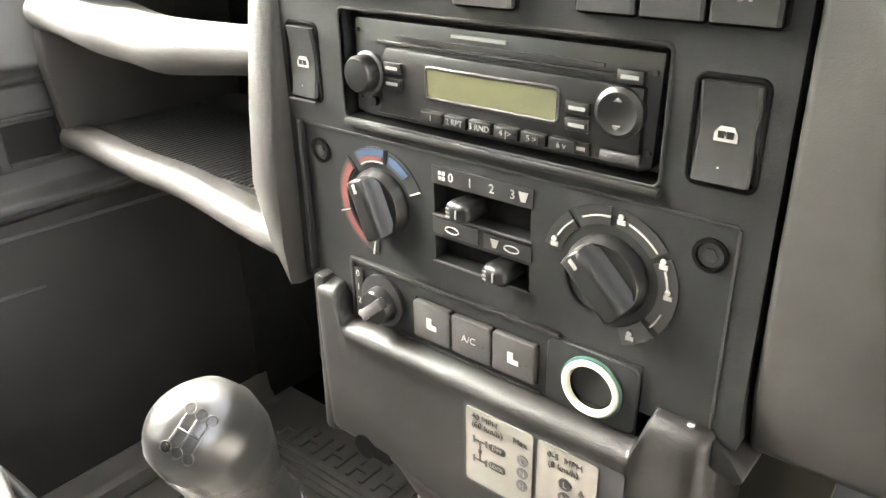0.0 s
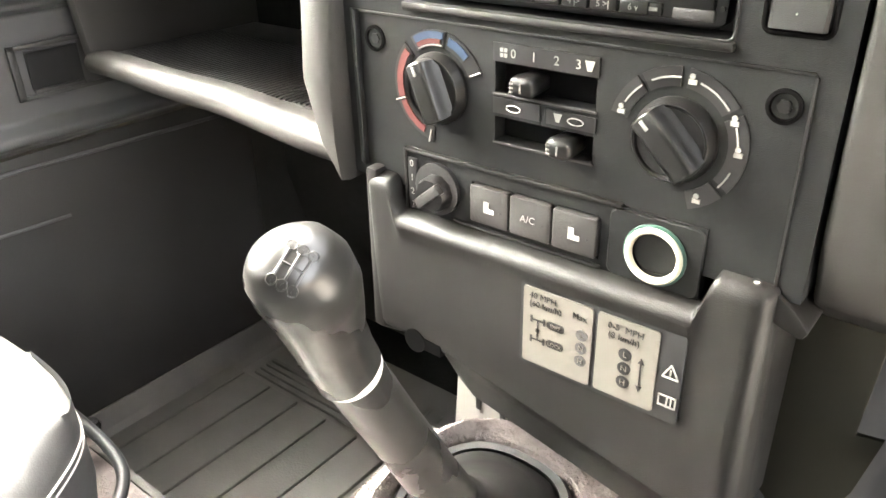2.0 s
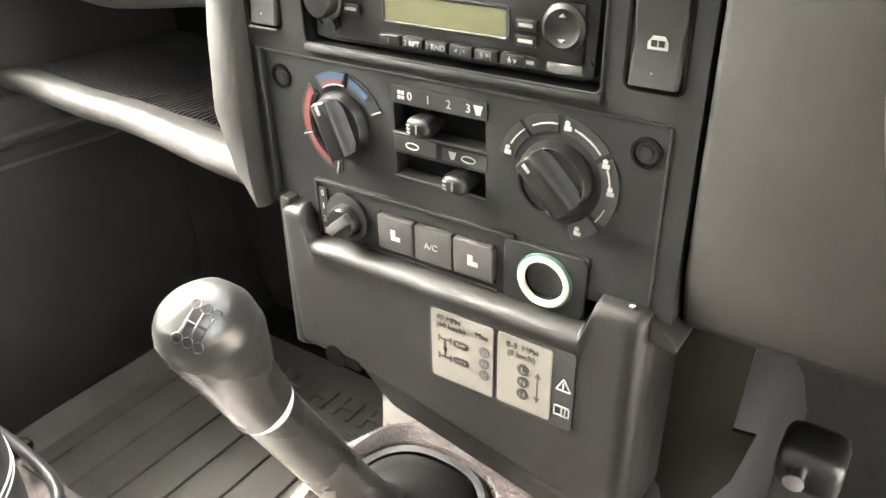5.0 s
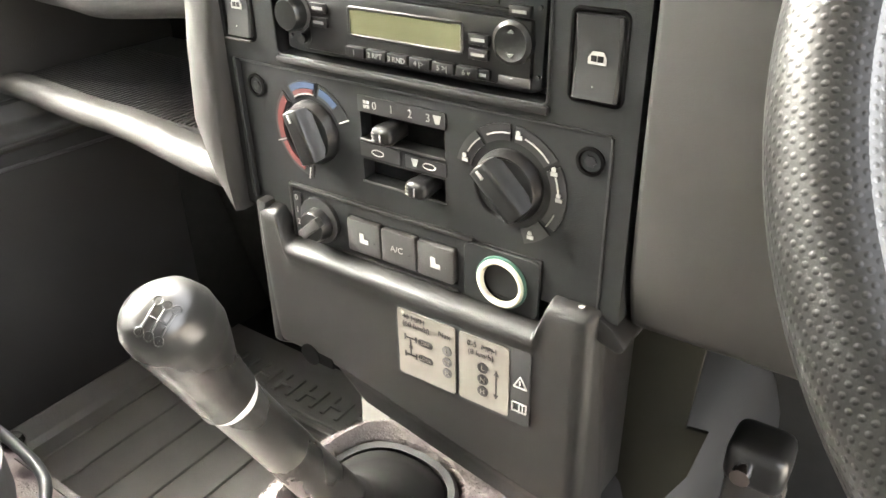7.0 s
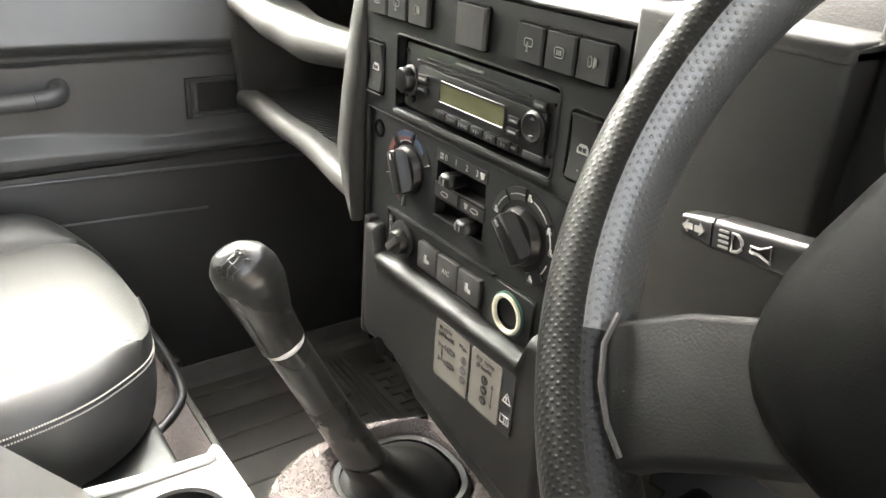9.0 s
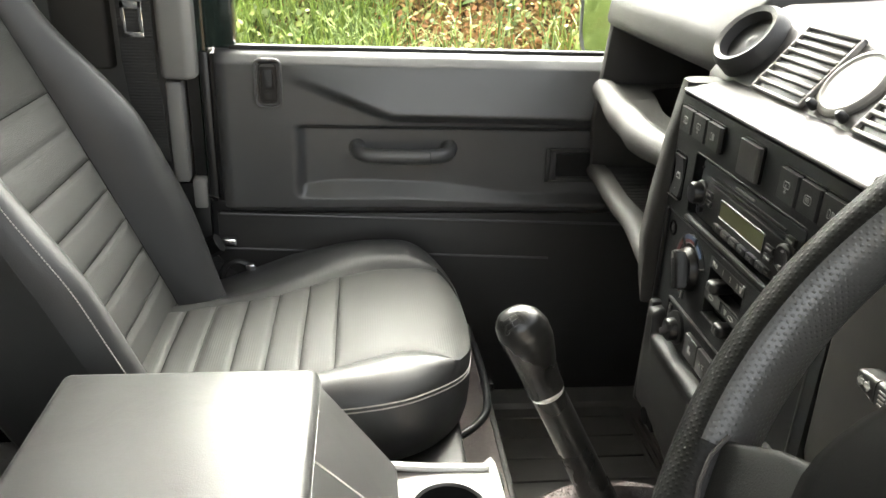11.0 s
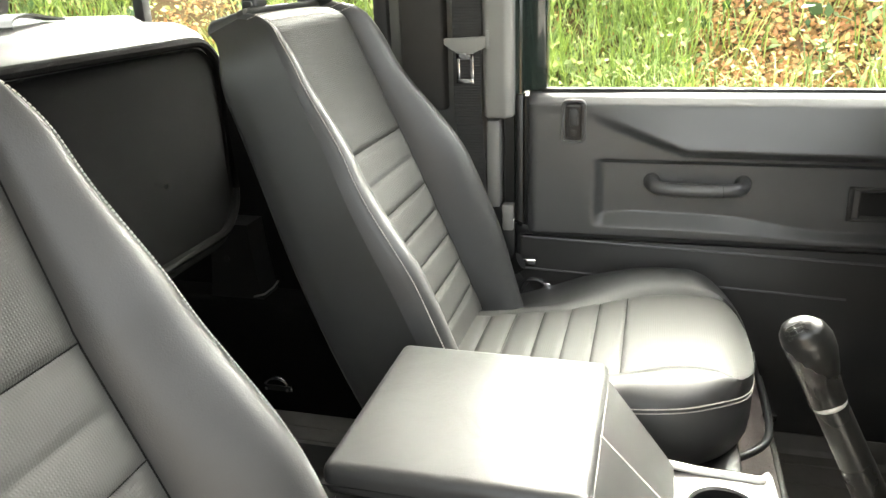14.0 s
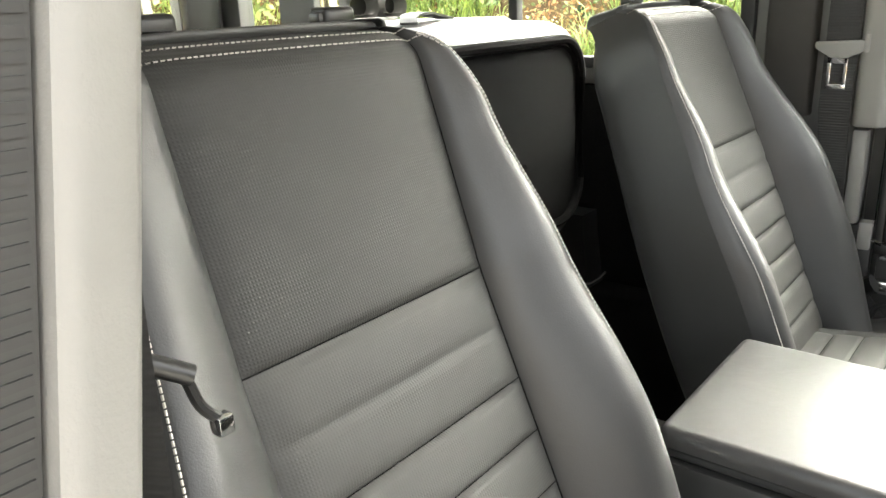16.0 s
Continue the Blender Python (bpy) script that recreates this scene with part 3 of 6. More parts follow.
# ---- floor coverings ----
def rubber_mat():
    m = thing("rubber_mat", (-0.38, 0.1, -0.172), "black ribbed rubber floor mat in the passenger footwell", "floor mat")
    part("sheet", box(-0.635, -0.145, -0.135, 0.335, -0.172, -0.164, 0.002), RUBBER, m)
    x = -0.6350
    for k in range(9):
        a, b = x + 0.0575 * k - (0.0 if k == 0 else 0.0265), x + 0.0575 * k + 0.0280
        part("rib", box(a, min(b, -0.150), -0.130, 0.185, -0.165, -0.157, 0.0012, 1), RUBBER, m)
    part("upturned_edge", prism([(-0.618, -0.165), (-0.632, -0.160), (-0.640, -0.148), (-0.644, -0.120), (-0.648, -0.120), (-0.648, -0.172), (-0.618, -0.172)], "y", -0.135, 0.30, 0.0015), RUBBER, m)
    for k in range(4):
        part("cross_rib", box(-0.60, -0.150, 0.196 + 0.011 * k, 0.203 + 0.011 * k, -0.165, -0.159, 0.001, 1), RUBBER, m)
    # raised name along the front edge, kept as plain bars
    for k in range(8):
        x = -0.56 + 0.048 * k
        part("raised_bar", merge(box(x, x + 0.006, 0.245, 0.285, -0.165, -0.160), box(x + 0.006, x + 0.028, 0.262, 0.268, -0.165, -0.160), box(x + 0.026, x + 0.032, 0.245, 0.285, -0.165, -0.160)), RUBBER, m)
    return m


rubber_mat()


def tunnel():
    # carpeted gearbox tunnel, higher towards the bulkhead
    sections = []
    for y, h, w in ((-0.62, 0.02, 0.12), (-0.16, 0.045, 0.125), (-0.06, 0.055, 0.125), (0.10, 0.06, 0.125), (0.15, 0.08, 0.13), (0.40, 0.16, 0.16)):
        ring = []
        for k in range(13):
            a = math.pi * k / 12
            c, s = math.cos(a), math.sin(a)
            px = 0.02 + (w + 0.02) * (abs(c) ** 0.45) * (1 if c > 0 else -1)
            pz = -0.172 + (h + 0.172) * (s ** 0.35 if s > 0 else 0)
            ring.append((px, y, pz))
        sections.append(ring)
    single("transmission_tunnel", loft(sections), RUBBER_DARK, "black gearbox tunnel between the footwells", "tunnel", kind="structure")
    # thick carpet collar round the gear lever
    rings = []
    def oval(sx, sy, cx=0.0, cy=0.0, n=48, p=0.75):
        out = []
        for k in range(n):
            a = 2 * math.pi * k / n
            c, s = math.cos(a), math.sin(a)
            out.append((cx + sx * abs(c) ** p * (1 if c > 0 else -1), cy + sy * abs(s) ** p * (1 if s > 0 else -1)))
        return out
    for sx, sy, cx, cy, z in ((0.135, 0.130, 0.020, -0.050, -0.04), (0.122, 0.113, 0.020, -0.047, 0.098), (0.116, 0.107, 0.019, -0.046, 0.123), (0.104, 0.097, 0.014, -0.042, 0.134), (0.078, 0.080, -0.006, -0.030, 0.134), (0.060, 0.062, -0.020, -0.025, 0.124), (0.055, 0.057, -0.022, -0.026, 0.06)):
        rings.append([(x, y, z) for x, y in oval(sx, sy, cx, cy)])
    bm = loft(rings, True, False)
    for v in bm.verts:
        v.co.z += 0.0025 * noise.noise(v.co * 60)
    pile(bm, 30000, 0.0020, 7, lambda c: c.z > 0.07)
    single("tunnel_carpet", bm, CARPET, "grey looped carpet collar round the gear lever", "carpet", kind="stuff")
    g = thing("gear_gaiter", (0.0, -0.02, 0.08), "black moulded rubber gear lever gaiter", "gaiter")
    rings = []
    for sx, sy, cx, cy, z in ((0.053, 0.056, -0.022, -0.026, 0.100), (0.051, 0.054, -0.022, -0.026, 0.116), (0.047, 0.050, -0.021, -0.028, 0.124), (0.040, 0.043, -0.019, -0.033, 0.129), (0.034, 0.036, -0.017, -0.041, 0.135), (0.0285, 0.0290, -0.015, -0.050, 0.144), (0.0245, 0.0245, -0.0145, -0.059, 0.155), (0.0225, 0.0225, -0.014, -0.067, 0.167), (0.0205, 0.0205, -0.014, -0.070, 0.172)):
        rings.append([(x, y, z) for x, y in oval(sx, sy, cx, cy, 40, 0.8 if sx > 0.04 else 1.0)])
    part("boot", loft(rings), KNOB, g, angle=60)
    part("rim", loft([[(x, y, z) for x, y in oval(sx, sy, -0.022, -0.026, 48, 0.8)] for sx, sy, z in ((0.058, 0.061, 0.100), (0.058, 0.061, 0.1195), (0.055, 0.058, 0.1235), (0.050, 0.053, 0.1220))], True, False), PLASTIC, g)


tunnel()


def gear_lever():
    g = thing("gear_lever", (-0.015, -0.05, 0.12), "black gear lever with a grey knob marked with a shift pattern", "gear lever")
    x = -0.014
    base, ring = Vector((x, -0.040, 0.110)), Vector((x, -0.1385, 0.306))
    d = (ring - base).normalized()
    L = (ring - base).length
    part("stalk", lathe([(0.0205, 0.0), (0.0200, 0.03), (0.0182, 0.06), (0.0166, 0.10), (0.0156, 0.16), (0.0153, L)], base, d, 32), GEARKNOB, g)
    part("collar", lathe([(0.0152, L - 0.002), (0.0162, L), (0.0162, L + 0.0013), (0.0156, L + 0.003)], base, d, 32), SILVER, g, "thin bright collar")
    # knob: rounded head that leans back over the neck
    axis = [ring + d * h for h in (0.002, 0.014, 0.029, 0.044, 0.059, 0.073, 0.084, 0.0915, 0.0950)]
    rs = [0.0160, 0.0160, 0.0168, 0.0188, 0.0206, 0.0210, 0.0186, 0.0125, 0.003]
    back = [0, 0.0005, 0.0015, 0.0035, 0.005, 0.005, 0.004, 0.0025, 0.002]
    shift = [0, 0.0006, 0.002, 0.005, 0.008, 0.009, 0.009, 0.009, 0.009]
    _, s, u = frame_of(d)
    rings = []
    pts = smooth_path([a for a in axis], 4)
    tab_r = list(zip(range(9), rs))
    tab_b = list(zip(range(9), back))
    for i, p in enumerate(pts):
        q = i / 4
        r, b = lerp_table(q, tab_r), lerp_table(q, tab_b)
        rings.append([p + b * u + Vector((lerp_table(q, list(zip(range(9), shift))), 0, 0)) + r * (0.96 * math.cos(a) * s + 1.06 * math.sin(a) * u) for a in (2 * math.pi * k / 36 for k in range(36))])
    shape = loft(rings)
    tree = BVHTree.FromBMesh(shape)
    part("knob", shape, GEARKNOB, g, "grey rubber knob worn shiny on top", angle=80)
    # embossed shift pattern on the rear upper face
    nrm = Vector((0.66, -0.48, 0.62)).normalized()
    ctr = Vector((0.0055, -0.179, 0.386)) + nrm * 0.05
    ey = (Vector((0, 0.79, 0.61)) - nrm * nrm.dot(Vector((0, 0.79, 0.61)))).normalized()
    ex = ey.cross(nrm)
    base_m = Matrix((( ex.x, ey.x, nrm.x, ctr.x), (ex.y, ey.y, nrm.y, ctr.y), (ex.z, ey.z, nrm.z, ctr.z), (0, 0, 0, 1)))
    return g, tree, base_m


GEAR, KNOB_TREE, KNOB_FACE = gear_lever()


# ---- dashboard ----
def dashboard():
    d = thing("dashboard", (0.0, 0.2, 0.33), "black moulded dashboard with centre stack, shelves and vents", "dashboard")
    yb = 0.30
    # centre stack panel with openings
    holes = [(-0.094, 0.092, 0.4445, 0.502), (-0.031, 0.030, 0.402, 0.4185), (-0.031, 0.030, 0.3745, 0.3885)]
    part("centre_panel", plate(-0.143, 0.141, 0.330, 0.545, 0.0, 0.035, holes), FASCIA, d)
    part("panel_backing", box(-0.14, 0.138, 0.034, 0.05, 0.33, 0.545), BLACK, d)
    part("stack_body", box(-0.143, 0.141, 0.036, yb, 0.30, 0.545, 0.002), FASCIA, d)
    # groove lines of the control panel
    part("panel_groove", merge(box(-0.137, -0.134, -0.0012, 0.001, 0.338, 0.436, 0.0005), box(0.128, 0.1295, -0.0008, 0.001, 0.335, 0.434, 0.0003), box(-0.134, 0.128, -0.0008, 0.001, 0.4345, 0.4358, 0.0003)), BLACK, d)
    part("panel_rib", merge(box(-0.1335, -0.1305, -0.004, 0.001, 0.338, 0.436, 0.0012)), FASCIA, d)
    # lip under the radio
    part("radio_lip", box(-0.094, 0.094, -0.0032, 0.004, 0.4395, 0.4440, 0.0015), PANEL, d)
    part("radio_surround", ring_frame(-0.094, 0.092, 0.4445, 0.502, 0.003, 0.0018, -0.0008, 0.002), FASCIA, d)
    # rounded upright trim on the passenger side of the stack
    rings = []
    for z, x0, x1, y in ((0.555, -0.176, -0.143, 0.012), (0.50, -0.180, -0.143, 0.004), (0.44, -0.184, -0.143, -0.002), (0.39, -0.186, -0.144, -0.005), (0.35, -0.176, -0.145, -0.004), (0.325, -0.158, -0.144, -0.002)):
        rings.append([(x1, 0.02, z), (x1, y - 0.004, z), (x1 - 0.004, y - 0.008, z), (x0 + 0.012, y - 0.006, z), (x0 + 0.004, y + 0.002, z), (x0, y + 0.014, z), (x0 + 0.004, 0.10, z), (x0 + 0.012, 0.28, z), (x1, 0.28, z)])
    part("stack_trim", loft(rings), STACKTRIM, d, "grey-brown plastic edge trim", angle=50)
    # plain panel on the driver's side
    prof = [(-0.002, 0.560), (-0.001, 0.42), (0.001, 0.36), (0.010, 0.327), (0.040, 0.305), (0.10, 0.296), (0.28, 0.296), (0.28, 0.560)]
    part("driver_panel", prism([(y, min(z, 0.452)) for y, z in prof], "x", 0.2645, 0.70, 0.004), DASHPANEL, d, angle=50)
    part("driver_panel", prism(prof, "x", 0.1430, 0.262, 0.004), DASHPANEL, d, "grey-brown plain dash panel beside the steering column", angle=50)
    # rounded top edge and sloped vent deck
    part("panel_ledge", prism([(-0.003, 0.551), (-0.0005, 0.5575), (0.04, 0.5605), (0.05, 0.551)], "x", 0.157, 0.262, 0.0015), PLASTIC_PALE, d)
    part("stack_brow", prism([(0.004, 0.545), (-0.001, 0.5475), (0.000, 0.550), (0.016, 0.554), (0.048, 0.558), (0.06, 0.558), (0.06, 0.545)], "x", -0.146, 0.155, 0.002), PLASTIC_SOFT, d)
    deck = [(0.043, 0.550), (0.046, 0.558), (0.090, 0.612), (0.115, 0.622), (0.36, 0.64), (0.36, 0.55)]
    part("top_deck", prism(deck, "x", -0.20, 0.70, 0.006), PLASTIC_SOFT, d)
    # passenger side: end cheek, lower shelf, middle shelf, top pad
    part("end_cheek", prism([(0.064, 0.320), (0.056, 0.40), (0.062, 0.47), (0.072, 0.575), (0.10, 0.62), (0.32, 0.64), (0.32, 0.32)], "x", -0.612, -0.594, 0.004), PLASTIC_PALE, d)
    # back of the shelves, coloured near-black for the shade within them
    part("shelf_back_shade", box(-0.600, -0.17, 0.285, 0.30, 0.30, 0.62), CARPET_DARK, d)

    def bar(front, z0, z1, lip, depth, name, mat, label=""):
        """A shelf along x whose front edge follows front(x) and which has a rounded lip."""
        rings = []
        n = 28
        for i in range(n + 1):
            x = -0.600 + (0.600 - 0.172) * i / n
            y = front(x)
            b, t = z0(x), z1(x)
            r = (t - b) / 2
            ring = []
            for k in range(9):
                a = radians(90 + 180 * k / 8)
                ring.append((x, y + r + r * math.cos(a), (b + t) / 2 + r * math.sin(a)))
            ring += [(x, depth(x), b), (x, depth(x), b + lip), (x, y + 0.035, b + lip), (x, y + 0.028, t - 0.002)]
            rings.append(ring)
        return part(name, loft(rings), mat, d, label, angle=50)

    low_front = lambda x: smooth_table(x, [(-0.600, 0.056), (-0.40, 0.040), (-0.172, 0.012)])
    bar(low_front, lambda x: lerp_table(x, [(-0.6, 0.312), (-0.172, 0.318)]), lambda x: lerp_table(x, [(-0.6, 0.336), (-0.172, 0.346)]), 0.010, lambda x: 0.29, "lower_shelf", PLASTIC_PALE, "parcel shelf with a ribbed floor")
    mid_front = lambda x: smooth_table(x, [(-0.600, 0.050), (-0.40, 0.022), (-0.30, 0.010), (-0.172, 0.014)])
    mid_depth = lambda x: smooth_table(x, [(-0.600, 0.22), (-0.54, 0.12), (-0.40, 0.095), (-0.26, 0.10), (-0.172, 0.20)])
    bar(mid_front, lambda x: smooth_table(x, [(-0.6, 0.436), (-0.35, 0.432), (-0.172, 0.448)]), lambda x: lerp_table(x, [(-0.6, 0.470), (-0.172, 0.480)]), 0.028, mid_depth, "grab_rail", PLASTIC_PALE, "rounded upper shelf rail that doubles as a grab handle")
    top = [(0.072, 0.545), (0.062, 0.556), (0.066, 0.585), (0.10, 0.628), (0.18, 0.648), (0.34, 0.652), (0.34, 0.545), (0.12, 0.535)]
    part("top_pad", prism(top, "x", -0.612, -0.205, 0.008, 3), PLASTIC_PALE, d, "soft pale top pad")
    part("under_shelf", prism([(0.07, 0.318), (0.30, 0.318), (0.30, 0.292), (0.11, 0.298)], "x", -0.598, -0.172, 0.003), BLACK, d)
    part("shelf_mat", box(-0.595, -0.175, 0.075, 0.28, 0.322, 0.3295), PLASTIC_SOFT, d, "ribbed grey shelf mat")
    for i in range(64):
        x = -0.590 + 0.0064 * i
        part("shelf_rib", box(x, x + 0.0035, 0.078, 0.22, 0.329, 0.3312), PLASTIC_SOFT, d)
    # vents on the deck
    up = Vector((0, 0.044, 0.054)).normalized()
    nrm = Vector((0, -0.054, 0.044)).normalized()
    o = Vector((0, 0.046, 0.558))

    def on_deck(x, s, h):
        return Vector((x, 0, 0)) + o + up * s + nrm * h

    def deck_box(x0, x1, s0, s1, h0, h1, r=0.001):
        bm = box(x0, x1, s0, s1, h0, h1, r)
        for v in bm.verts:
            v.co = on_deck(v.co.x, v.co.y, v.co.z)
        return bm
    for x0, x1 in ((-0.102, -0.027), (0.050, 0.120)):
        v = part("air_vent", deck_box(x0, x1, 0.003, 0.066, 0.0005, 0.002), BLACK, d, "slatted black air vent, slats coloured pale for windscreen light")
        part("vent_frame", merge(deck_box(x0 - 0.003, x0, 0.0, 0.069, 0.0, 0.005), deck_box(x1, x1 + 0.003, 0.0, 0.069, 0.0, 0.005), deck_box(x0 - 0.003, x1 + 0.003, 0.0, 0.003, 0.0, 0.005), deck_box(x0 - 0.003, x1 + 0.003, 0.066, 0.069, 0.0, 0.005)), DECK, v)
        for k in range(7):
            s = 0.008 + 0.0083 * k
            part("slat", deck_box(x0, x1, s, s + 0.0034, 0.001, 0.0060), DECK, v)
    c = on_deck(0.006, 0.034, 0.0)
    # pod and dish share the vents' colour, paled for the windscreen light
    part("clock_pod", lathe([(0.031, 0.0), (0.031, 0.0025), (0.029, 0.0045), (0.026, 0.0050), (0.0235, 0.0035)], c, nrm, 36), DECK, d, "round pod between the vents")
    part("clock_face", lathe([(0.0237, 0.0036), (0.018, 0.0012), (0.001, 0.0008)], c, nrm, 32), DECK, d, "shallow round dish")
    for dx in (-0.016, 0.024):
        part("vent_knob", lathe([(0.004, 0.0), (0.004, 0.006), (0.002, 0.009)], on_deck(dx + 0.006, 0.006, 0.002), nrm, 12), BLACK, d)
    sp = Vector((-0.160, 0.068, 0.588))
    part("speaker_rim", lathe([(0.036, -0.01), (0.036, 0.012), (0.032, 0.018), (0.027, 0.016), (0.025, 0.006)], sp, (0.1, -0.75, 0.66), 36), PLASTIC, d, "round black speaker surround")
    part("speaker_cone", lathe([(0.026, 0.006), (0.014, 0.003), (0.002, 0.008)], sp, (0.1, -0.75, 0.66), 28), BLACK, d)
    return d


dashboard()


def lower_panel():
    p = thing("lower_console_panel", (0.0, 0.0, 0.21), "dark grey console panel below the heater controls, with a warning label", "panel")
    # one moulding: a rounded ledge along the top that rises into a cheek at either end, and a face that turns back below
    def blend(v, a, b):
        q = max(0, min(1, (v - a) / (b - a)))
        return q * q * (3 - 2 * q)

    rings = []
    xs = [-0.1262, -0.1258, -0.1246, -0.1225, -0.1190] + [-0.1150 + 0.0023 * k for k in range(10)] + [-0.090, -0.078, -0.070, -0.060, -0.050, -0.030, 0.0, 0.030, 0.060, 0.085, 0.0935] + [0.0950 + 0.0018 * k for k in range(8)] + [0.1120, 0.1200, 0.1262, 0.1290, 0.1310, 0.1318]
    for x in xs:
        rise = max(1 - blend(x, -0.1065, -0.0965), blend(x, 0.0965, 0.1045))
        top = 0.3165 + 0.0205 * rise
        turn = 0.008 * max(0, (-0.1190 - x) / 0.0072) ** 2 + 0.009 * max(0, (x - 0.1262) / 0.0056) ** 2
        ledge = 1 - rise
        zb = 0.222 if x < -0.078 else 0.222 - 0.044 * (x + 0.078) / 0.208
        lip = 0.004 + 0.030 * blend(x, -0.082, -0.052)
        prof = [(0.030, top - 0.001), (0.002, top), (-0.0050, top - 0.0008), (-0.0095 - 0.0022 * ledge, top - 0.0028), (-0.0118 - 0.0030 * ledge, top - 0.0060), (-0.0122 - 0.0028 * ledge, top - 0.0095), (-0.0122 - 0.0012 * ledge, top - 0.0140), (-0.0122, top - 0.0215), (-0.0120, 0.285), (-0.0116, 0.255), (-0.0112, zb + 0.006), (-0.0098, zb + 0.0015), (-0.0065, zb - 0.001), (-0.0040, zb - lip * 0.3), (0.0045, zb - lip), (0.0300, zb - lip - 0.002)]
        rings.append([(x, y + (turn if y < 0.02 else 0), z) for y, z in prof])
    part("face", loft(rings), PANEL, p, "moulded face with a rounded ledge and raised cheeks", angle=60)
    part("end_tab", prism([(0.1305, 0.3340), (0.1405, 0.3275), (0.1480, 0.3180), (0.1450, 0.3130), (0.1305, 0.3180)], "y", -0.0035, 0.03, 0.002), PANEL, p)
    part("tab_screw", lathe([(0.0022, 0.0), (0.0018, 0.0014), (0.0004, 0.0017)], (0.1215, -0.004, 0.3372), (0, -0.5, 1), 12), CHROME, p)
    part("side", prism([(-0.012, 0.222), (-0.010, 0.34), (0.20, 0.34), (0.20, 0.10), (0.03, 0.19)], "x", -0.126, -0.116, 0.003), PANEL, p)
    part("side", prism([(-0.0035, 0.178), (-0.0035, 0.333), (0.060, 0.327), (0.060, 0.165), (0.02, 0.170)], "x", 0.121, 0.1316, 0.002), PANEL, p, "dark side flank")
    part("side_bracket", prism([(0.130, 0.300), (0.176, 0.300), (0.174, 0.262), (0.172, 0.228), (0.186, 0.230), (0.178, 0.188), (0.162, 0.152), (0.140, 0.136), (0.134, 0.158), (0.130, 0.162)], "y", 0.058, 0.062, 0.001), OLIVE, p, "dull olive-grey bracket plate behind the console panel")
    # solid plug, near-black in place of the shade inside a fixing hole
    part("fixing_recess", merge(tube([(-0.088, -0.012, 0.222), (-0.088, 0.02, 0.222)], 0.009, 14), box(-0.088, -0.066, -0.0115, 0.02, 0.217, 0.226)), HUB, p)
    part("bracket", prism([(-0.122, 0.07), (-0.050, 0.07), (-0.045, 0.135), (-0.075, 0.145), (-0.118, 0.128)], "y", 0.072, 0.080, 0.001), DECK, p, "pale metal bracket with slots")
    for x in (-0.098, -0.074, -0.066):
        part("slot", box(x, x + 0.005, 0.0705, 0.073, 0.104, 0.124), BLACK, p)
    return p


lower_panel()


def switch(name, x0, x1, z0, z1, label, mark, group, tall=True, mat=KNOB):
    s = thing(name, ((x0 + x1) / 2, 0, (z0 + z1) / 2), label, "switch", group)
    rim = 0.0030 if tall else 0.0012
    face = -0.0004 if tall else -0.003
    # bezel coloured near-black as the shaded gap round the rocker
    part("bezel", ring_frame(x0, x1, z0, z1, 0.002, rim, -0.0007 if tall else -0.0020, 0.001), HUB, s)
    n = 10
    rings = []
    for i in range(n + 1):
        f = i / n
        z = z0 + 0.0004 + (z1 - z0 - 0.0008) * f
        y = face - (0.0026 * abs(2 * f - 1) ** 1.5 if tall else 0.002)
        rings.append([(x0 + 0.0005, 0.003, z), (x0 + 0.0005, y + 0.0012, z), (x0 + 0.0018, y, z), (x1 - 0.0018, y, z), (x1 - 0.0005, y + 0.0012, z), (x1 - 0.0005, 0.003, z)])
    rocker = part("rocker", loft(rings), mat, s, angle=25)
    cx, cz = (x0 + x1) / 2, (z0 + z1) / 2
    def bars(*rows):
        return merge(*[box(cx + a, cx + b, -0.0056 if not tall else -0.0010, -0.0044 if not tall else 0.0002, cz + c, cz + e) for a, b, c, e in rows])
    if mark == "window":
        car = [(-0.0046, -0.0030), (0.0046, -0.0030), (0.0046, 0.0002), (0.0030, 0.0030), (-0.0024, 0.0030), (-0.0046, 0.0002)]
        part("symbol", prism([(cx + a, cz + b) for a, b in car], "y", -0.0010, 0.0002), WHITE, rocker, "pale car window symbol")
        part("symbol_pane", bars((-0.0030, -0.0003, -0.0016, 0.0012), (0.0005, 0.0032, -0.0016, 0.0012)), KNOB, rocker).location.y -= 0.0003
        part("lamp_dot", lathe([(0.0008, 0), (0.0003, 0.0005)], (cx - 0.001, -0.0016, cz - 0.0135), (0, -1, 0), 8), WHITE, rocker)
    elif mark == "wiper":
        part("symbol", ring_frame(cx - 0.0034, cx + 0.0034, cz - 0.0010, cz + 0.0030, 0.0010, 0.0007, -0.0055, -0.0045), GREYPRINT, rocker, "pale rear wiper symbol")
        part("symbol", bars((-0.0012, -0.0002, -0.0050, 0.0012), (-0.0020, 0.0006, -0.0046, -0.0038)), GREYPRINT, rocker)
    elif mark == "screen":
        part("symbol", ring_frame(cx - 0.0036, cx + 0.0036, cz - 0.0026, cz + 0.0026, 0.0014, 0.0007, -0.0055, -0.0045), GREYPRINT, rocker, "pale heated screen symbol")
        part("symbol", bars((-0.0020, -0.0013, -0.0016, 0.0016), (-0.0003, 0.0004, -0.0016, 0.0016), (0.0013, 0.0020, -0.0016, 0.0016)), GREYPRINT, rocker)
    elif mark == "fog":
        part("symbol", ring_frame(cx - 0.0030, cx - 0.0008, cz - 0.0026, cz + 0.0026, 0.0010, 0.0007, -0.0055, -0.0045), GREYPRINT, rocker, "pale fog lamp symbol")
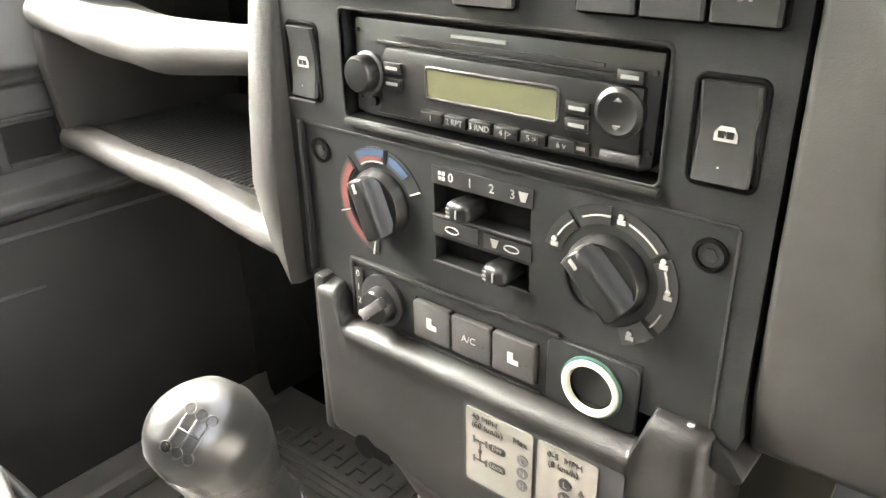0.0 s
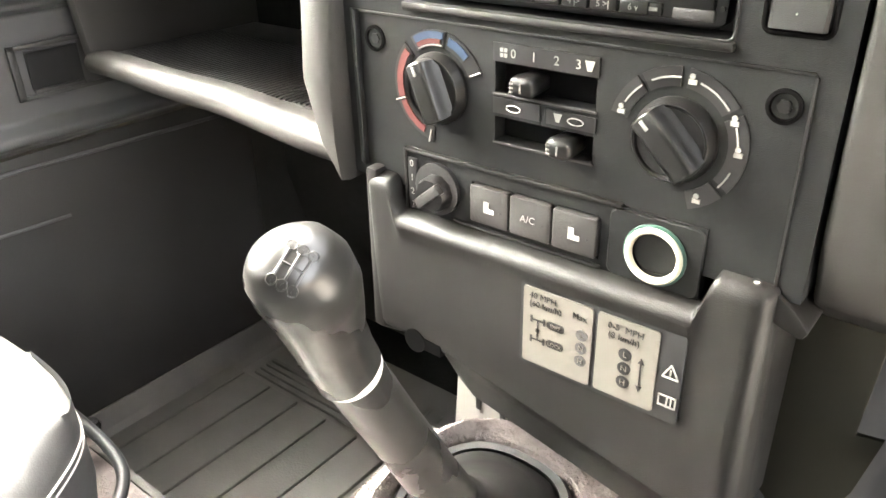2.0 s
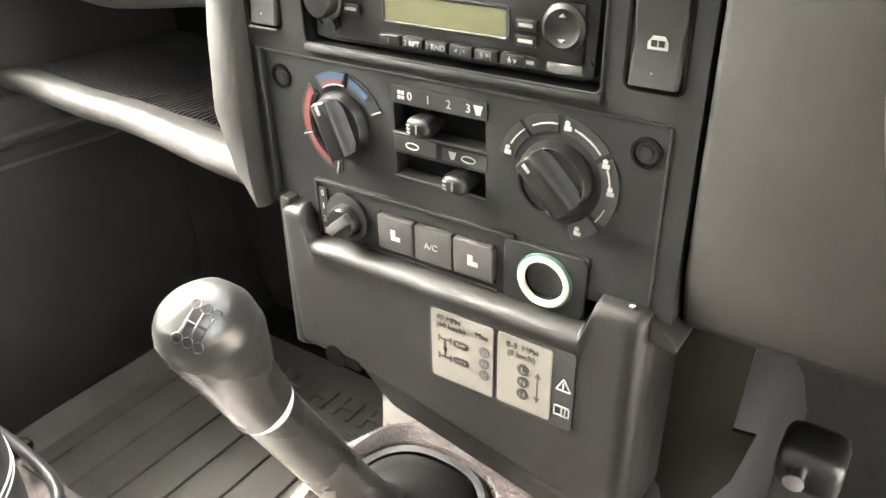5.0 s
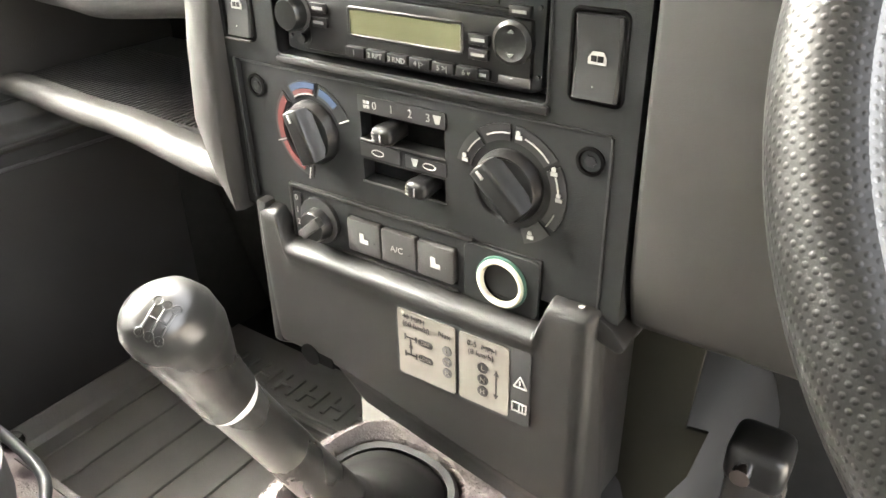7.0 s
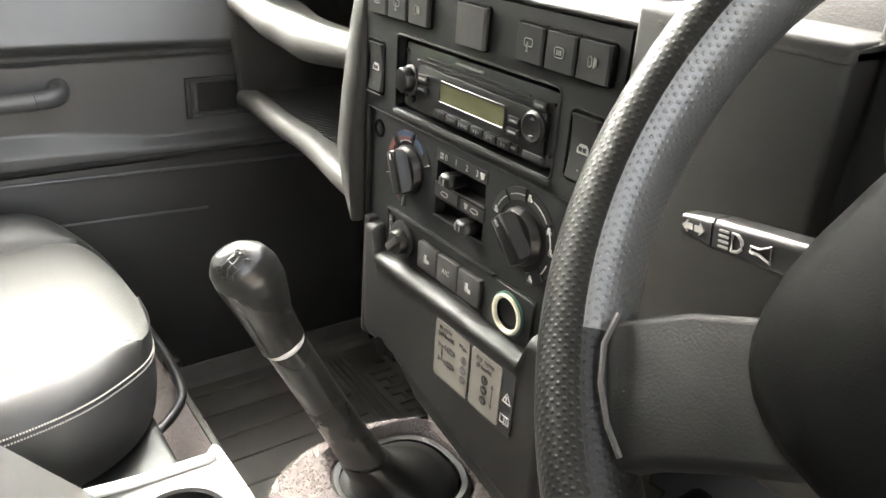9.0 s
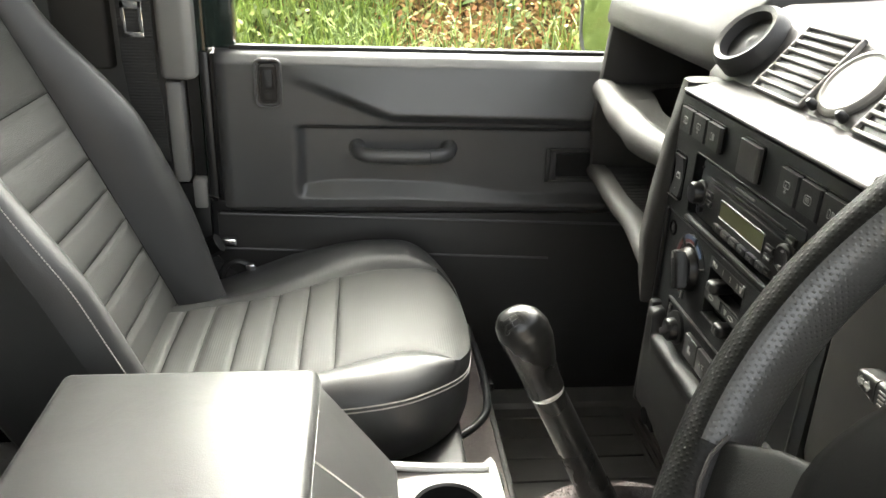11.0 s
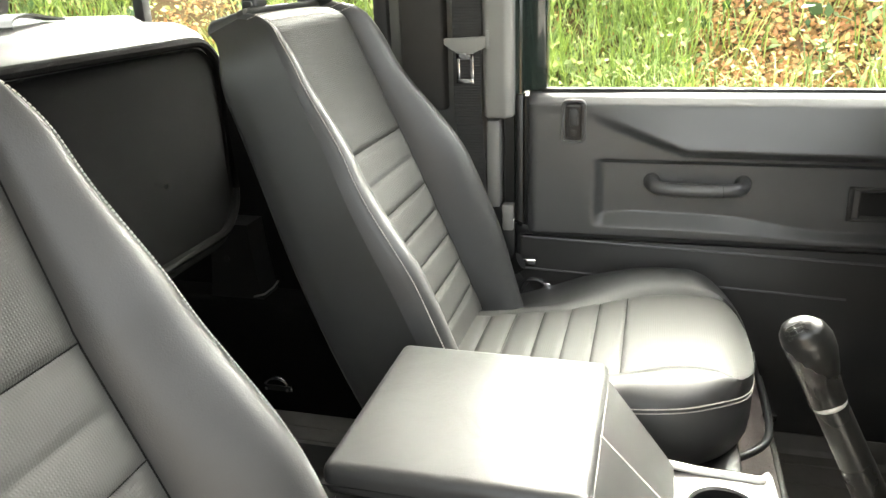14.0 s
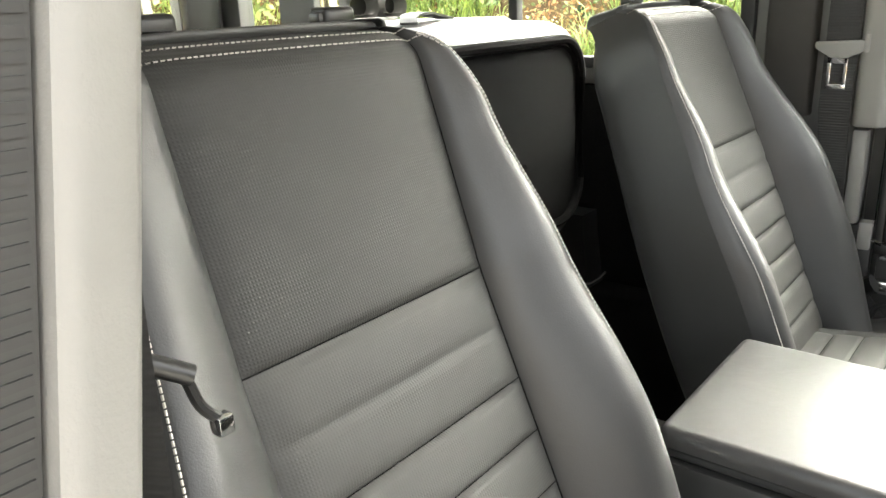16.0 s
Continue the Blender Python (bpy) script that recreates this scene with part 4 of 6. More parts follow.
        part("symbol", bars((0.0012, 0.0024, -0.0030, 0.0030), (0.0030, 0.0037, -0.0022, 0.0024)), GREYPRINT, rocker)
    return s


switch("rocker_switch", -0.137, -0.1145, 0.451, 0.4905, "black rocker switch for a window, pale symbol", "window", "window switches", True, SWITCH)
switch("rocker_switch", 0.1055, 0.1295, 0.4515, 0.4915, "black rocker switch for a window, pale symbol", "window", "window switches", True, SWITCH)
# highlight below the left window switch, made as a pale strip
part("switch_glint", box(-0.137, -0.1145, -0.0042, -0.002, 0.4485, 0.4498, 0.0004), PLASTIC_PALE, bpy.data.objects["rocker_switch"])
for i in range(3):
    switch("push_switch", -0.133 + 0.0288 * i, -0.1055 + 0.0288 * i, 0.5145, 0.5365, "black square push switch in the upper row", ("screen", "wiper", "fog")[i], "upper switches", False, SWITCH)
switch("hazard_switch", -0.014, 0.0195, 0.5105, 0.5385, "black hazard warning switch, wider than its neighbours", "none", "", False, PLASTIC_SOFT)
for i in range(3):
    switch("push_switch", 0.0505 + 0.0277 * i, 0.0772 + 0.0277 * i, 0.5125, 0.5355, "black square push switch in the upper row", ("wiper", "screen", "fog")[i], "upper switches", False, SWITCH)


def radio():
    r = thing("car_radio", (0, 0.01, 0.473), "black single-slot car radio with a small olive display", "radio")
    part("case", box(-0.092, 0.090, 0.012, 0.034, 0.4455, 0.501), BLACK, r)
    part("faceplate", prism([(-0.089, 0.4480), (-0.080, 0.4465), (0.080, 0.4465), (0.087, 0.4490), (0.0885, 0.4985), (-0.087, 0.4985)], "y", 0.004, 0.014, 0.002), GLOSS, r)
    part("front_bezel", prism([(-0.072, 0.450), (0.078, 0.450), (0.082, 0.4555), (0.082, 0.484), (-0.062, 0.4855), (-0.066, 0.479), (-0.066, 0.456)], "y", 0.0005, 0.006, 0.0015), KNOB, r)
    part("disc_slot", box(-0.056, 0.062, 0.0028, 0.0045, 0.4895, 0.4912), BLACK, r)
    part("top_ridge", box(-0.070, 0.070, 0.0022, 0.0042, 0.4865, 0.4880, 0.0005), KNOB, r)
    part("display_frame", ring_frame(-0.0335, 0.041, 0.4640, 0.4775, 0.001, 0.0018, -0.0005, 0.002), BLACK, r)
    part("display", box(-0.0335, 0.041, 0.0000, 0.0010, 0.4640, 0.4775), LCD, r, "olive green unlit display")
    part("volume_knob", lathe([(0.0098, 0.002), (0.0098, -0.008), (0.0085, -0.010), (0.001, -0.0105)], (-0.075, 0.001, 0.471), (0, 1, 0), 28), KNOB, r)
    part("knob_ring", lathe([(0.0113, 0.001), (0.0113, -0.001), (0.0098, -0.002)], (-0.075, 0.001, 0.471), (0, 1, 0), 28, False), PLASTIC_SOFT, r)
    part("dial", lathe([(0.0112, 0.002), (0.0112, -0.002), (0.009, -0.0035), (0.007, -0.0025), (0.001, -0.002)], (0.072, 0.001, 0.4725), (0, 1, 0), 32), KNOB, r, "round rocker dial")
    for e in (-1, 1):
        part("dial_mark", prism([(0.0703, 0.4725 + e * 0.0052), (0.0737, 0.4725 + e * 0.0052), (0.072, 0.4725 + e * 0.0068)], "y", -0.0030, -0.0012), GREYPRINT, r)
    for i in range(6):
        x = -0.0365 + 0.0152 * i
        part("preset_button", box(x, x + 0.0138, -0.0028, 0.002, 0.4512, 0.4572, 0.0008), KNOB, r)
    for i, w in enumerate(("1", "2 RPT", "3 RND", "4 |>", "5 >|", "6 v")):
        text("lettering", w, -0.0365 + 0.0152 * i + 0.0069, 0.4542, 0.0042, -0.0031, GREYPRINT, r)
    for (x, z, w) in ((-0.0565, 0.4755, "SRC"), (-0.0565, 0.4675, "PRESET"), (0.0525, 0.4715, "MENU"), (0.0525, 0.4640, "AUTO"), (0.076, 0.4880, "SCAN"), (0.0535, 0.4540, "MUTE")):
        part("side_button", box(x - 0.006, x + 0.006, -0.0012, 0.002, z - 0.0028, z + 0.0028, 0.0006), KNOB, r)
        part("legend_bar", box(x - 0.0040, x + 0.0040, -0.0016, -0.001, z - 0.0008, z + 0.0008), GREYPRINT, r)
    part("maker_mark", box(-0.020, 0.012, 0.0024, 0.0038, 0.4938, 0.4954), GREYPRINT, r)
    for x, z in ((-0.084, 0.456), (-0.084, 0.492), (0.085, 0.456), (0.085, 0.490)):
        part("key_hole", tube([(x, 0.0024, z), (x, 0.005, z)], 0.0012, 8), BLACK, r)
    part("eject_button", tube([(-0.072, -0.001, 0.4560), (-0.072, 0.002, 0.4560)], 0.003, 12), KNOB, r)
    part("lower_flap", box(0.064, 0.083, -0.0006, 0.002, 0.4505, 0.4555, 0.0008), PLASTIC, r)
    return r


radio()


def heater():
    h = thing("heater_controls", (0, 0, 0.395), "heater control panel with two large rotary knobs and two sliders", "heater control")

    def arc(cx, cz, r, a0, a1, w, mat, name, y=-0.0012):
        n = max(3, int((a1 - a0) / 8))
        rings = []
        for k in range(n + 1):
            a = radians(a0 + (a1 - a0) * k / n)
            rings.append([(cx + (r + e) * math.cos(a), yy, cz + (r + e) * math.sin(a)) for e, yy in ((-w / 2, y), (w / 2, y), (w / 2, 0.001), (-w / 2, 0.001))])
        return part(name, loft(rings), mat, h)

    # temperature knob
    cx, cz = -0.0705, 0.3975
    for a0, a1 in ((22, 76), (79, 126), (136, 263)):
        arc(cx, cz, 0.0285, a0, a1, 0.0092, BLACK, "dial_field", -0.0006)
    arc(cx, cz, 0.0285, 139, 198, 0.0046, RED, "warm_band")
    arc(cx, cz, 0.0285, 203, 248, 0.0042, RED, "warm_band")
    arc(cx, cz, 0.0303, 81, 122, 0.0040, BLUE, "cool_band")
    arc(cx, cz, 0.0268, 84, 121, 0.0026, RED, "warm_band")
    arc(cx, cz, 0.0248, 82, 122, 0.0008, WHITE, "tick")
    arc(cx, cz, 0.0288, 44, 73, 0.0046, BLUE, "cool_band")
    for a in (24, 200, 258):
        r = radians(a)
        part("tick", tube([(cx + 0.026 * math.cos(r), -0.0014, cz + 0.026 * math.sin(r)), (cx + 0.034 * math.cos(r), -0.0014, cz + 0.034 * math.sin(r))], 0.0005, 6), WHITE, h)

    def knob(cx, cz, r, turn, label):
        k = part("knob", lathe([(r * 1.08, 0.0), (r * 1.08, 0.0022), (r * 1.02, 0.0038), (r * 1.00, 0.0062), (r * 0.96, 0.0074), (r * 0.90, 0.0070), (r * 0.86, 0.0058), (0.001, 0.0056)], (cx, 0, cz), (0, -1, 0), 48), KNOB, h, label)
        a = radians(turn)
        m = Matrix.Translation((cx, 0, cz)) @ Matrix.Rotation(a, 4, "Y")
        rings = []
        # a tall finger bar with sloping sides across a low disc, its ends following the disc
        for w, y, e in ((0.58, -0.0050, 0.97), (0.48, -0.0075, 0.97), (0.39, -0.0110, 0.96), (0.34, -0.0136, 0.94), (0.28, -0.0150, 0.91), (0.17, -0.0155, 0.85)):
            right = [(r * math.sqrt(e * e - (w * f) ** 2), r * w * f) for f in (-1, -0.75, -0.5, -0.25, 0, 0.25, 0.5, 0.75, 1)]
            rings.append([Vector((x, y, z)) for x, z in right + [(-x, -z) for x, z in right]])
        grip = loft(rings)
        grip.transform(m)
        part("grip", grip, KNOB, k, angle=50)
        mark = box(-r * 0.82, -r * 0.54, -0.0161, -0.0149, -0.0010, 0.0010, 0.0002)
        mark.transform(m)
        part("pointer", mark, WHITE, k)
        return k

    knob(cx, cz, 0.0192, 68, "black rotary temperature knob")
    # air distribution knob
    cx2, cz2 = 0.0722, 0.3960
    for a0, a1 in ((-72, -42), (-36, 30), (36, 84), (90, 124), (128, 166)):
        arc(cx2, cz2, 0.0300, a0, a1, 0.0092, BLACK, "dial_field", -0.0006)
    for a0, a1 in ((128, 152), (90, 118), (38, 72), (-2, 22), (-38, -20)):
        arc(cx2, cz2, 0.0298, a0, a1, 0.0008, WHITE, "tick")
    for a in (160, 80, 28, 0, -62):
        r = radians(a)
        x, z = cx2 + 0.0300 * math.cos(r), cz2 + 0.0300 * math.sin(r)
        part("symbol", merge(lathe([(0.0014, 0), (0.0014, 0.0006), (0.0002, 0.0007)], (x, -0.0008, z + 0.0014), (0, -1, 0), 8), box(x - 0.0016, x + 0.0022, -0.0014, -0.0006, z - 0.0022, z)), WHITE, h)
    knob(cx2, cz2, 0.0192, 45, "black rotary air distribution knob")

    # sliders
    for z0, z1 in ((0.402, 0.4185), (0.3745, 0.3885)):
        # slot depth is shallow; its shade is put into the floor's colour
        part("slot_floor", box(-0.031, 0.030, 0.010, 0.020, z0, z1), HUB, h)
        part("slot_lip", box(-0.032, 0.031, -0.0010, 0.002, z0 - 0.0016, z0 - 0.0002, 0.0004), PLASTIC_SOFT, h)
    part("legend_strip", box(-0.032, 0.031, -0.0006, 0.001, 0.4190, 0.4288), BLACK, h)
    part("legend_strip", box(-0.032, -0.002, -0.0006, 0.001, 0.3905, 0.3995), BLACK, h)
    part("legend_strip", box(0.002, 0.031, -0.0006, 0.001, 0.3905, 0.3985), BLACK, h)
    for x, z in ((-0.0095, 0.4092), (0.0138, 0.3805)):
        cap = [[(x + a, y, z + b) for a, b in rounded(-0.0078 * f, 0.0078 * f, -0.0056 * f, 0.0056 * f, 0.0040 * f, 4)] for f, y in ((0.8, 0.016), (0.95, 0.0), (1.0, -0.004), (0.94, -0.0072), (0.76, -0.0090), (0.3, -0.0096))]
        s = part("slider", loft(cap), KNOB, h, "black rounded slider", angle=60)
        part("mark", merge(*[box(x - 0.0062, x - 0.0038, -0.0094, -0.0075, z - 0.0030 + 0.0022 * i, z - 0.0021 + 0.0022 * i) for i in range(3)], box(x + 0.0004, x + 0.0012, -0.0104, -0.0090, z - 0.0024, z + 0.0024)), GREYPRINT, s)
    for x, w in ((-0.0190, "0"), (-0.0065, "1"), (0.0070, "2"), (0.0195, "3")):
        text("lettering", w, x, 0.4238, 0.0068, -0.0009, WHITE, h)
    part("symbol", merge(*[box(-0.0272 + a, -0.0272 + a + 0.0018, -0.0010, -0.0004, 0.4215 + b, 0.4235 + b) for a in (0, 0.0025) for b in (0, 0.0028)]), WHITE, h)
    part("symbol", prism([(0.0230, 0.4265), (0.0285, 0.4265), (0.0270, 0.4215), (0.0245, 0.4215)], "y", -0.0010, -0.0003), WHITE, h)
    part("symbol", prism([(0.0065, 0.3970), (0.0115, 0.3970), (0.0100, 0.3925), (0.0080, 0.3925)], "y", -0.0010, -0.0003), WHITE, h)
    for cx3 in (0.0195, -0.0185):
        part("symbol", merge(tube([(cx3 + 0.0045 * math.cos(2 * math.pi * k / 16), -0.0009, 0.3945 + 0.0018 * math.sin(2 * math.pi * k / 16)) for k in range(17)], 0.0004, 5)), WHITE, h)
    # screws
    for x in (-0.118, 0.118):
        # screw recess is darkened by its colour
        s = part("screw", lathe([(0.0078, 0.0005), (0.0078, -0.0008), (0.0060, -0.0012), (0.0052, 0.001), (0.001, 0.0012)], (x, 0, 0.42), (0, 1, 0), 22), HUB, h, "black recessed screw")
        part("screw_head", lathe([(0.0033, 0.0008), (0.0033, -0.0006), (0.0012, -0.0008)], (x, 0, 0.42), (0, 1, 0), 6), KNOB, s)
    return h


heater()


def switch_row():
    r = thing("switch_row_bezel", (0, 0, 0.335), "raised black bezel round the heated seat and air conditioning switches", "bezel")
    part("plate", plate(-0.0965, 0.0945, 0.3160, 0.3555, -0.0012, 0.006, [(-0.046, 0.0385, 0.3215, 0.3465)]), FASCIA, r)
    part("top_rim", merge(box(-0.0975, 0.050, -0.0030, 0.001, 0.3545, 0.3572, 0.0010), box(-0.0980, -0.0955, -0.0030, 0.001, 0.316, 0.3572, 0.0010)), PANEL, r)
    part("lower_rim", box(-0.060, 0.040, -0.0030, 0.001, 0.3165, 0.3185, 0.0008), PANEL, r)
    for i, m in enumerate(("seat", "A/C", "seat")):
        x0 = -0.0455 + 0.0281 * i
        b = thing("push_button", (x0 + 0.0135, -0.006, 0.334), "dark grey square push button with a pale " + ("air conditioning marking" if m == "A/C" else "heated seat symbol"), "button", "console push buttons")
        part("cap", slab(x0, x0 + 0.0270, 0.3222, 0.3458, 0.0018, -0.0048, 0.002, 0.0012), PLASTIC_SOFT, b)
        c = x0 + 0.0135
        if m == "seat":
            part("symbol", prism([(c - 0.003, 0.3305), (c + 0.004, 0.3305), (c + 0.004, 0.3335), (c + 0.0005, 0.3335), (c + 0.0005, 0.3375), (c - 0.003, 0.3375)], "y", -0.0052, -0.0045), WHITE, b)
        else:
            text("lettering", "A/C", c - 0.001, 0.3340, 0.0060, -0.0050, WHITE, b)
        part("lamp_dot", lathe([(0.0009, 0), (0.0004, 0.0006)], (c + 0.0085, -0.0046, 0.3325), (0, -1, 0), 8), BLACK, b)
    k = thing("dimmer_knob", (-0.0725, -0.006, 0.334), "small black rotary knob beside a numbered strip", "knob")
    part("base", lathe([(0.0165, 0.0), (0.0165, 0.003), (0.014, 0.004)], (-0.0715, -0.0010, 0.3355), (0, -1, 0), 30), BLACK, k)
    part("cap", lathe([(0.0120, 0.0), (0.0114, 0.007), (0.0100, 0.0095), (0.001, 0.0098)], (-0.0700, -0.0030, 0.3345), (0, -1, 0), 10), KNOB, k)
    g = box(-0.0108, 0.0108, -0.0155, -0.010, -0.0034, 0.0034, 0.001)
    g.transform(Matrix.Translation((-0.0700, 0, 0.3345)) @ Matrix.Rotation(radians(-40), 4, "Y"))
    part("grip", g, PLASTIC_SOFT, k)
    part("scale_strip", box(-0.0950, -0.0878, -0.0026, 0.0, 0.3165, 0.3510, 0.0006), BLACK, k)
    for i, w in enumerate(("0", "1", "2", "3")):
        text("lettering", w, -0.0914, 0.3475 - 0.0092 * i, 0.0062, -0.0029, WHITE, k)
    # power socket
    s = thing("power_socket", (0.068, 0, 0.3335), "round twelve volt power socket with a pale ring", "power socket")
    c = (0.0700, -0.0018, 0.3345)
    outer = rounded(0.0435, 0.0945, 0.3160, 0.3545, 0.005, 11)
    order = sorted(outer, key=lambda q: math.atan2(q[1] - c[2], q[0] - c[0]))
    hole = [(c[0] + 0.0150 * math.cos(math.atan2(z - c[2], x - c[0])), c[2] + 0.0150 * math.sin(math.atan2(z - c[2], x - c[0]))) for x, z in order]
    part("plate", loft([[(x, 0.0, z) for x, z in order], [(x, -0.0016, z) for x, z in order], [(x + (c[0] - x) * 0.03, -0.0024, z + (c[2] - z) * 0.03) for x, z in order], [(x, -0.0024, z) for x, z in hole], [(x, 0.0, z) for x, z in hole]], True, False), FASCIA, s)
    part("collar", lathe([(0.0170, -0.001), (0.0170, 0.0015), (0.0157, 0.0022), (0.0154, 0.0)], c, (0, -1, 0), 40, False), GREENRING, s, "translucent green collar")
    part("ring", lathe([(0.0156, 0.0), (0.0156, 0.0030), (0.0144, 0.0040), (0.0130, 0.0038), (0.0121, 0.0020), (0.0121, -0.004)], c, (0, -1, 0), 40, False), GLOWRING, s, "cream coloured ring")
    # barrel coloured near-black for the shade deep in the socket
    part("barrel", lathe([(0.0119, 0.0012), (0.0116, -0.004), (0.0116, -0.028), (0.001, -0.029)], c, (0, -1, 0), 32, False), HUB, s)
    part("contact", lathe([(0.0030, 0.0), (0.0030, 0.006), (0.001, 0.008)], (0.0705, 0.020, 0.3345), (0, -1, 0), 12), CHROME, s)


switch_row()


def warning_label():
    w = thing("warning_label", (0.045, -0.013, 0.272), "two silver instruction labels about drive speeds on a black backing", "label")
    y = -0.0125
    part("backing", slab(-0.0025, 0.0970, 0.2445, 0.3010, 0.003, y - 0.0006, y + 0.0018), GLOSS, w)
    part("plate", slab(0.0000, 0.0445, 0.2470, 0.2985, 0.002, y - 0.0014, y), LABEL, w)
    part("plate", slab(0.0475, 0.0830, 0.2475, 0.2985, 0.002, y - 0.0014, y), LABEL, w)
    t = y - 0.0016
    INK = BLACK
    text("lettering", "40 MPH", 0.0040, 0.2935, 0.0054, t, INK, w, None, "LEFT")
    text("lettering", "(60 km/h)", 0.0040, 0.2882, 0.0054, t, INK, w, None, "LEFT")
    text("lettering", "Max", 0.0320, 0.2900, 0.0054, t, INK, w, None, "LEFT")
    text("lettering", "0-5  MPH", 0.0535, 0.2925, 0.0054, t, INK, w, None, "LEFT")
    text("lettering", "(8 km/h)", 0.0540, 0.2868, 0.0054, t, INK, w, None, "LEFT")
    # axle diagrams
    part("diagram", merge(box(0.0060, 0.0140, t, t + 0.0004, 0.2772, 0.2782), box(0.0060, 0.0140, t, t + 0.0004, 0.2638, 0.2648), box(0.0095, 0.0105, t, t + 0.0004, 0.2640, 0.2780),
                          box(0.0050, 0.0064, t, t + 0.0004, 0.2755, 0.2800), box(0.0136, 0.0150, t, t + 0.0004, 0.2755, 0.2800), box(0.0050, 0.0064, t, t + 0.0004, 0.2620, 0.2665), box(0.0136, 0.0150, t, t + 0.0004, 0.2620, 0.2665), box(0.0088, 0.0112, t, t + 0.0004, 0.2695, 0.2720)), INK, w)
    for z, s in ((0.2775, "DIFF"), (0.2650, "LOCK")):
        part("pill", slab(0.0160, 0.0275, z - 0.0026, z + 0.0026, 0.0024, t, t + 0.0006), INK, w)
        text("lettering", s, 0.02175, z, 0.0034, t - 0.0003, LABEL, w)
    for i, s in enumerate(("L", "N", "H")):
        z = 0.2790 - 0.0086 * i
        part("disc", lathe([(0.0036, 0.0), (0.0036, 0.0006), (0.0002, 0.0006)], (0.0385, t + 0.0004, z), (0, -1, 0), 18), INKGREY, w)
        text("lettering", s, 0.0385, z, 0.0046, t - 0.0005, LABEL, w)
        z = 0.2775 - 0.0090 * i
        part("disc", lathe([(0.0039, 0.0), (0.0039, 0.0006), (0.0002, 0.0006)], (0.0650, t + 0.0004, z), (0, -1, 0), 18), INK, w)
        text("lettering", s, 0.0650, z, 0.0050, t - 0.0005, LABEL, w)
    part("arrow", merge(box(0.0740, 0.0748, t, t + 0.0004, 0.2600, 0.2760), prism([(0.0725, 0.2752), (0.0763, 0.2752), (0.0744, 0.2790)], "y", t, t + 0.0004), prism([(0.0725, 0.2608), (0.0763, 0.2608), (0.0744, 0.2570)], "y", t, t + 0.0004)), INK, w)
    tri = [(0.0862, 0.2730), (0.0950, 0.2730), (0.0906, 0.2812)]
    part("symbol", merge(*[tube([(a[0], t + 0.001, a[1]), (b[0], t + 0.001, b[1])], 0.0006, 6) for a, b in zip(tri, tri[1:] + tri[:1])], box(0.0902, 0.0910, t, t + 0.001, 0.2750, 0.2785)), WHITE, w)
    part("symbol", merge(*[box(a, b, t, t + 0.001, c, d) for a, b, c, d in ((0.0855, 0.0900, 0.2545, 0.2552), (0.0855, 0.0900, 0.2610, 0.2617), (0.0855, 0.0862, 0.2545, 0.2617), (0.0902, 0.0909, 0.2540, 0.2617), (0.0911, 0.0955, 0.2545, 0.2552), (0.0911, 0.0955, 0.2610, 0.2617), (0.0948, 0.0955, 0.2545, 0.2617), (0.0925, 0.0931, 0.2555, 0.2605))]), WHITE, w)


warning_label()


# shift pattern embossed on the knob
def shift_pattern():
    s, sy = 0.0045, 0.0054
    down = -(KNOB_FACE.to_3x3() @ Vector((0, 0, 1)))

    def on_knob(p):
        o = KNOB_FACE @ Vector(p)
        hit = KNOB_TREE.ray_cast(o, down)[0]
        return hit if hit is not None else o
    def bar(x0, y0, x1, y1):
        return tube([on_knob((x0 + (x1 - x0) * k / 6, y0 + (y1 - y0) * k / 6, 0)) for k in range(7)], 0.0006, 6)

    def loop(x, y):
        return tube([on_knob((x + 0.0020 * math.cos(2 * math.pi * k / 16), y + 0.0020 * math.sin(2 * math.pi * k / 16), 0)) for k in range(17)], 0.00035, 5)
    for x0, y0, x1, y1 in ((-s, 0, s, 0), (-s, -sy, -s, sy), (0, -sy, 0, sy), (s, -sy, s, sy)):
        part("shift_line", bar(x0, y0, x1, y1), GEARKNOB, GEAR)
    for x in (-1, 0, 1):
        for y in (-1, 1):
            part("shift_circle", loop(x * s, y * sy * 1.40), GEARKNOB, GEAR)
    for x, y, n in ((-1, 1.40, "1"), (0, 1.40, "3"), (1, 1.40, "5"), (-1, -1.40, "2"), (0, -1.40, "4"), (1, -1.40, "6")):
        o = text("lettering", n, 0, 0, 0.0032, 0, BLACK, GEAR, Matrix.Translation((x * s, y * sy, 0)))
        for v in o.data.vertices:
            v.co = on_knob((v.co.x, v.co.y, 0)) - down * (0.0002 + v.co.z)


shift_pattern()


# ---- seats ----
def pleat(z, edges, depth):
    """How far the padding sinks at a seam; edges are the seams' places along the padding."""
    d = min(abs(z - e) for e in edges)
    return -depth * math.exp(-(d / 0.0022) ** 2) - depth * 0.35 * math.exp(-(d / 0.008) ** 2)


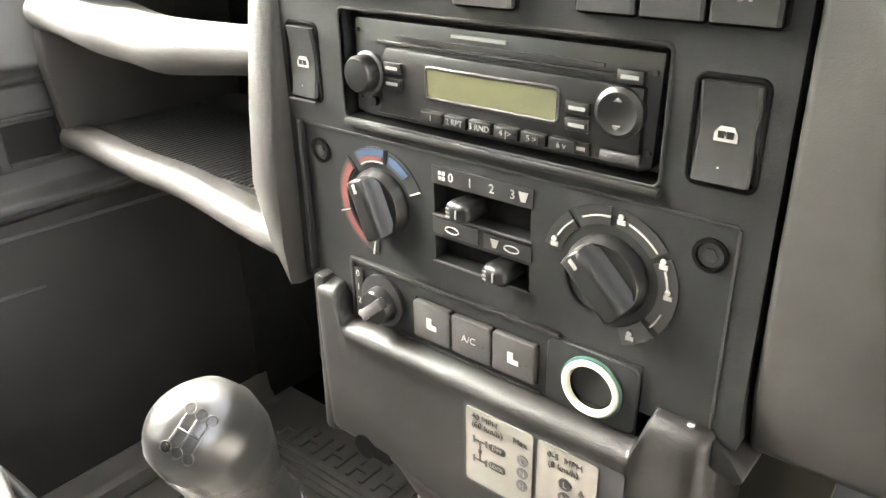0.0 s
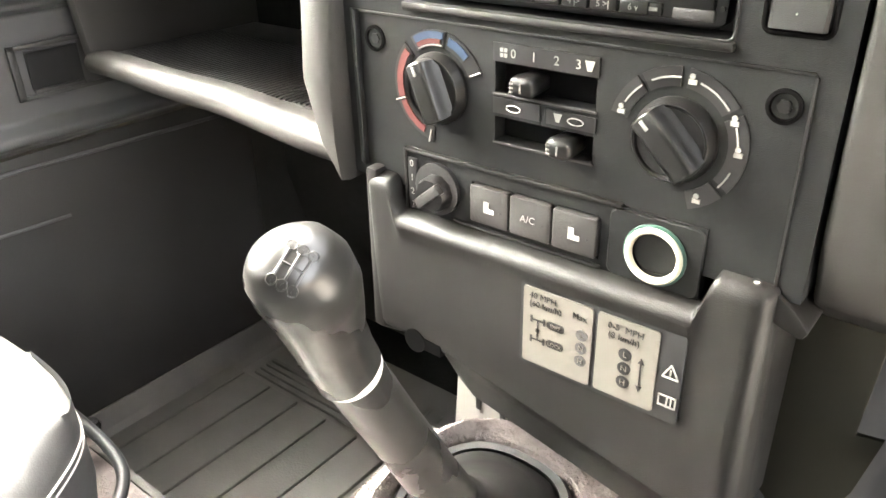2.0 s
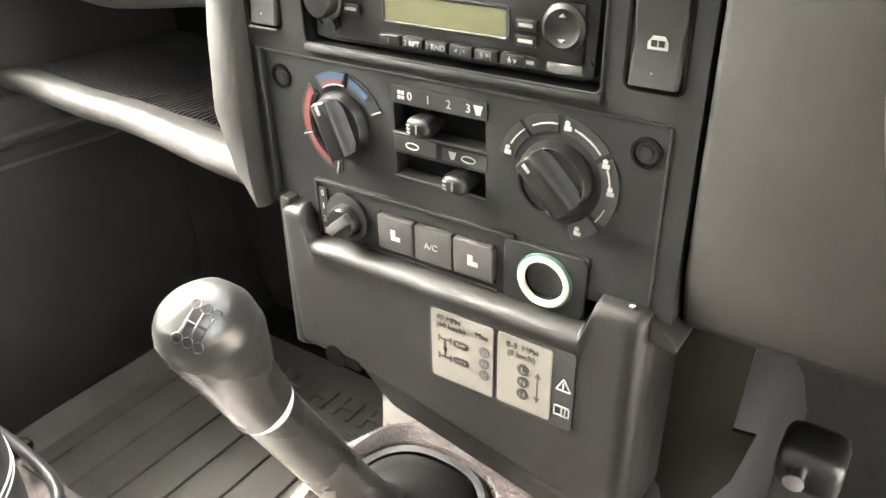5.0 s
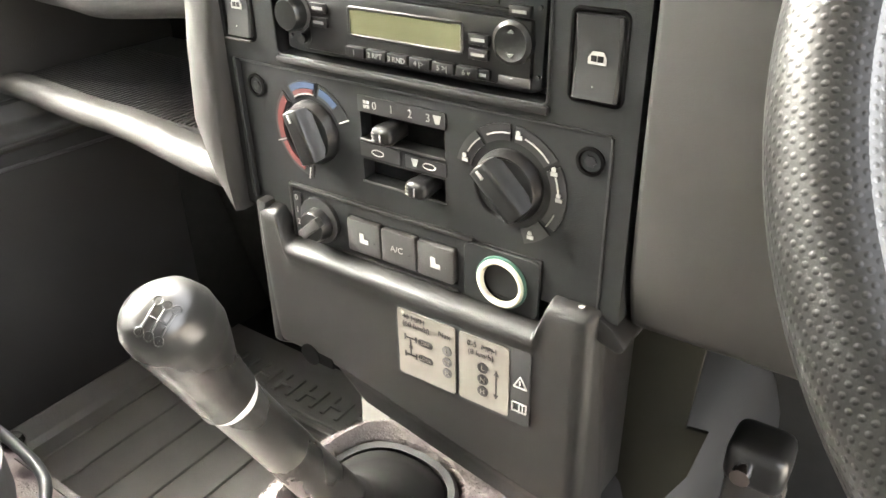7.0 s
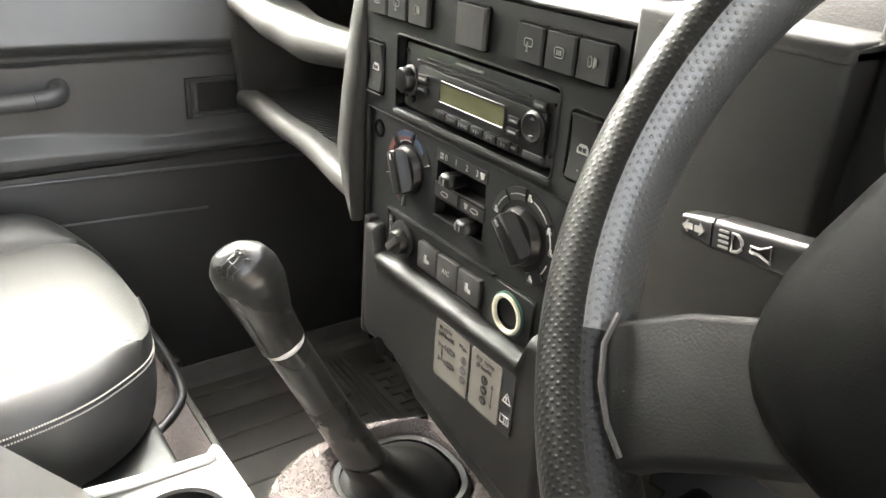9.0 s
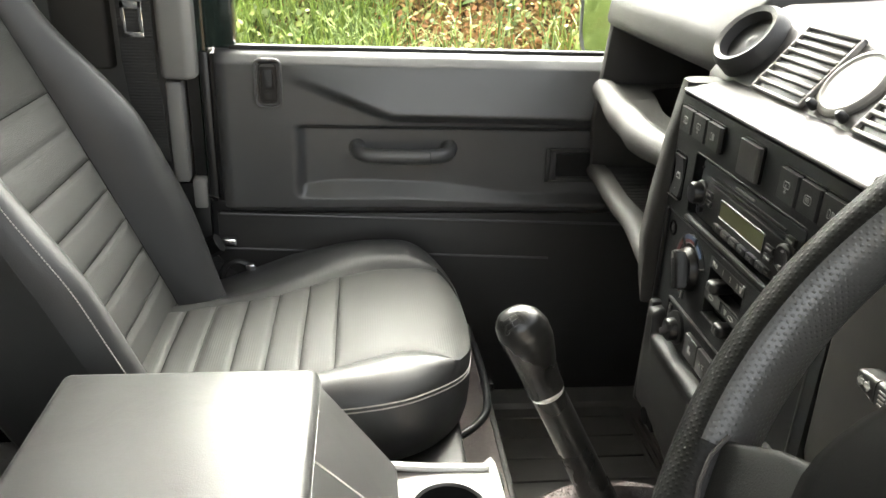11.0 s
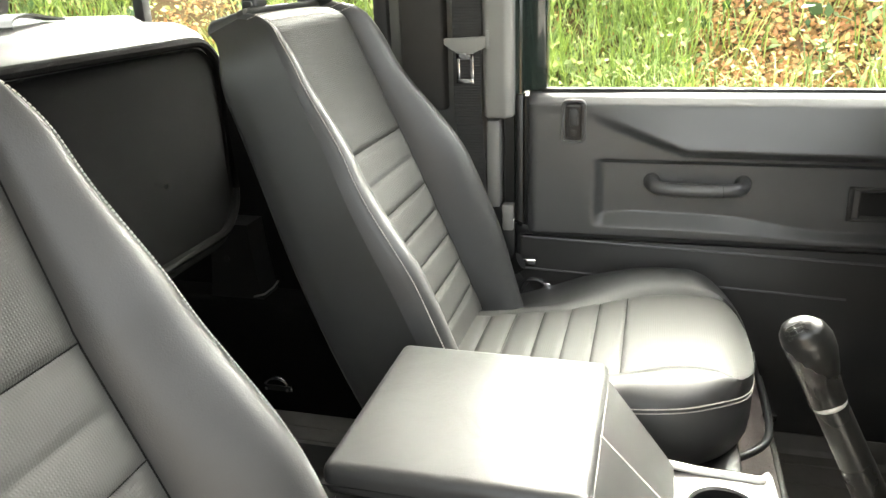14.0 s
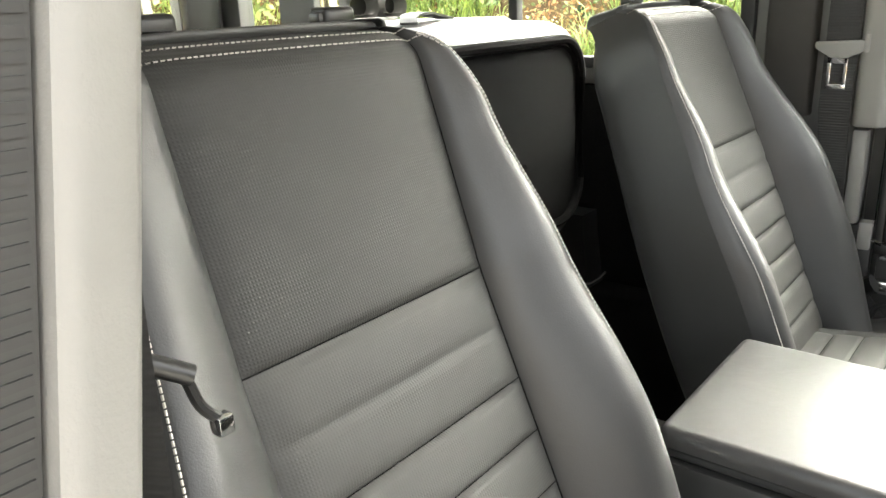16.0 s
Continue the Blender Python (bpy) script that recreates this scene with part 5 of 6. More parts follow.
def seat(cx, inboard, label, shift_y=0.0):
    """A high-backed seat, centre line at cx; inboard is +1 or -1, the side of the cubby box."""
    s = thing("front_seat", (cx, -0.40, 0.08), label, "seat", "front seats")
    # backrest
    Z0, Z1 = 0.13, 0.664
    seams = [0.463 - 0.0433 * k for k in range(8)]
    tdir = Vector((0, -0.391, 0.920)).normalized()
    nrm = Vector((0, 0.920, 0.391)).normalized()
    ins = [(0.0, 0.120), (0.3, 0.122), (0.62, 0.122), (1.0, 0.144)]
    NV = 150
    rings = []
    for i in range(NV + 1):
        v = i / NV
        z = Z0 + (Z1 - Z0) * v
        base = Vector((cx, -0.587 - 0.425 * (z - 0.207) + shift_y, z))
        g = max(0, min(1, (z - 0.33) / 0.28))
        w = 0.214 - 0.033 * g * g * (3 - 2 * g) - 0.020 * max(0, (0.3 - v) / 0.3) ** 2
        g = max(0, min(1, (z - 0.26) / 0.30))
        h = smooth_table(z, [(0.13, 0.055), (0.30, 0.062), (0.46, 0.038), (0.58, 0.022), (0.664, 0.006)])
        a_in, a_out = lerp_table(v, ins), lerp_table(v, [(0.0, 0.120), (0.3, 0.122), (0.62, 0.119), (1.0, 0.106)])
        ar, al = (a_in, a_out) if inboard > 0 else (a_out, a_in)
        # the top rolls back
        top = max(0.0, (v - 0.93) / 0.07)
        drop = 0.032 * top ** 2.2
        w -= 0.046 * max(0.0, (v - 0.80) / 0.20) ** 3
        w_out = w - 0.014 * g * g * (3 - 2 * g) - (0.030 * max(0, (0.26 - z) / 0.13) ** 1.5 if inboard > 0 else 0.0)
        wr, wl = (w, w_out) if inboard > 0 else (w_out, w)
        thick = (0.105 - 0.02 * v) * (1 - 0.30 * max(0.0, (v - 0.84) / 0.16) ** 2)
        pts = []
        def at(x, n):
            pts.append(base + Vector((x, 0, 0)) + nrm * (n - drop) )
        groove = pleat(z, seams[:1] + seams[2:], 0.0055) + pleat(z, seams[1:2], 0.003) if z < 0.485 else 0.0
        bulge = 0.003
        # insert
        for k in range(25):
            f = -1 + 2 * k / 24
            at((ar if f > 0 else al) * f, (groove * (1 - abs(f) ** 12) if z < 0.47 else groove * 0.9) + bulge * (1 - f * f) - 0.006 * abs(f) ** 14)
        # bolster on +x, side, back, side, bolster on -x
        h_out = smooth_table(z, [(0.13, 0.055), (0.30, 0.065), (0.38, 0.066), (0.58, 0.024), (0.66, 0.014)]) * (1.0 if inboard > 0 else 0.5)

        def flank(h):
            return [(0.02, -0.008), (0.05, 0.002), (0.20, 0.40 * h), (0.40, 0.72 * h), (0.56, 0.92 * h), (0.70, 1.0 * h), (0.82, 0.95 * h), (0.90, 0.84 * h), (0.955, 0.66 * h), (0.99, 0.38 * h), (1.005, -0.2 * thick), (1.0, -0.6 * thick), (0.96, -0.92 * thick), (0.88, -thick)]
        def outer_flank(h):
            return [(0.02, -0.008), (0.05, 0.002), (0.13, 0.40 * h), (0.27, 0.74 * h), (0.43, 0.94 * h), (0.58, 1.0 * h), (0.73, 0.95 * h), (0.85, 0.80 * h), (0.935, 0.58 * h), (0.985, 0.28 * h), (1.005, -0.2 * thick), (1.0, -0.6 * thick), (0.96, -0.92 * thick), (0.88, -thick)]
        for f, n in (flank(h) if inboard > 0 else flank(h_out)):
            at(ar + (wr - ar) * f, n)
        at(0.4 * ar, -thick)
        at(-0.4 * al, -thick)
        for f, n in reversed(outer_flank(h_out) if inboard > 0 else flank(h)):
            at(-(al + (wl - al) * f), n)
        rings.append(pts)
    n = len(rings[0])
    seam_i = next(i for i in range(NV + 1) if Z0 + (Z1 - Z0) * i / NV > 0.463)

    def strip(i0, i1, k0, k1):
        return loft([[rings[i][k % n] for k in range(k0, k1 + 1)] for i in range(i0, i1 + 1)], False, False)
    back = part("backrest", strip(0, NV, 34, n - 10), LEATHER_SIDE, s, "dark leather backrest shell", angle=70)
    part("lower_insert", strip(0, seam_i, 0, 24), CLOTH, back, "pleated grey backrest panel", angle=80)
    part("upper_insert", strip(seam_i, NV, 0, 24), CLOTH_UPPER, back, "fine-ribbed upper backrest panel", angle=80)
    part("bolster", strip(0, NV, 24, 34), LEATHER, back, "smooth grey leather side bolster", angle=70)
    part("bolster", strip(0, NV, n - 10, n), LEATHER, back, "smooth grey leather side bolster", angle=70)
    mid = sum(rings[-1], Vector()) / n

    def crown(k, inset):
        out = []
        for p in rings[-1]:
            back_off = max(0.0, -(p - base).dot(nrm))
            out.append(p + (mid - p) * inset + Vector((0, 0, k * (0.004 + 0.12 * back_off))))
        return out
    part("top_panel", loft([rings[-1], crown(0.6, 0.01), crown(0.95, 0.05), crown(1.05, 0.14), crown(1.1, 0.5)]), LEATHER_SIDE, back, angle=80)
    for z in seams:
        i = round((z - Z0) / (Z1 - Z0) * NV)
        if 2 < i < NV and z != seams[1]:
            part("pleat_seam", tube([rings[i][k] + nrm * 0.0003 for k in range(0, 25)], 0.0006, 5), CARPET_DARK, back)
    for k in (0, 24):
        part("seam", tube([rings[i][k] - nrm * 0.0006 + Vector((0.001 if k else -0.001, 0, 0)) for i in range(0, NV - 4, 2)], 0.0011, 6), CARPET_DARK, back, "dark sewn seam")
    # pale twin stitching along the outer edges and over the top
    for k in (32, n - 8):
        for off in (0.0, 0.0062):
            line = [rings[i][k] + nrm * 0.0008 + tdir * 0 + Vector(((-off if rings[i][k].x > cx else off), 0, 0)) for i in range(6, NV - 3)]
            stitches = []
            for i in range(0, len(line) - 1):
                p, q = line[i], line[i] + (line[i + 1] - line[i]) * 0.74
                stitches.append(tube([p, q], 0.0008, 4))
            part("stitching", merge(*stitches), STITCH, back, "pale twin stitching")
    for off in (2, 5):
        st = []
        row = [rings[NV - off][k % n] for k in range(n - 9, n + 34)]
        for p, q in zip(row, row[1:]):
            L = (q - p).length
            m = max(1, int(L / 0.0042))
            for j in range(m):
                st.append(tube([p + (q - p) * (j / m) + nrm * 0.0010, p + (q - p) * ((j + 0.6) / m) + nrm * 0.0010], 0.00055, 4))
        part("stitching", merge(*st), STITCH, back, "pale twin stitching")
    # head restraint posts
    for dx in (-0.083, 0.083):
        b = Vector((cx + dx - (0.012 if inboard < 0 else 0.0), -0.824 + shift_y, 0.656))
        post = part("headrest_post", tube([b, b + Vector((0, -0.035, 0.30))], 0.0076, 14), BRASS, s, "champagne metal head restraint post")
        part("post_guide", box(b.x - 0.017, b.x + 0.017, b.y - 0.011, b.y + 0.011, 0.652, 0.671, 0.005, 3), BLACK, post)
        part("guide_button", box(b.x + 0.010, b.x + 0.021, b.y - 0.007, b.y + 0.007, 0.656, 0.667, 0.003), BLACK, post)

    # cushion
    Y0, Y1 = -0.600, -0.158
    cseams = [-0.334 - 0.0425 * k for k in range(7)]
    NY = 200
    rings = []
    for i in range(NY + 1):
        f = 1 - (1 - i / NY) ** 1.8
        y = Y0 + (Y1 - Y0) * f + shift_y
        yl = y - shift_y
        # rounded plan outline, tighter on the inboard front corner
        q = min(0.99998, max(0, (yl + 0.32) / 0.162))
        w_in = (0.194 - 0.085 * min(0, yl + 0.32)) * (1 - q ** 2.4) ** (1 / 2.4)
        q = min(0.99998, max(0, (yl + 0.30) / 0.142))
        w_out = 0.238 * (1 - q ** 3.4) ** (1 / 3.4) - 0.012 * max(0, (0.25 - f) / 0.25)
        a_in = min(smooth_table(yl, [(-0.60, 0.136), (-0.36, 0.134), (-0.24, 0.101), (-0.17, 0.130)]), w_in * 0.985)
        a_out = min(smooth_table(yl, [(-0.60, 0.072), (-0.46, 0.086), (-0.26, 0.142), (-0.16, 0.150)]), 0.74 * w_out)
        ar, al = (a_in, a_out) if inboard > 0 else (a_out, a_in)
        ztop = smooth_table(yl, [(-0.60, 0.168), (-0.25, 0.203), (-0.10, 0.203)]) - 0.030 * max(0, (yl + 0.235) / 0.077) ** 2.4
        groove = pleat(yl, cseams, 0.005) if yl < -0.32 else 0.0
        zb = 0.084
        pts = []
        for k in range(25):
            g = -1 + 2 * k / 24
            pts.append(Vector((cx + (ar if g > 0 else al) * g, y, ztop + groove * (1 - abs(g) ** 12) + 0.003 * (1 - g * g) - 0.006 * abs(g) ** 14)))
        def inner(a, w):
            d, b = w - a, 0.009
            return [(a + 0.02 * d, ztop - 0.005), (a + 0.06 * d, ztop), (a + 0.25 * d, ztop + 0.8 * b), (a + 0.5 * d, ztop + b), (a + 0.72 * d, ztop + 0.5 * b), (a + 0.87 * d, ztop - 0.004), (a + 0.96 * d, ztop - 0.011), (w, ztop - 0.016), (w + 0.0005, ztop - 0.020), (w + 0.003, ztop - 0.026), (w + 0.003, ztop - 0.055), (w - 0.010 * min(1, w / 0.1), zb + 0.014), (w - 0.026 * min(1, w / 0.1), zb)]

        def outer(a, w, h):
            e = min(0, h)
            return [(a + (w - a) * u, z) for u, z in ((0.02, ztop - 0.005), (0.06, ztop), (0.25, ztop + 0.62 * h), (0.5, ztop + h), (0.72, ztop + 0.93 * h), (0.87, ztop + 0.58 * h + 0.4 * e), (0.955, ztop - 0.004 + e), (0.99, ztop - 0.016 + e), (0.995, ztop - 0.020 + e), (1.008, ztop - 0.026 + e), (1.012, ztop - 0.045 + e), (1.0, zb + 0.01), (0.97, zb))]
        ridge = smooth_table(yl, [(-0.60, 0.134), (-0.285, 0.216), (-0.245, 0.216), (-0.145, 0.170)])
        out_h = ridge - ztop
        sides = [inner(a_in, w_in), outer(a_out, w_out, out_h)]
        if inboard < 0:
            sides.reverse()
        for x, z in sides[0]:
            pts.append(Vector((cx + x, y, max(z, zb))))
        for x, z in reversed(sides[1]):
            pts.append(Vector((cx - x, y, max(z, zb))))
        rings.append(pts)
    n = len(rings[0])
    fs = next(i for i in range(NY + 1) if rings[i][0].y - shift_y > -0.334)
    cush = part("cushion", merge(loft([[r[k % n] for k in range(24, n + 1)] for r in rings], False, False), loft([rings[0], [p + Vector((0, -0.001, 0)) for p in rings[0]]]), loft([rings[-1], [p * 1.0 + Vector((0, 0.004, -0.001)) for p in rings[-1]]])), LEATHER, s, "grey leather seat cushion", angle=70)
    def cstrip(i0, i1):
        return loft([[rings[i][k] for k in range(0, 25)] for i in range(i0, i1 + 1)], False, False)
    for yy in cseams:
        i = min(range(NY), key=lambda q: abs(rings[q][0].y - shift_y - yy))
        if i > 2:
            part("pleat_seam", tube([rings[i][k] + Vector((0, 0, 0.0003)) for k in range(0, 25)], 0.0006, 5), CARPET_DARK, cush)
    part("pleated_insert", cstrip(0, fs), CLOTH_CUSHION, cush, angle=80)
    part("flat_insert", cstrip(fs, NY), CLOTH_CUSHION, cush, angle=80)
    for sg in (-1, 1):
        st = []
        for i in range(10, NY - 1, 1):
            for off in (0.0, -0.006):
                r = rings[i]
                k = 24 + 8 if sg > 0 else n - 8
                p = r[k] + Vector((sg * 0.001, 0, off))
                q = rings[i + 1][k] + Vector((sg * 0.001, 0, off))
                st.append(tube([p, p + (q - p) * 0.62], 0.0010, 4))
        part("stitching", merge(*st), STITCH, cush, "pale twin stitching")
    # runners, frame and release bar
    part("seat_pan", box(cx - 0.215, cx + 0.215, -0.59 + shift_y, -0.175 + shift_y, 0.060, 0.086, 0.008), BLACK, s)
    for dx in (-0.17, 0.17):
        part("runner", box(cx + dx - 0.014, cx + dx + 0.014, -0.58 + shift_y, -0.130 + shift_y, 0.026, 0.060, 0.004), BLACK, s, "black steel seat runner")
    bar = smooth_path([(cx + inboard * dx, y + shift_y, 0.070) for dx, y in ((0.165, -0.31), (0.147, -0.25), (0.110, -0.190), (0.077, -0.151), (0.037, -0.131), (-0.04, -0.125), (-0.13, -0.127))], 6)
    part("release_bar", tube(bar, 0.0055, 10), GLOSS, s, "bent black release bar")
    part("bar_knob", lathe([(0.009, 0), (0.011, 0.004), (0.011, 0.016), (0.008, 0.020), (0.001, 0.021)], (cx + inboard * -0.035, -0.122 + shift_y, 0.044), (0, 0.2, 1), 14), CHROME, s, "bright round adjuster cap")
    part("bracket", prism([(-0.20 + shift_y, 0.03), (-0.13 + shift_y, 0.03), (-0.14 + shift_y, 0.065), (-0.18 + shift_y, 0.075)], "x", cx + inboard * 0.19, cx + inboard * 0.194), SILVER, s)
    return s


seat(-0.362, 1, "grey leather passenger seat with pleated panels and pale twin stitching")
seat(0.406, -1, "grey leather driver's seat with pleated panels and pale twin stitching", 0.018)


def seat_boxes():
    for name, x0, x1 in (("seat_box", -0.635, -0.115), ("seat_box", 0.165, 0.66)):
        b = thing(name, ((x0 + x1) / 2, -0.37, -0.17), "black steel seat box with a carpeted top edge", "seat box", "seat boxes")
        part("box", box(x0, x1, -0.62, -0.115, -0.172, 0.016, 0.006), BLACK, b)
        carpet = box(x0 + 0.002, x1 - 0.002, -0.61, -0.117, 0.016, 0.024, 0.003)
        pile(carpet, 9000, 0.0018, 11, lambda c: c.z > 0.02 and c.y > -0.4)
        part("top_carpet", carpet, CARPET, b, "grey-brown carpet on the seat box")
        part("edge_strip", box(x0, x1, -0.119, -0.110, -0.02, 0.026, 0.003), PLASTIC_PALE, b, "pale edge strip")
    # the belt stalk between seat and door
    b = thing("belt_stalk", (-0.60, -0.56, 0.05), "black seat belt anchor beside the passenger seat", "belt anchor")
    part("strap", tube(smooth_path([(-0.625, -0.575, 0.10), (-0.612, -0.560, 0.17), (-0.59, -0.525, 0.205)], 6), 0.008, 8, True, 2.0), BLACK, b)
    part("plate", box(-0.628, -0.606, -0.545, -0.500, 0.190, 0.204, 0.004), CHROME, b)


seat_boxes()


def cubby():
    c = thing("cubby_box", (0.02, -0.46, 0.02), "black leather-covered cubby box with a padded lid and cup holders", "storage box")
    x0, x1 = -0.101, 0.147
    part("body", box(x0 + 0.004, x1 - 0.004, -0.576, -0.345, 0.0, 0.246, 0.008), LEATHER_SIDE, c)
    lid = part("lid", box(x0, x1, -0.582, -0.342, 0.250, 0.283, 0.011, 4), LEATHER, c, "padded grey leather lid")
    part("lid_seam", box(x0 - 0.0008, x1 + 0.0008, -0.5828, -0.3412, 0.262, 0.2635, 0.0006), BLACK, lid)
    # sloping leather front with a stitched seam
    part("front_slope", prism([(-0.347, 0.262), (-0.343, 0.262), (-0.266, 0.158), (-0.266, 0.02), (-0.347, 0.02)], "x", x0 + 0.002, x1 - 0.002, 0.006, 3), LEATHER_SIDE, c)
    st = []
    for k in range(36):
        p, q = [Vector((0.0165 - 0.030 * f, -0.3425 + 0.077 * f, 0.2625 - 0.104 * f)) for f in (k / 36, (k + 0.62) / 36)]
        st.append(tube([p, q], 0.0010, 4))
    part("stitching", merge(*st), STITCH, c, "pale stitched seam")
    # cup holder tray
    tops = []
    for a, b, mid in ((-0.097, 0.0205, -0.040), (0.0205, 0.143, 0.0815)):
        edge, hole, lip = [], [], []
        for k in range(64):
            t = 2 * math.pi * (k + 0.5) / 64
            u, v = math.cos(t), math.sin(t)
            reach = min(((b if u > 0 else a) - mid) / u, (0.048 if v > 0 else -0.052) / v)
            edge.append((mid + reach * u, -0.216 + reach * v, 0.152))
            lip.append((mid + 0.0385 * u, -0.216 + 0.0385 * v, 0.152))
            hole.append((mid + 0.0365 * u, -0.216 + 0.0365 * v, 0.148))
        tops.append(loft([[(x, y, 0.08) for x, y, z in edge], edge, lip, hole], True, False))
    tray = part("tray", merge(*tops), DECK, c, "pale grey cup holder tray")
    part("tray_body", box(-0.094, 0.140, -0.266, -0.170, 0.02, 0.080), BLACK, c)
    part("tray_rim", merge(tube(smooth_path([(-0.099, -0.275, 0.160), (-0.100, -0.23, 0.154), (-0.098, -0.175, 0.153), (-0.090, -0.164, 0.152), (0.13, -0.164, 0.152), (0.145, -0.175, 0.153), (0.145, -0.275, 0.160)], 5), 0.005, 8)), SILVER, tray, "bright tray rim")
    for cx in (-0.040, 0.0815):
        part("cup_well", lathe([(0.037, 0.0), (0.034, -0.002), (0.033, -0.06), (0.001, -0.062)], (cx, -0.216, 0.1535), (0, 0, 1), 36, False), BLACK, tray, "round black cup well")
    # carpet hump in front of the tray
    bm = box(-0.095, 0.145, -0.170, -0.120, 0.0, 0.098, 0.02, 4)
    bmesh.ops.subdivide_edges(bm, edges=bm.edges[:], cuts=4, use_grid_fill=True)
    for v in bm.verts:
        v.co += Vector((1, 1, 1)) * 0.002 * noise.noise(v.co * 70)
    pile(bm, 15000, 0.0020, 8, lambda c: c.z > 0.04)
    single("tunnel_carpet", bm, CARPET, "grey looped carpet hump in front of the cup holders", "carpet", kind="stuff")


cubby()


def belt():
    b = thing("seat_belt", (-0.63, -0.62, 0.6), "black seat belt with a metal tongue hanging on the door pillar", "seat belt")
    x = -0.628
    part("webbing", prism([(-0.645, 1.06), (-0.592, 1.06), (-0.600, 0.48), (-0.588, 0.22), (-0.625, 0.20), (-0.648, 0.48)], "x", x, x + 0.0018), WEBBING, b)
    part("tongue", merge(prism([(-0.662, 0.587), (-0.585, 0.590), (-0.585, 0.574), (-0.612, 0.562), (-0.638, 0.562), (-0.662, 0.577)], "x", x + 0.001, x + 0.008, 0.002), box(x + 0.002, x + 0.009, -0.590, -0.582, 0.570, 0.600, 0.002)), PALE, b, "grey plastic belt tongue")
    part("tongue_plate", merge(*[box(x + 0.003, x + 0.006, a, c, d, e, 0.0008) for a, c, d, e in ((-0.641, -0.635, 0.518, 0.566), (-0.617, -0.611, 0.518, 0.566), (-0.641, -0.611, 0.512, 0.520), (-0.641, -0.611, 0.552, 0.566))]), CHROME, b, "bright metal tongue")
    part("stop_button", lathe([(0.006, 0), (0.006, 0.003), (0.001, 0.004)], (x + 0.0, -0.580, 0.545), (1, 0, 0), 14), BLACK, b)


belt()


def buckle_strap():
    b = thing("belt_buckle", (-0.60, -0.53, 0.10), "black belt strap and bright buckle parts beside the passenger seat hinge", "seat belt")
    line = [(-0.612, -0.575, 0.215), (-0.606, -0.553, 0.183), (-0.602, -0.530, 0.158), (-0.600, -0.508, 0.134), (-0.598, -0.490, 0.105)]
    part("webbing", loft([[(x, y - 0.010, z - 0.008), (x + 0.002, y - 0.010, z - 0.008), (x + 0.002, y + 0.010, z + 0.008), (x, y + 0.010, z + 0.008)] for x, y, z in line]), WEBBING, b)
    part("tongue_plate", merge(tube([(-0.575, -0.541, 0.178), (-0.575, -0.535, 0.160), (-0.575, -0.531, 0.150)], 0.0022, 6), tube([(-0.575, -0.558, 0.134), (-0.575, -0.545, 0.141), (-0.575, -0.531, 0.144), (-0.575, -0.520, 0.142)], 0.0026, 6)), CHROME, b, "bright metal hinge parts")
    part("buckle", box(-0.600, -0.580, -0.486, -0.470, 0.150, 0.170, 0.003), CHROME, b, "bright buckle end")
    part("stem", tube(smooth_path([(-0.59, -0.482, 0.166), (-0.59, -0.500, 0.172), (-0.59, -0.520, 0.160), (-0.59, -0.535, 0.10)], 4), 0.005, 8), BLACK, b)


buckle_strap()


def driver_buckle():
    b = thing("belt_tongue", (0.62, -0.62, 0.5), "black seat belt with a tongue beside the driver's seat", "seat belt")
    part("webbing", tube(smooth_path([(0.640, -0.600, 1.0), (0.638, -0.602, 0.6), (0.635, -0.603, 0.25)], 5), 0.020, 8, True, 0.1), WEBBING, b)
    part("tongue", tube([(0.634, -0.597, 0.546), (0.612, -0.587, 0.532)], 0.0045, 10), BLACK, b)
    part("tongue_plate", tube(smooth_path([(0.614, -0.588, 0.530), (0.611, -0.586, 0.518), (0.605, -0.583, 0.510)], 4), 0.0026, 8), BLACK, b)
    part("tongue_tip", box(0.600, 0.608, -0.587, -0.579, 0.503, 0.512, 0.0015), CHROME, b, "bright metal tip")


driver_buckle()


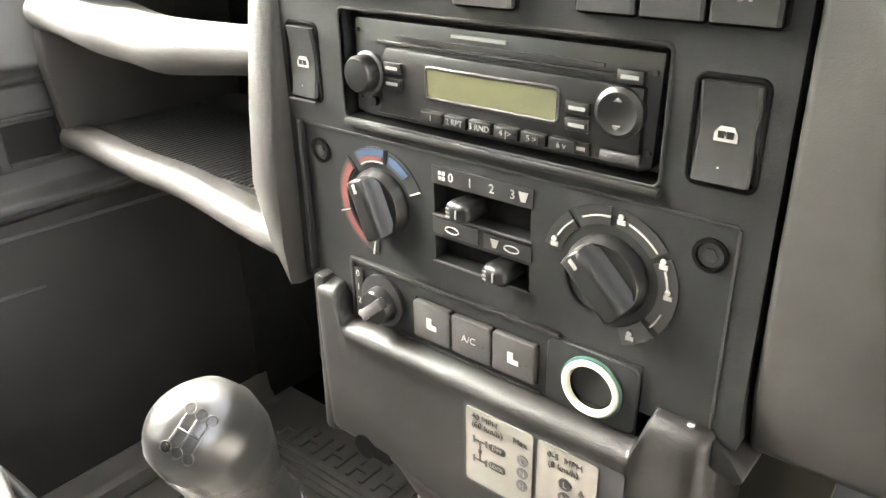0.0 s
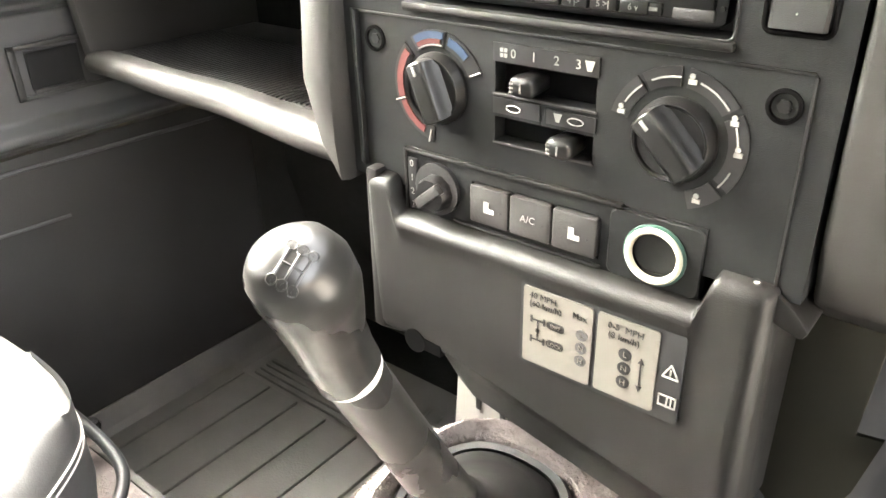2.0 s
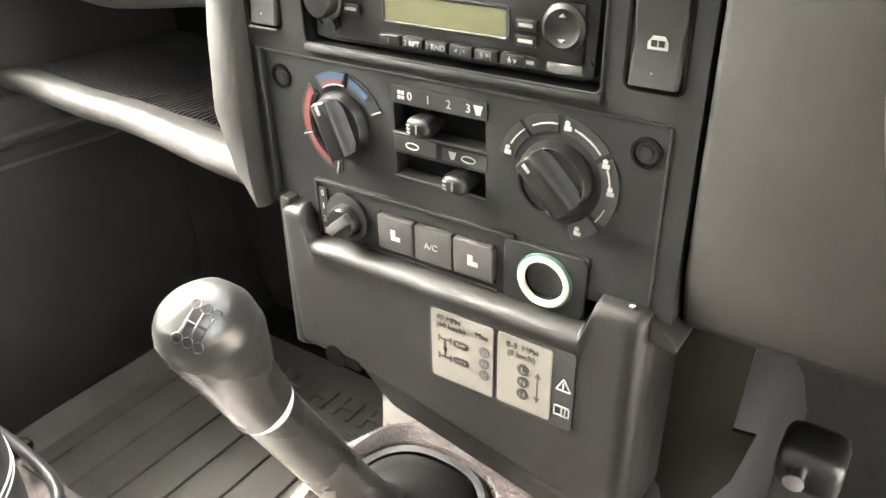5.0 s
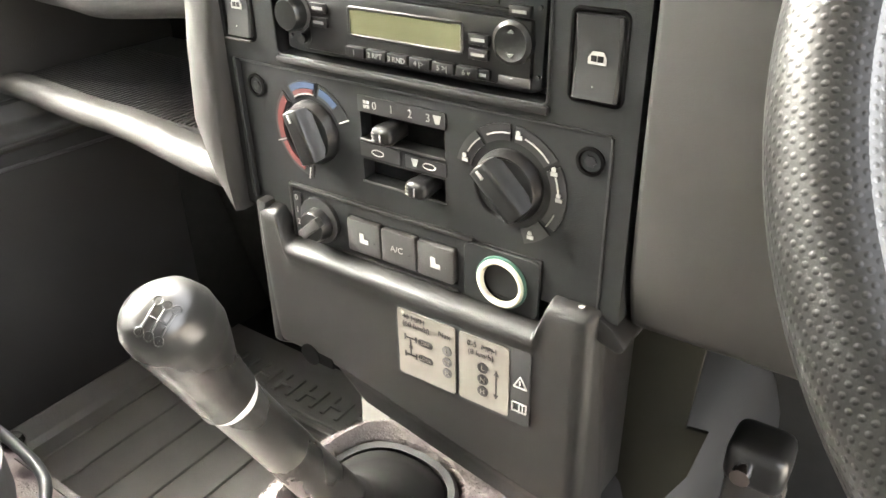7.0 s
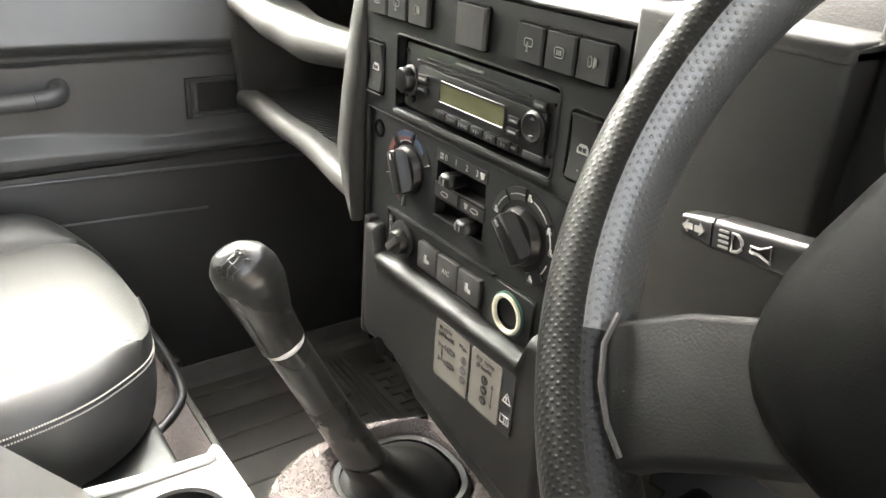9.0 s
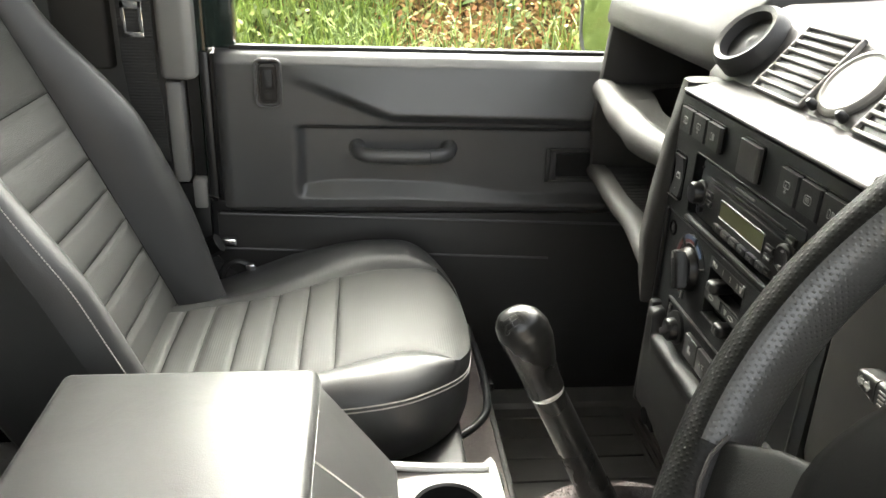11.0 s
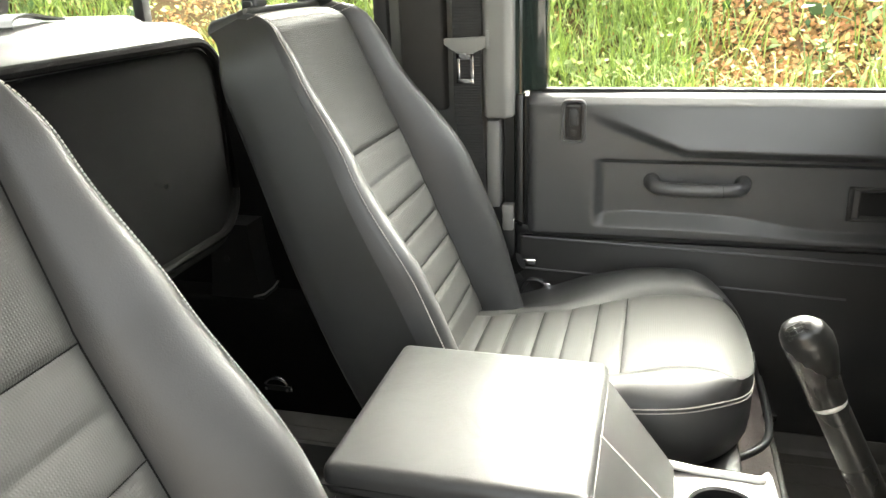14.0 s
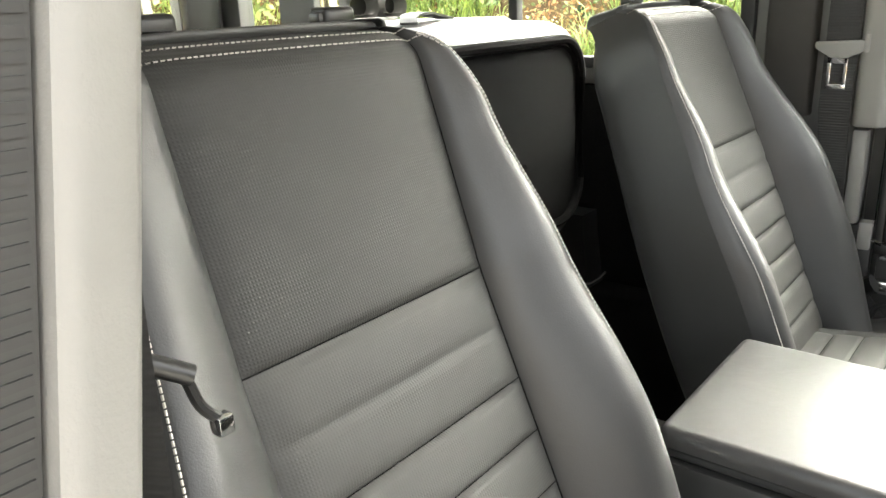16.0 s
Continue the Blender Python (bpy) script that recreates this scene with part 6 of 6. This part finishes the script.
# ---- steering wheel ----
def wheel():
    w = thing("steering_wheel", (0.418, -0.074, 0.53), "black leather four-spoke steering wheel", "steering wheel")
    a = radians(34.3)
    m = Matrix(((1, 0, 0, 0.418), (0, math.sin(a), -math.cos(a), -0.074), (0, math.cos(a), math.sin(a), 0.530), (0, 0, 0, 1)))

    def put(bm):
        bm.transform(m)
        return bm
    R, r = 0.1905, 0.0180
    rings = []
    n = 120
    for i in range(n):
        t = 2 * math.pi * i / n
        c = Vector((R * math.cos(t), R * math.sin(t), 0))
        d = c.normalized()
        # thicker grip next to the spokes
        deg = math.degrees(t) % 360
        rr = r + 0.003 * sum(math.exp(-((deg - g + 180) % 360 - 180) ** 2 / 120) for g in (150, 30))
        rings.append([c + rr * (math.cos(q) * d + 1.12 * math.sin(q) * Vector((0, 0, 1))) for q in (2 * math.pi * k / 36 for k in range(36))])
    rings.append(rings[0])
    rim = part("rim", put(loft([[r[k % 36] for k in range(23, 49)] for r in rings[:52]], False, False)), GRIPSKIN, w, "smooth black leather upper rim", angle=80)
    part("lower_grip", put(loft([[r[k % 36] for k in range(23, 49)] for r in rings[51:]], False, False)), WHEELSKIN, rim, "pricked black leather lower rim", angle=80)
    # upper inner side only: the caught light is part of this leather's colour
    part("inner_grip", put(loft([[r[k] for k in range(12, 24)] for r in rings[110:120] + rings[:71]], False, False)), INNERSKIN, rim, "pricked grey leather inside the rim, coloured paler for the light it catches", angle=80)
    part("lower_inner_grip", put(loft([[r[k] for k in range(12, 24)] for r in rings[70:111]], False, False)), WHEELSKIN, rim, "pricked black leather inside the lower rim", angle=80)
    # spokes
    for sx in (-1, 1):
        poly = [(-0.158, -0.086), (-0.148, -0.079), (-0.128, -0.066), (-0.105, -0.056), (-0.060, -0.030), (-0.040, -0.070), (-0.075, -0.097), (-0.098, -0.110), (-0.112, -0.119), (-0.124, -0.130), (-0.145, -0.112)]
        bm = prism([(sx * x, y) for x, y in poly], "z", -0.008, 0.010, 0.004, 3)
        part("spoke", put(bm), SPOKESKIN, w, "grey-black moulded spoke")
    part("spoke", put(prism([(-0.03, 0.05), (0.03, 0.05), (0.035, 0.176), (-0.035, 0.176)], "z", -0.010, 0.004, 0.004, 3)), SPOKESKIN, w)
    # seams where the smooth spoke leather meets the rim
    for sx in (-1, 1):
        part("seam", put(tube([Vector((sx * x, y, z)) for x, y, z in ((-0.150, -0.080, 0.013), (-0.147, -0.092, 0.0155), (-0.140, -0.104, 0.0155), (-0.130, -0.115, 0.014), (-0.121, -0.122, 0.011))], 0.0012, 6)), PLASTIC_PALE, w, "pale leather seam")
    # hub pad
    rings = []
    for k, (s, z) in enumerate(((1.0, -0.012), (1.0, 0.012), (0.96, 0.022), (0.86, 0.030), (0.5, 0.036), (0.02, 0.038))):
        ring = []
        for i in range(48):
            t = 2 * math.pi * i / 48
            c, q = math.cos(t), math.sin(t)
            yy = s * 0.092 * abs(q) ** 0.7 * (1 if q > 0 else -1) - 0.008
            ring.append(Vector((s * (0.113 - 0.32 * (yy + 0.06)) * abs(c) ** 0.7 * (1 if c > 0 else -1), yy, z)))
        rings.append(ring)
    part("hub_pad", put(loft(rings)), HUB, w, "domed black hub pad", angle=60)
    part("column", put(lathe([(0.035, -0.16), (0.035, -0.012)], (0, 0, 0), (0, 0, 1), 28)), BLACK, w)
    return m


wheel()


def column_and_stalk():
    s = thing("indicator_stalk", (0.30, -0.05, 0.49), "black indicator and light stalk with white symbols", "stalk")
    p0, p1 = Vector((0.2215, -0.0300, 0.4705)), Vector((0.325, -0.0440, 0.4850))
    d = (p1 - p0).normalized()
    side = d.cross(Vector((0, 0, 1))).normalized()
    upv = side.cross(d)

    def bar(a, b, w0, h0, w1, h1, r):
        rings = []
        for q, w, h in ((a, w0, h0), (b, w1, h1)):
            c = p0 + d * q
            rings.append([c + side * x + upv * z for x, z in rounded(-w, w, -h, h, min(w, h) * 0.5, 4)])
        return round_edges(loft(rings), r, 2, 60)
    part("end_switch", bar(0.0, 0.0197, 0.0062, 0.0052, 0.0075, 0.0072, 0.001), BLACK, s)
    arm = part("arm", bar(0.0209, 0.118, 0.0076, 0.0074, 0.0085, 0.0100, 0.001), BLACK, s)
    # symbols on the face towards the driver
    n = (-side if side.y > 0 else side)
    def mark(q, h, shape):
        c = p0 + d * q + n * (0.0066 + 0.045 * q) + upv * h
        return Matrix(((d.x, upv.x, n.x, c.x), (d.y, upv.y, n.y, c.y), (d.z, upv.z, n.z, c.z), (0, 0, 0, 1)))
    def flat(poly, q, h):
        bm = prism(poly, "z", -0.0010, 0.0006)
        bm.transform(mark(q, h, None))
        return bm
    for q, fl in ((0.0050, 1), (0.0128, -1)):
        part("symbol", flat([(-0.0032 * fl, 0), (0.0, 0.0030), (0.0, 0.0014), (0.0030 * fl, 0.0014), (0.0030 * fl, -0.0014), (0.0, -0.0014), (0.0, -0.0030)], q, 0.0004), WHITE, s)
    part("symbol", merge(*[flat([(0, -0.0005), (0.0055, -0.0005), (0.0055, 0.0005), (0, 0.0005)], 0.0250, z) for z in (-0.0036, -0.0012, 0.0012, 0.0036)]), WHITE, arm, "white headlamp symbol")
    lamp = [(0.0, -0.0042), (0.0030, -0.0038), (0.0052, -0.0018), (0.0056, 0.0), (0.0052, 0.0018), (0.0030, 0.0038), (0.0, 0.0042)]
    at = mark(0.0328, 0, None)
    part("symbol", tube([at @ Vector((a, b, 0)) for a, b in lamp + lamp[:1]], 0.0008, 6), WHITE, arm)
    horn = [(-0.0045, -0.0012), (0.0, -0.0012), (0.0060, -0.0036), (0.0060, 0.0036), (0.0, 0.0012), (-0.0045, 0.0012)]
    at = mark(0.0480, 0, None)
    part("symbol", tube([at @ Vector((a, b, 0)) for a, b in horn + horn[:1]], 0.0007, 6), WHITE, arm, "white horn symbol")
    # shroud under and round the column
    c = thing("column_shroud", (0.40, 0.0, 0.45), "black plastic steering column shroud", "column shroud")
    rings = []
    for y, z, w, h in ((-0.035, 0.500, 0.070, 0.050), (0.0, 0.480, 0.085, 0.062), (0.06, 0.44, 0.095, 0.075), (0.20, 0.38, 0.095, 0.08)):
        rings.append([Vector((0.415 + x, y + 0.5 * (zz), z + zz)) for x, zz in rounded(-w, w, -h, h, 0.03, 5)])
    part("shell", loft(rings), HUB, c, angle=60)
    k = thing("ignition_key", (0.33, 0.0, 0.34), "bright metal key in the ignition lock", "key")
    part("lock", lathe([(0.016, 0), (0.016, 0.02), (0.012, 0.024), (0.001, 0.024)], (0.335, 0.03, 0.345), (-0.3, -0.9, 0), 20), BLACK, k)
    part("bow", tube([(0.328, -0.004, 0.345), (0.322, -0.020, 0.340)], 0.006, 10), BRASS, k)
    part("ring", tube([(0.325 + 0.012 * math.cos(2 * math.pi * i / 18), -0.015, 0.325 + 0.016 * math.sin(2 * math.pi * i / 18)) for i in range(19)], 0.0014, 6), CHROME, k)
    # instrument binnacle
    b = thing("instrument_cluster", (0.42, 0.05, 0.52), "black instrument cluster with round dark-ringed dials", "instrument cluster")
    part("housing", prism([(0.012, 0.45), (0.030, 0.60), (0.035, 0.64), (0.30, 0.66), (0.30, 0.45)], "x", 0.255, 0.60, 0.006, 3), PLASTIC, b)
    part("hood", prism([(-0.01, 0.605), (-0.01, 0.625), (0.04, 0.655), (0.30, 0.665), (0.30, 0.64), (0.03, 0.62)], "x", 0.245, 0.61, 0.006, 3), PLASTIC_SOFT, b)
    part("glass", box(0.268, 0.590, 0.0135, 0.016, 0.475, 0.60), GLOSS, b)
    for x, r in ((0.322, 0.043), (0.418, 0.030), (0.520, 0.043)):
        part("dial_ring", lathe([(r, 0), (r, 0.006), (r - 0.003, 0.007), (r - 0.004, 0.0)], (x, 0.012, 0.535), (0, -1, 0.12), 40, False), PLASTIC, b, "thin dark dial ring")
        part("dial", lathe([(r - 0.004, 0.002), (0.001, 0.0025)], (x, 0.012, 0.535), (0, -1, 0.12), 36, False), GLOSS, b)
        for i in range(15):
            t = radians(225 - 18 * i)
            part("dial_mark", tube([(x + (r - 0.009) * math.cos(t), 0.0085, 0.535 + (r - 0.009) * math.sin(t)), (x + (r - 0.005) * math.cos(t), 0.0085, 0.535 + (r - 0.005) * math.sin(t))], 0.0006, 4), WHITE, b)
    # brake fluid style cap seen under the dash panel
    f = thing("pedal_bracket", (0.217, 0.06, 0.2), "grey bracket with a black cap under the dashboard", "bracket")
    part("bracket", prism([(0.198, -0.10), (0.238, -0.10), (0.236, 0.205), (0.228, 0.215), (0.206, 0.215), (0.200, 0.205)], "y", 0.058, 0.072, 0.003), PLASTIC_PALE, f)
    part("cap", box(0.200, 0.236, 0.040, 0.075, 0.214, 0.245, 0.008, 3), BLACK, f)
    part("pin", tube([(0.213, 0.040, 0.232), (0.213, 0.030, 0.232)], 0.006, 10), CHROME, f)


column_and_stalk()


# ---- behind the front seats ----
def rear_seats():
    for cx, half, label in ((-0.24, 0.290, "folded rear seat, grey leather with a black underside panel"), (0.165, 0.10, "narrow folded rear seat section, grey leather with a black underside")):
        r = thing("folded_bench", (cx, -1.15, 0.0), label, "seat", "folded benches")
        rings = []
        for y, s, zt in ((-1.035, 0.94, 0.605), (-1.045, 0.985, 0.622), (-1.075, 1.0, 0.632), (-1.14, 1.0, 0.634), (-1.20, 0.98, 0.622), (-1.22, 0.93, 0.60)):
            w = half * s
            ring = []
            for x, z in rounded(-w, w, 0.25, zt, 0.075, 7):
                ring.append((cx + x * (1.0 + 0.0), y, z))
            rings.append(ring)
        part("cushion", loft(rings), LEATHER, r, "grey leather cushion", angle=60)
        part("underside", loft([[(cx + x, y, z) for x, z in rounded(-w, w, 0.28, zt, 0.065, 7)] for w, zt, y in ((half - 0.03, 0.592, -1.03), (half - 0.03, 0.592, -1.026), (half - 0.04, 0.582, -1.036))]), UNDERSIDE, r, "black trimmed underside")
        part("rim", tube([(cx + x, -1.026, z) for x, z in rounded(-half + 0.022, half - 0.022, 0.275, 0.602, 0.07, 7)] + [(cx + half - 0.022, -1.026, 0.52)], 0.008, 8), CARPET_DARK, r)
        part("catch", tube([(cx - 0.045, -1.022, 0.410), (cx - 0.035, -0.999, 0.410)], 0.004, 8), CHROME, r)
        part("plinth", box(cx - 0.09, cx + 0.09, -1.215, -1.15, -0.177, 0.27, 0.01), BLACK, r)
    k = thing("folded_bench", (-0.40, -1.45, 0.30), "grey leather rear backrest lying folded behind the bench", "seat", "folded benches")
    part("cushion", loft([[(x, y, z) for y, z in rounded(-1.66, -1.24, 0.42, 0.636, 0.05, 5)] for x in (-0.640, -0.634, -0.20, -0.10, -0.094)]), LEATHER, k, "grey leather cushion", angle=60)
    part("support", box(-0.60, -0.16, -1.60, -1.30, -0.17, 0.42, 0.01), BLACK, k)
    part("strap", loft([[(x, y, z + dz) for dz in (0.0, 0.004)] + [(x + 0.008, y - 0.035, z + dz) for dz in (0.004, 0.0)] for x, y, z in smooth_path([(-0.300, -1.235, 0.634), (-0.335, -1.262, 0.646), (-0.385, -1.275, 0.650), (-0.435, -1.290, 0.644), (-0.500, -1.310, 0.637)], 5)]), BLACK, k, "black folded strap")
    h = thing("folded_headrest", (-0.53, -1.55, 0.636), "pale grey folded headrest frame with dark openings", "headrest")
    for a, b in ((-0.628, -0.545), (-0.535, -0.435)):
        part("frame", ring_frame(a + 0.010, b - 0.010, 0.650, 0.683, 0.014, 0.010, -1.600, -1.545), PALE, h)
        part("slot", slab(a + 0.008, b - 0.008, 0.648, 0.685, 0.013, -1.585, -1.575), BLACK, h, "dark opening")
    part("foot", box(-0.60, -0.46, -1.598, -1.548, 0.634, 0.643, 0.003), PALE, h)
    # sill box along the side with its post, bolt and anchor loop
    single("side_box", box(-0.673, -0.60, -2.29, -0.66, -0.177, 0.082, 0.010, 3), CARPET_DARK, "black carpeted box along the side behind the passenger seat", "side box", kind="structure")
    p = thing("anchor_post", (-0.625, -1.12, 0.082), "dark grey moulded cover standing on the side box", "post")
    part("post", round_edges(loft([[(x, y, z) for x, y in ((-0.668, -1.120 - w), (-0.606 + 0.02 * (0.16 - z + 0.08), -1.120 - w), (-0.606 + 0.02 * (0.16 - z + 0.08), -1.112 + w * 1.2), (-0.668, -1.112 + w * 1.2))] for z, w in ((0.082, 0.050), (0.12, 0.044), (0.20, 0.036), (0.238, 0.034))]), 0.006, 2), BLACK, p)
    part("bolt", lathe([(0.006, 0.0), (0.006, 0.004), (0.003, 0.005), (0.001, 0.005)], (-0.607, -1.124, 0.166), (1, 0, 0), 12), RUBBER_DARK, p)
    part("rail", tube([(-0.615, -1.108, 0.236), (-0.615, -1.106, 0.27), (-0.615, -1.118, 0.292)], 0.004, 8), CHROME, p, "bright metal rod")
    l = thing("anchor_loop", (-0.598, -1.04, -0.11), "bright metal anchor loop on the side box", "anchor")
    part("loop", tube([(-0.592, -1.04 + 0.026 * math.cos(a), -0.110 + 0.020 * math.sin(a)) for a in (math.pi * (i / 12 * 1.3 - 0.15) for i in range(13))], 0.0035, 8), CHROME, l)
    part("plate", box(-0.601, -0.597, -1.070, -1.010, -0.124, -0.112, 0.001), BLACK, l)
    b = thing("floor_strap", (-0.60, -1.04, 0.09), "pale edged strap on the side box", "strap")
    part("webbing", tube([(-0.597, -1.069, 0.090), (-0.597, -1.045, 0.097), (-0.597, -1.025, 0.112), (-0.597, -1.011, 0.129)], 0.0022, 6), PALE, b)
    single("heelboard", box(-0.60, 0.70, -1.50, -1.42, -0.177, 0.06, 0.008), CARPET_DARK, "black carpeted step across the floor behind", "step", kind="structure")
    m = thing("rear_floor_mat", (-0.35, -1.0, -0.177), "black moulded rubber mat with panels behind the passenger seat", "floor mat")
    part("sheet", box(-0.596, -0.12, -1.40, -0.63, -0.177, -0.168, 0.003), RUBBER, m)
    part("raised_panel", prism([(-0.588, -1.36), (-0.543, -1.20), (-0.543, -0.88), (-0.588, -0.70)], "z", -0.169, -0.164, 0.002), RUBBER, m)
    part("raised_panel", prism([(-0.535, -1.34), (-0.486, -1.34), (-0.480, -1.052), (-0.532, -1.052)], "z", -0.169, -0.164, 0.002), RUBBER, m)
    part("raised_panel", prism([(-0.535, -1.040), (-0.500, -1.000), (-0.500, -0.70), (-0.535, -0.70)], "z", -0.169, -0.164, 0.002), RUBBER, m)
    part("well", prism([(-0.488, -0.985), (-0.488, -0.70), (-0.20, -0.70), (-0.20, -0.985)], "z", -0.169, -0.1655, 0.001), RUBBER_DARK, m, "sunken dark well")
    single("rear_locker", box(0.30, 0.70, -1.62, -1.30, 0.40, 0.60, 0.02), DOORTRIM, "grey moulded locker top behind the rear seat", "locker")


rear_seats()


# ---- outside ----
def outside():
    g = bmesh.new()
    xs = [-60, -30, -16, -9, -6, -4.6, -3.9, -3.4, -3.0, -2.7, -2.4, -2.2, -2.0, -1.85, -1.7, -1.4, 0, 4, 12, 40, 90]
    ys = [-80, -40, -20, -12, -9] + [-8 + 0.4 * k for k in range(36)] + [7.5, 10, 16, 40, 80]
    def height(x, y):
        h = smooth_table(-x, [(-90, -0.85), (1.4, -0.85), (1.75, -0.55), (2.4, 0.10), (3.4, 0.75), (4.6, 1.6), (9, 3.2), (60, 5)])
        b = max(0, min(1, (-y - 3.6) / 2.2))
        back = -0.85 + 2.6 * b * b * (3 - 2 * b)
        h = max(h, back if x < 1.0 else -0.85 + (back + 0.85) * max(0, 1 - (x - 1.0) / 1.5))
        return h + (0.07 * noise.noise((x * 1.3, y * 1.3, 0)) if x < -1.6 or y < -4 else 0)
    grid = [[g.verts.new((x, y, height(x, y))) for y in ys] for x in xs]
    for a, b in zip(grid, grid[1:]):
        for k in range(len(ys) - 1):
            g.faces.new((a[k], a[k + 1], b[k + 1], b[k]))
    single("ground", g, SOIL, "leaf-strewn earth lane and bank beside the vehicle", "ground", kind="structure", angle=80)
    # unseen surface, added pale so that it bounces light in through the doorway
    single("road", box(-1.25, 6.5, -60, 60, -0.84, -0.815, 0.01), material("bounce_gravel", (0.34, 0.325, 0.295), 0.9, vary=0.3, vary_size=8, grain=0.8, grain_size=90), "unseen pale gravel lane under the vehicle, added to bounce light inside", "road", kind="structure")
    rnd = random.Random(4)

    def leaves(name, mat, count, area, size, label, category, lift=0.05, keep=lambda x, y: True):
        vs, fs = [], []
        while len(fs) < count:
            x, y = rnd.uniform(*area[0]), rnd.uniform(*area[1])
            if not keep(x, y):
                continue
            z = height(x, y) + rnd.uniform(0.0, lift)
            s = size * rnd.uniform(0.5, 1.3)
            rot = Euler((rnd.uniform(-0.9, 0.9), rnd.uniform(-0.9, 0.9), rnd.uniform(0, 6.28))).to_matrix()
            tilt = Matrix.Rotation(radians(45), 3, "Y")
            b = len(vs)
            for p in ((-0.5, 0, 0), (-0.12, 0.32, 0.08), (0.5, 0, 0.0), (-0.12, -0.32, 0.08)):
                vs.append(tuple(Vector((x, y, z)) + tilt @ (rot @ (Vector(p) * s))))
            fs.append((b, b + 1, b + 2, b + 3))
        me = bpy.data.meshes.new(name)
        me.from_pydata(vs, [], fs)
        tagged(new(name, finish(me, mat)), label, category, kind="stuff")

    patch = lambda x, y: noise.noise((x * 0.9, y * 0.9, 3.0))
    leaves("leaf_litter", DRY, 130000, ((-4.6, -1.7), (-5.0, 3.2)), 0.030, "brown fallen leaves on the bank", "leaves", 0.04, lambda x, y: y > -0.2 + 0.8 * patch(x, y) or (patch(x, y) > -0.25 and rnd.random() < 0.2))
    leaves("ivy", IVY, 26000, ((-6.5, -2.7), (-6.5, 4.0)), 0.075, "dark green ivy and bramble leaves on the bank", "ivy", 0.35, lambda x, y: -x + 1.2 * patch(x, y) > 3.0 or (patch(x, y) < -0.25 and rnd.random() < 0.35))
    leaves("pale_leaves", PALELEAF, 24000, ((-5.0, -1.9), (-6.5, 3.2)), 0.030, "pale yellow-green leaves on the bank", "leaves", 0.25)
    leaves("hedge_leaves", PALELEAF, 24000, ((-4.0, 2.0), (-7.5, -4.2)), 0.06, "pale green hedge leaves behind the vehicle", "hedge", 0.9)
    # grass tufts
    vs, fs = [], []
    for _ in range(2600):
        x, y = rnd.uniform(-3.6, -1.75), rnd.uniform(-5.5, 3.2)
        if (y < -1.6 and noise.noise((x * 0.8, y * 0.8, 9.0)) < -0.25) or (y > -0.15 and rnd.random() < 0.82):
            continue
        z = height(x, y)
        for _ in range(16):
            a = rnd.uniform(0, 6.28)
            L = rnd.uniform(0.12, 0.34)
            lean = rnd.uniform(0.3, 1.2) * L
            bx, by = x + rnd.gauss(0, 0.05), y + rnd.gauss(0, 0.05)
            w = 0.0034
            d = Vector((math.cos(a), math.sin(a), 0))
            sd = Vector((-d.y, d.x, 0)) * w
            p0 = Vector((bx, by, z))
            p1 = p0 + d * lean * 0.4 + Vector((0, 0, L * 0.65))
            p2 = p0 + d * lean + Vector((0, 0, L * 0.85))
            b = len(vs)
            vs += [tuple(q) for q in (p0 - sd, p0 + sd, p1 + sd * 0.8, p1 - sd * 0.8, p2)]
            fs += [(b, b + 1, b + 2, b + 3), (b + 3, b + 2, b + 4)]
    me = bpy.data.meshes.new("grass")
    me.from_pydata(vs, [], fs)
    tagged(new("grass", finish(me, GRASS)), "long bright green grass on the bank", "grass", kind="stuff")
    # door mirror
    m = thing("door_mirror", (-0.86, 0.16, 0.5), "door mirror with a thin pale rim, turned to the rear", "mirror")
    outline = [(0.082, 0.74), (0.010, 0.72), (0.001, 0.68), (0.000, 0.52), (0.018, 0.464), (0.082, 0.455), (0.132, 0.50), (0.132, 0.70)]
    rim = tube(smooth_path([(0, y, z) for y, z in outline + outline[:1]], 6), 0.0045, 10)
    rim.transform(Matrix.Translation((-0.90, 0.108, 0)) @ Matrix.Rotation(radians(-63), 4, "Z"))
    part("frame", rim, PALE, m, "thin pale rim")
    pane = prism([(y, z) for y, z in outline], "x", -0.002, 0.002)
    pane.transform(Matrix.Translation((-0.90, 0.108, 0)) @ Matrix.Rotation(radians(-63), 4, "Z"))
    part("glass", pane, MIRROR, m, "mirror glass")
    part("arm", tube([(-0.80, 0.17, 0.55), (-0.76, 0.30, 0.52), (-0.70, 0.36, 0.50)], 0.008, 8), BLACK, m)
    # white car parked behind
    c = thing("parked_car", (2.9, -6.0, -0.85), "white parked car in the lane behind", "car")
    part("body", prism([(-7.6, -0.55), (-4.4, -0.55), (-4.35, 0.0), (-4.6, 0.12), (-5.3, 0.2), (-5.9, 0.62), (-7.1, 0.62), (-7.6, 0.15)], "x", 2.1, 3.8, 0.08, 3), WHITEPAINT, c)
    part("window_band", prism([(-7.3, 0.2), (-5.35, 0.2), (-5.85, 0.56), (-7.05, 0.56)], "x", 2.07, 3.83, 0.01), GLOSS, c)
    for y in (-6.9, -5.1):
        part("wheel", tube([(2.08, y, -0.52), (2.32, y, -0.52)], 0.33, 24), RUBBER_DARK, c)


outside()
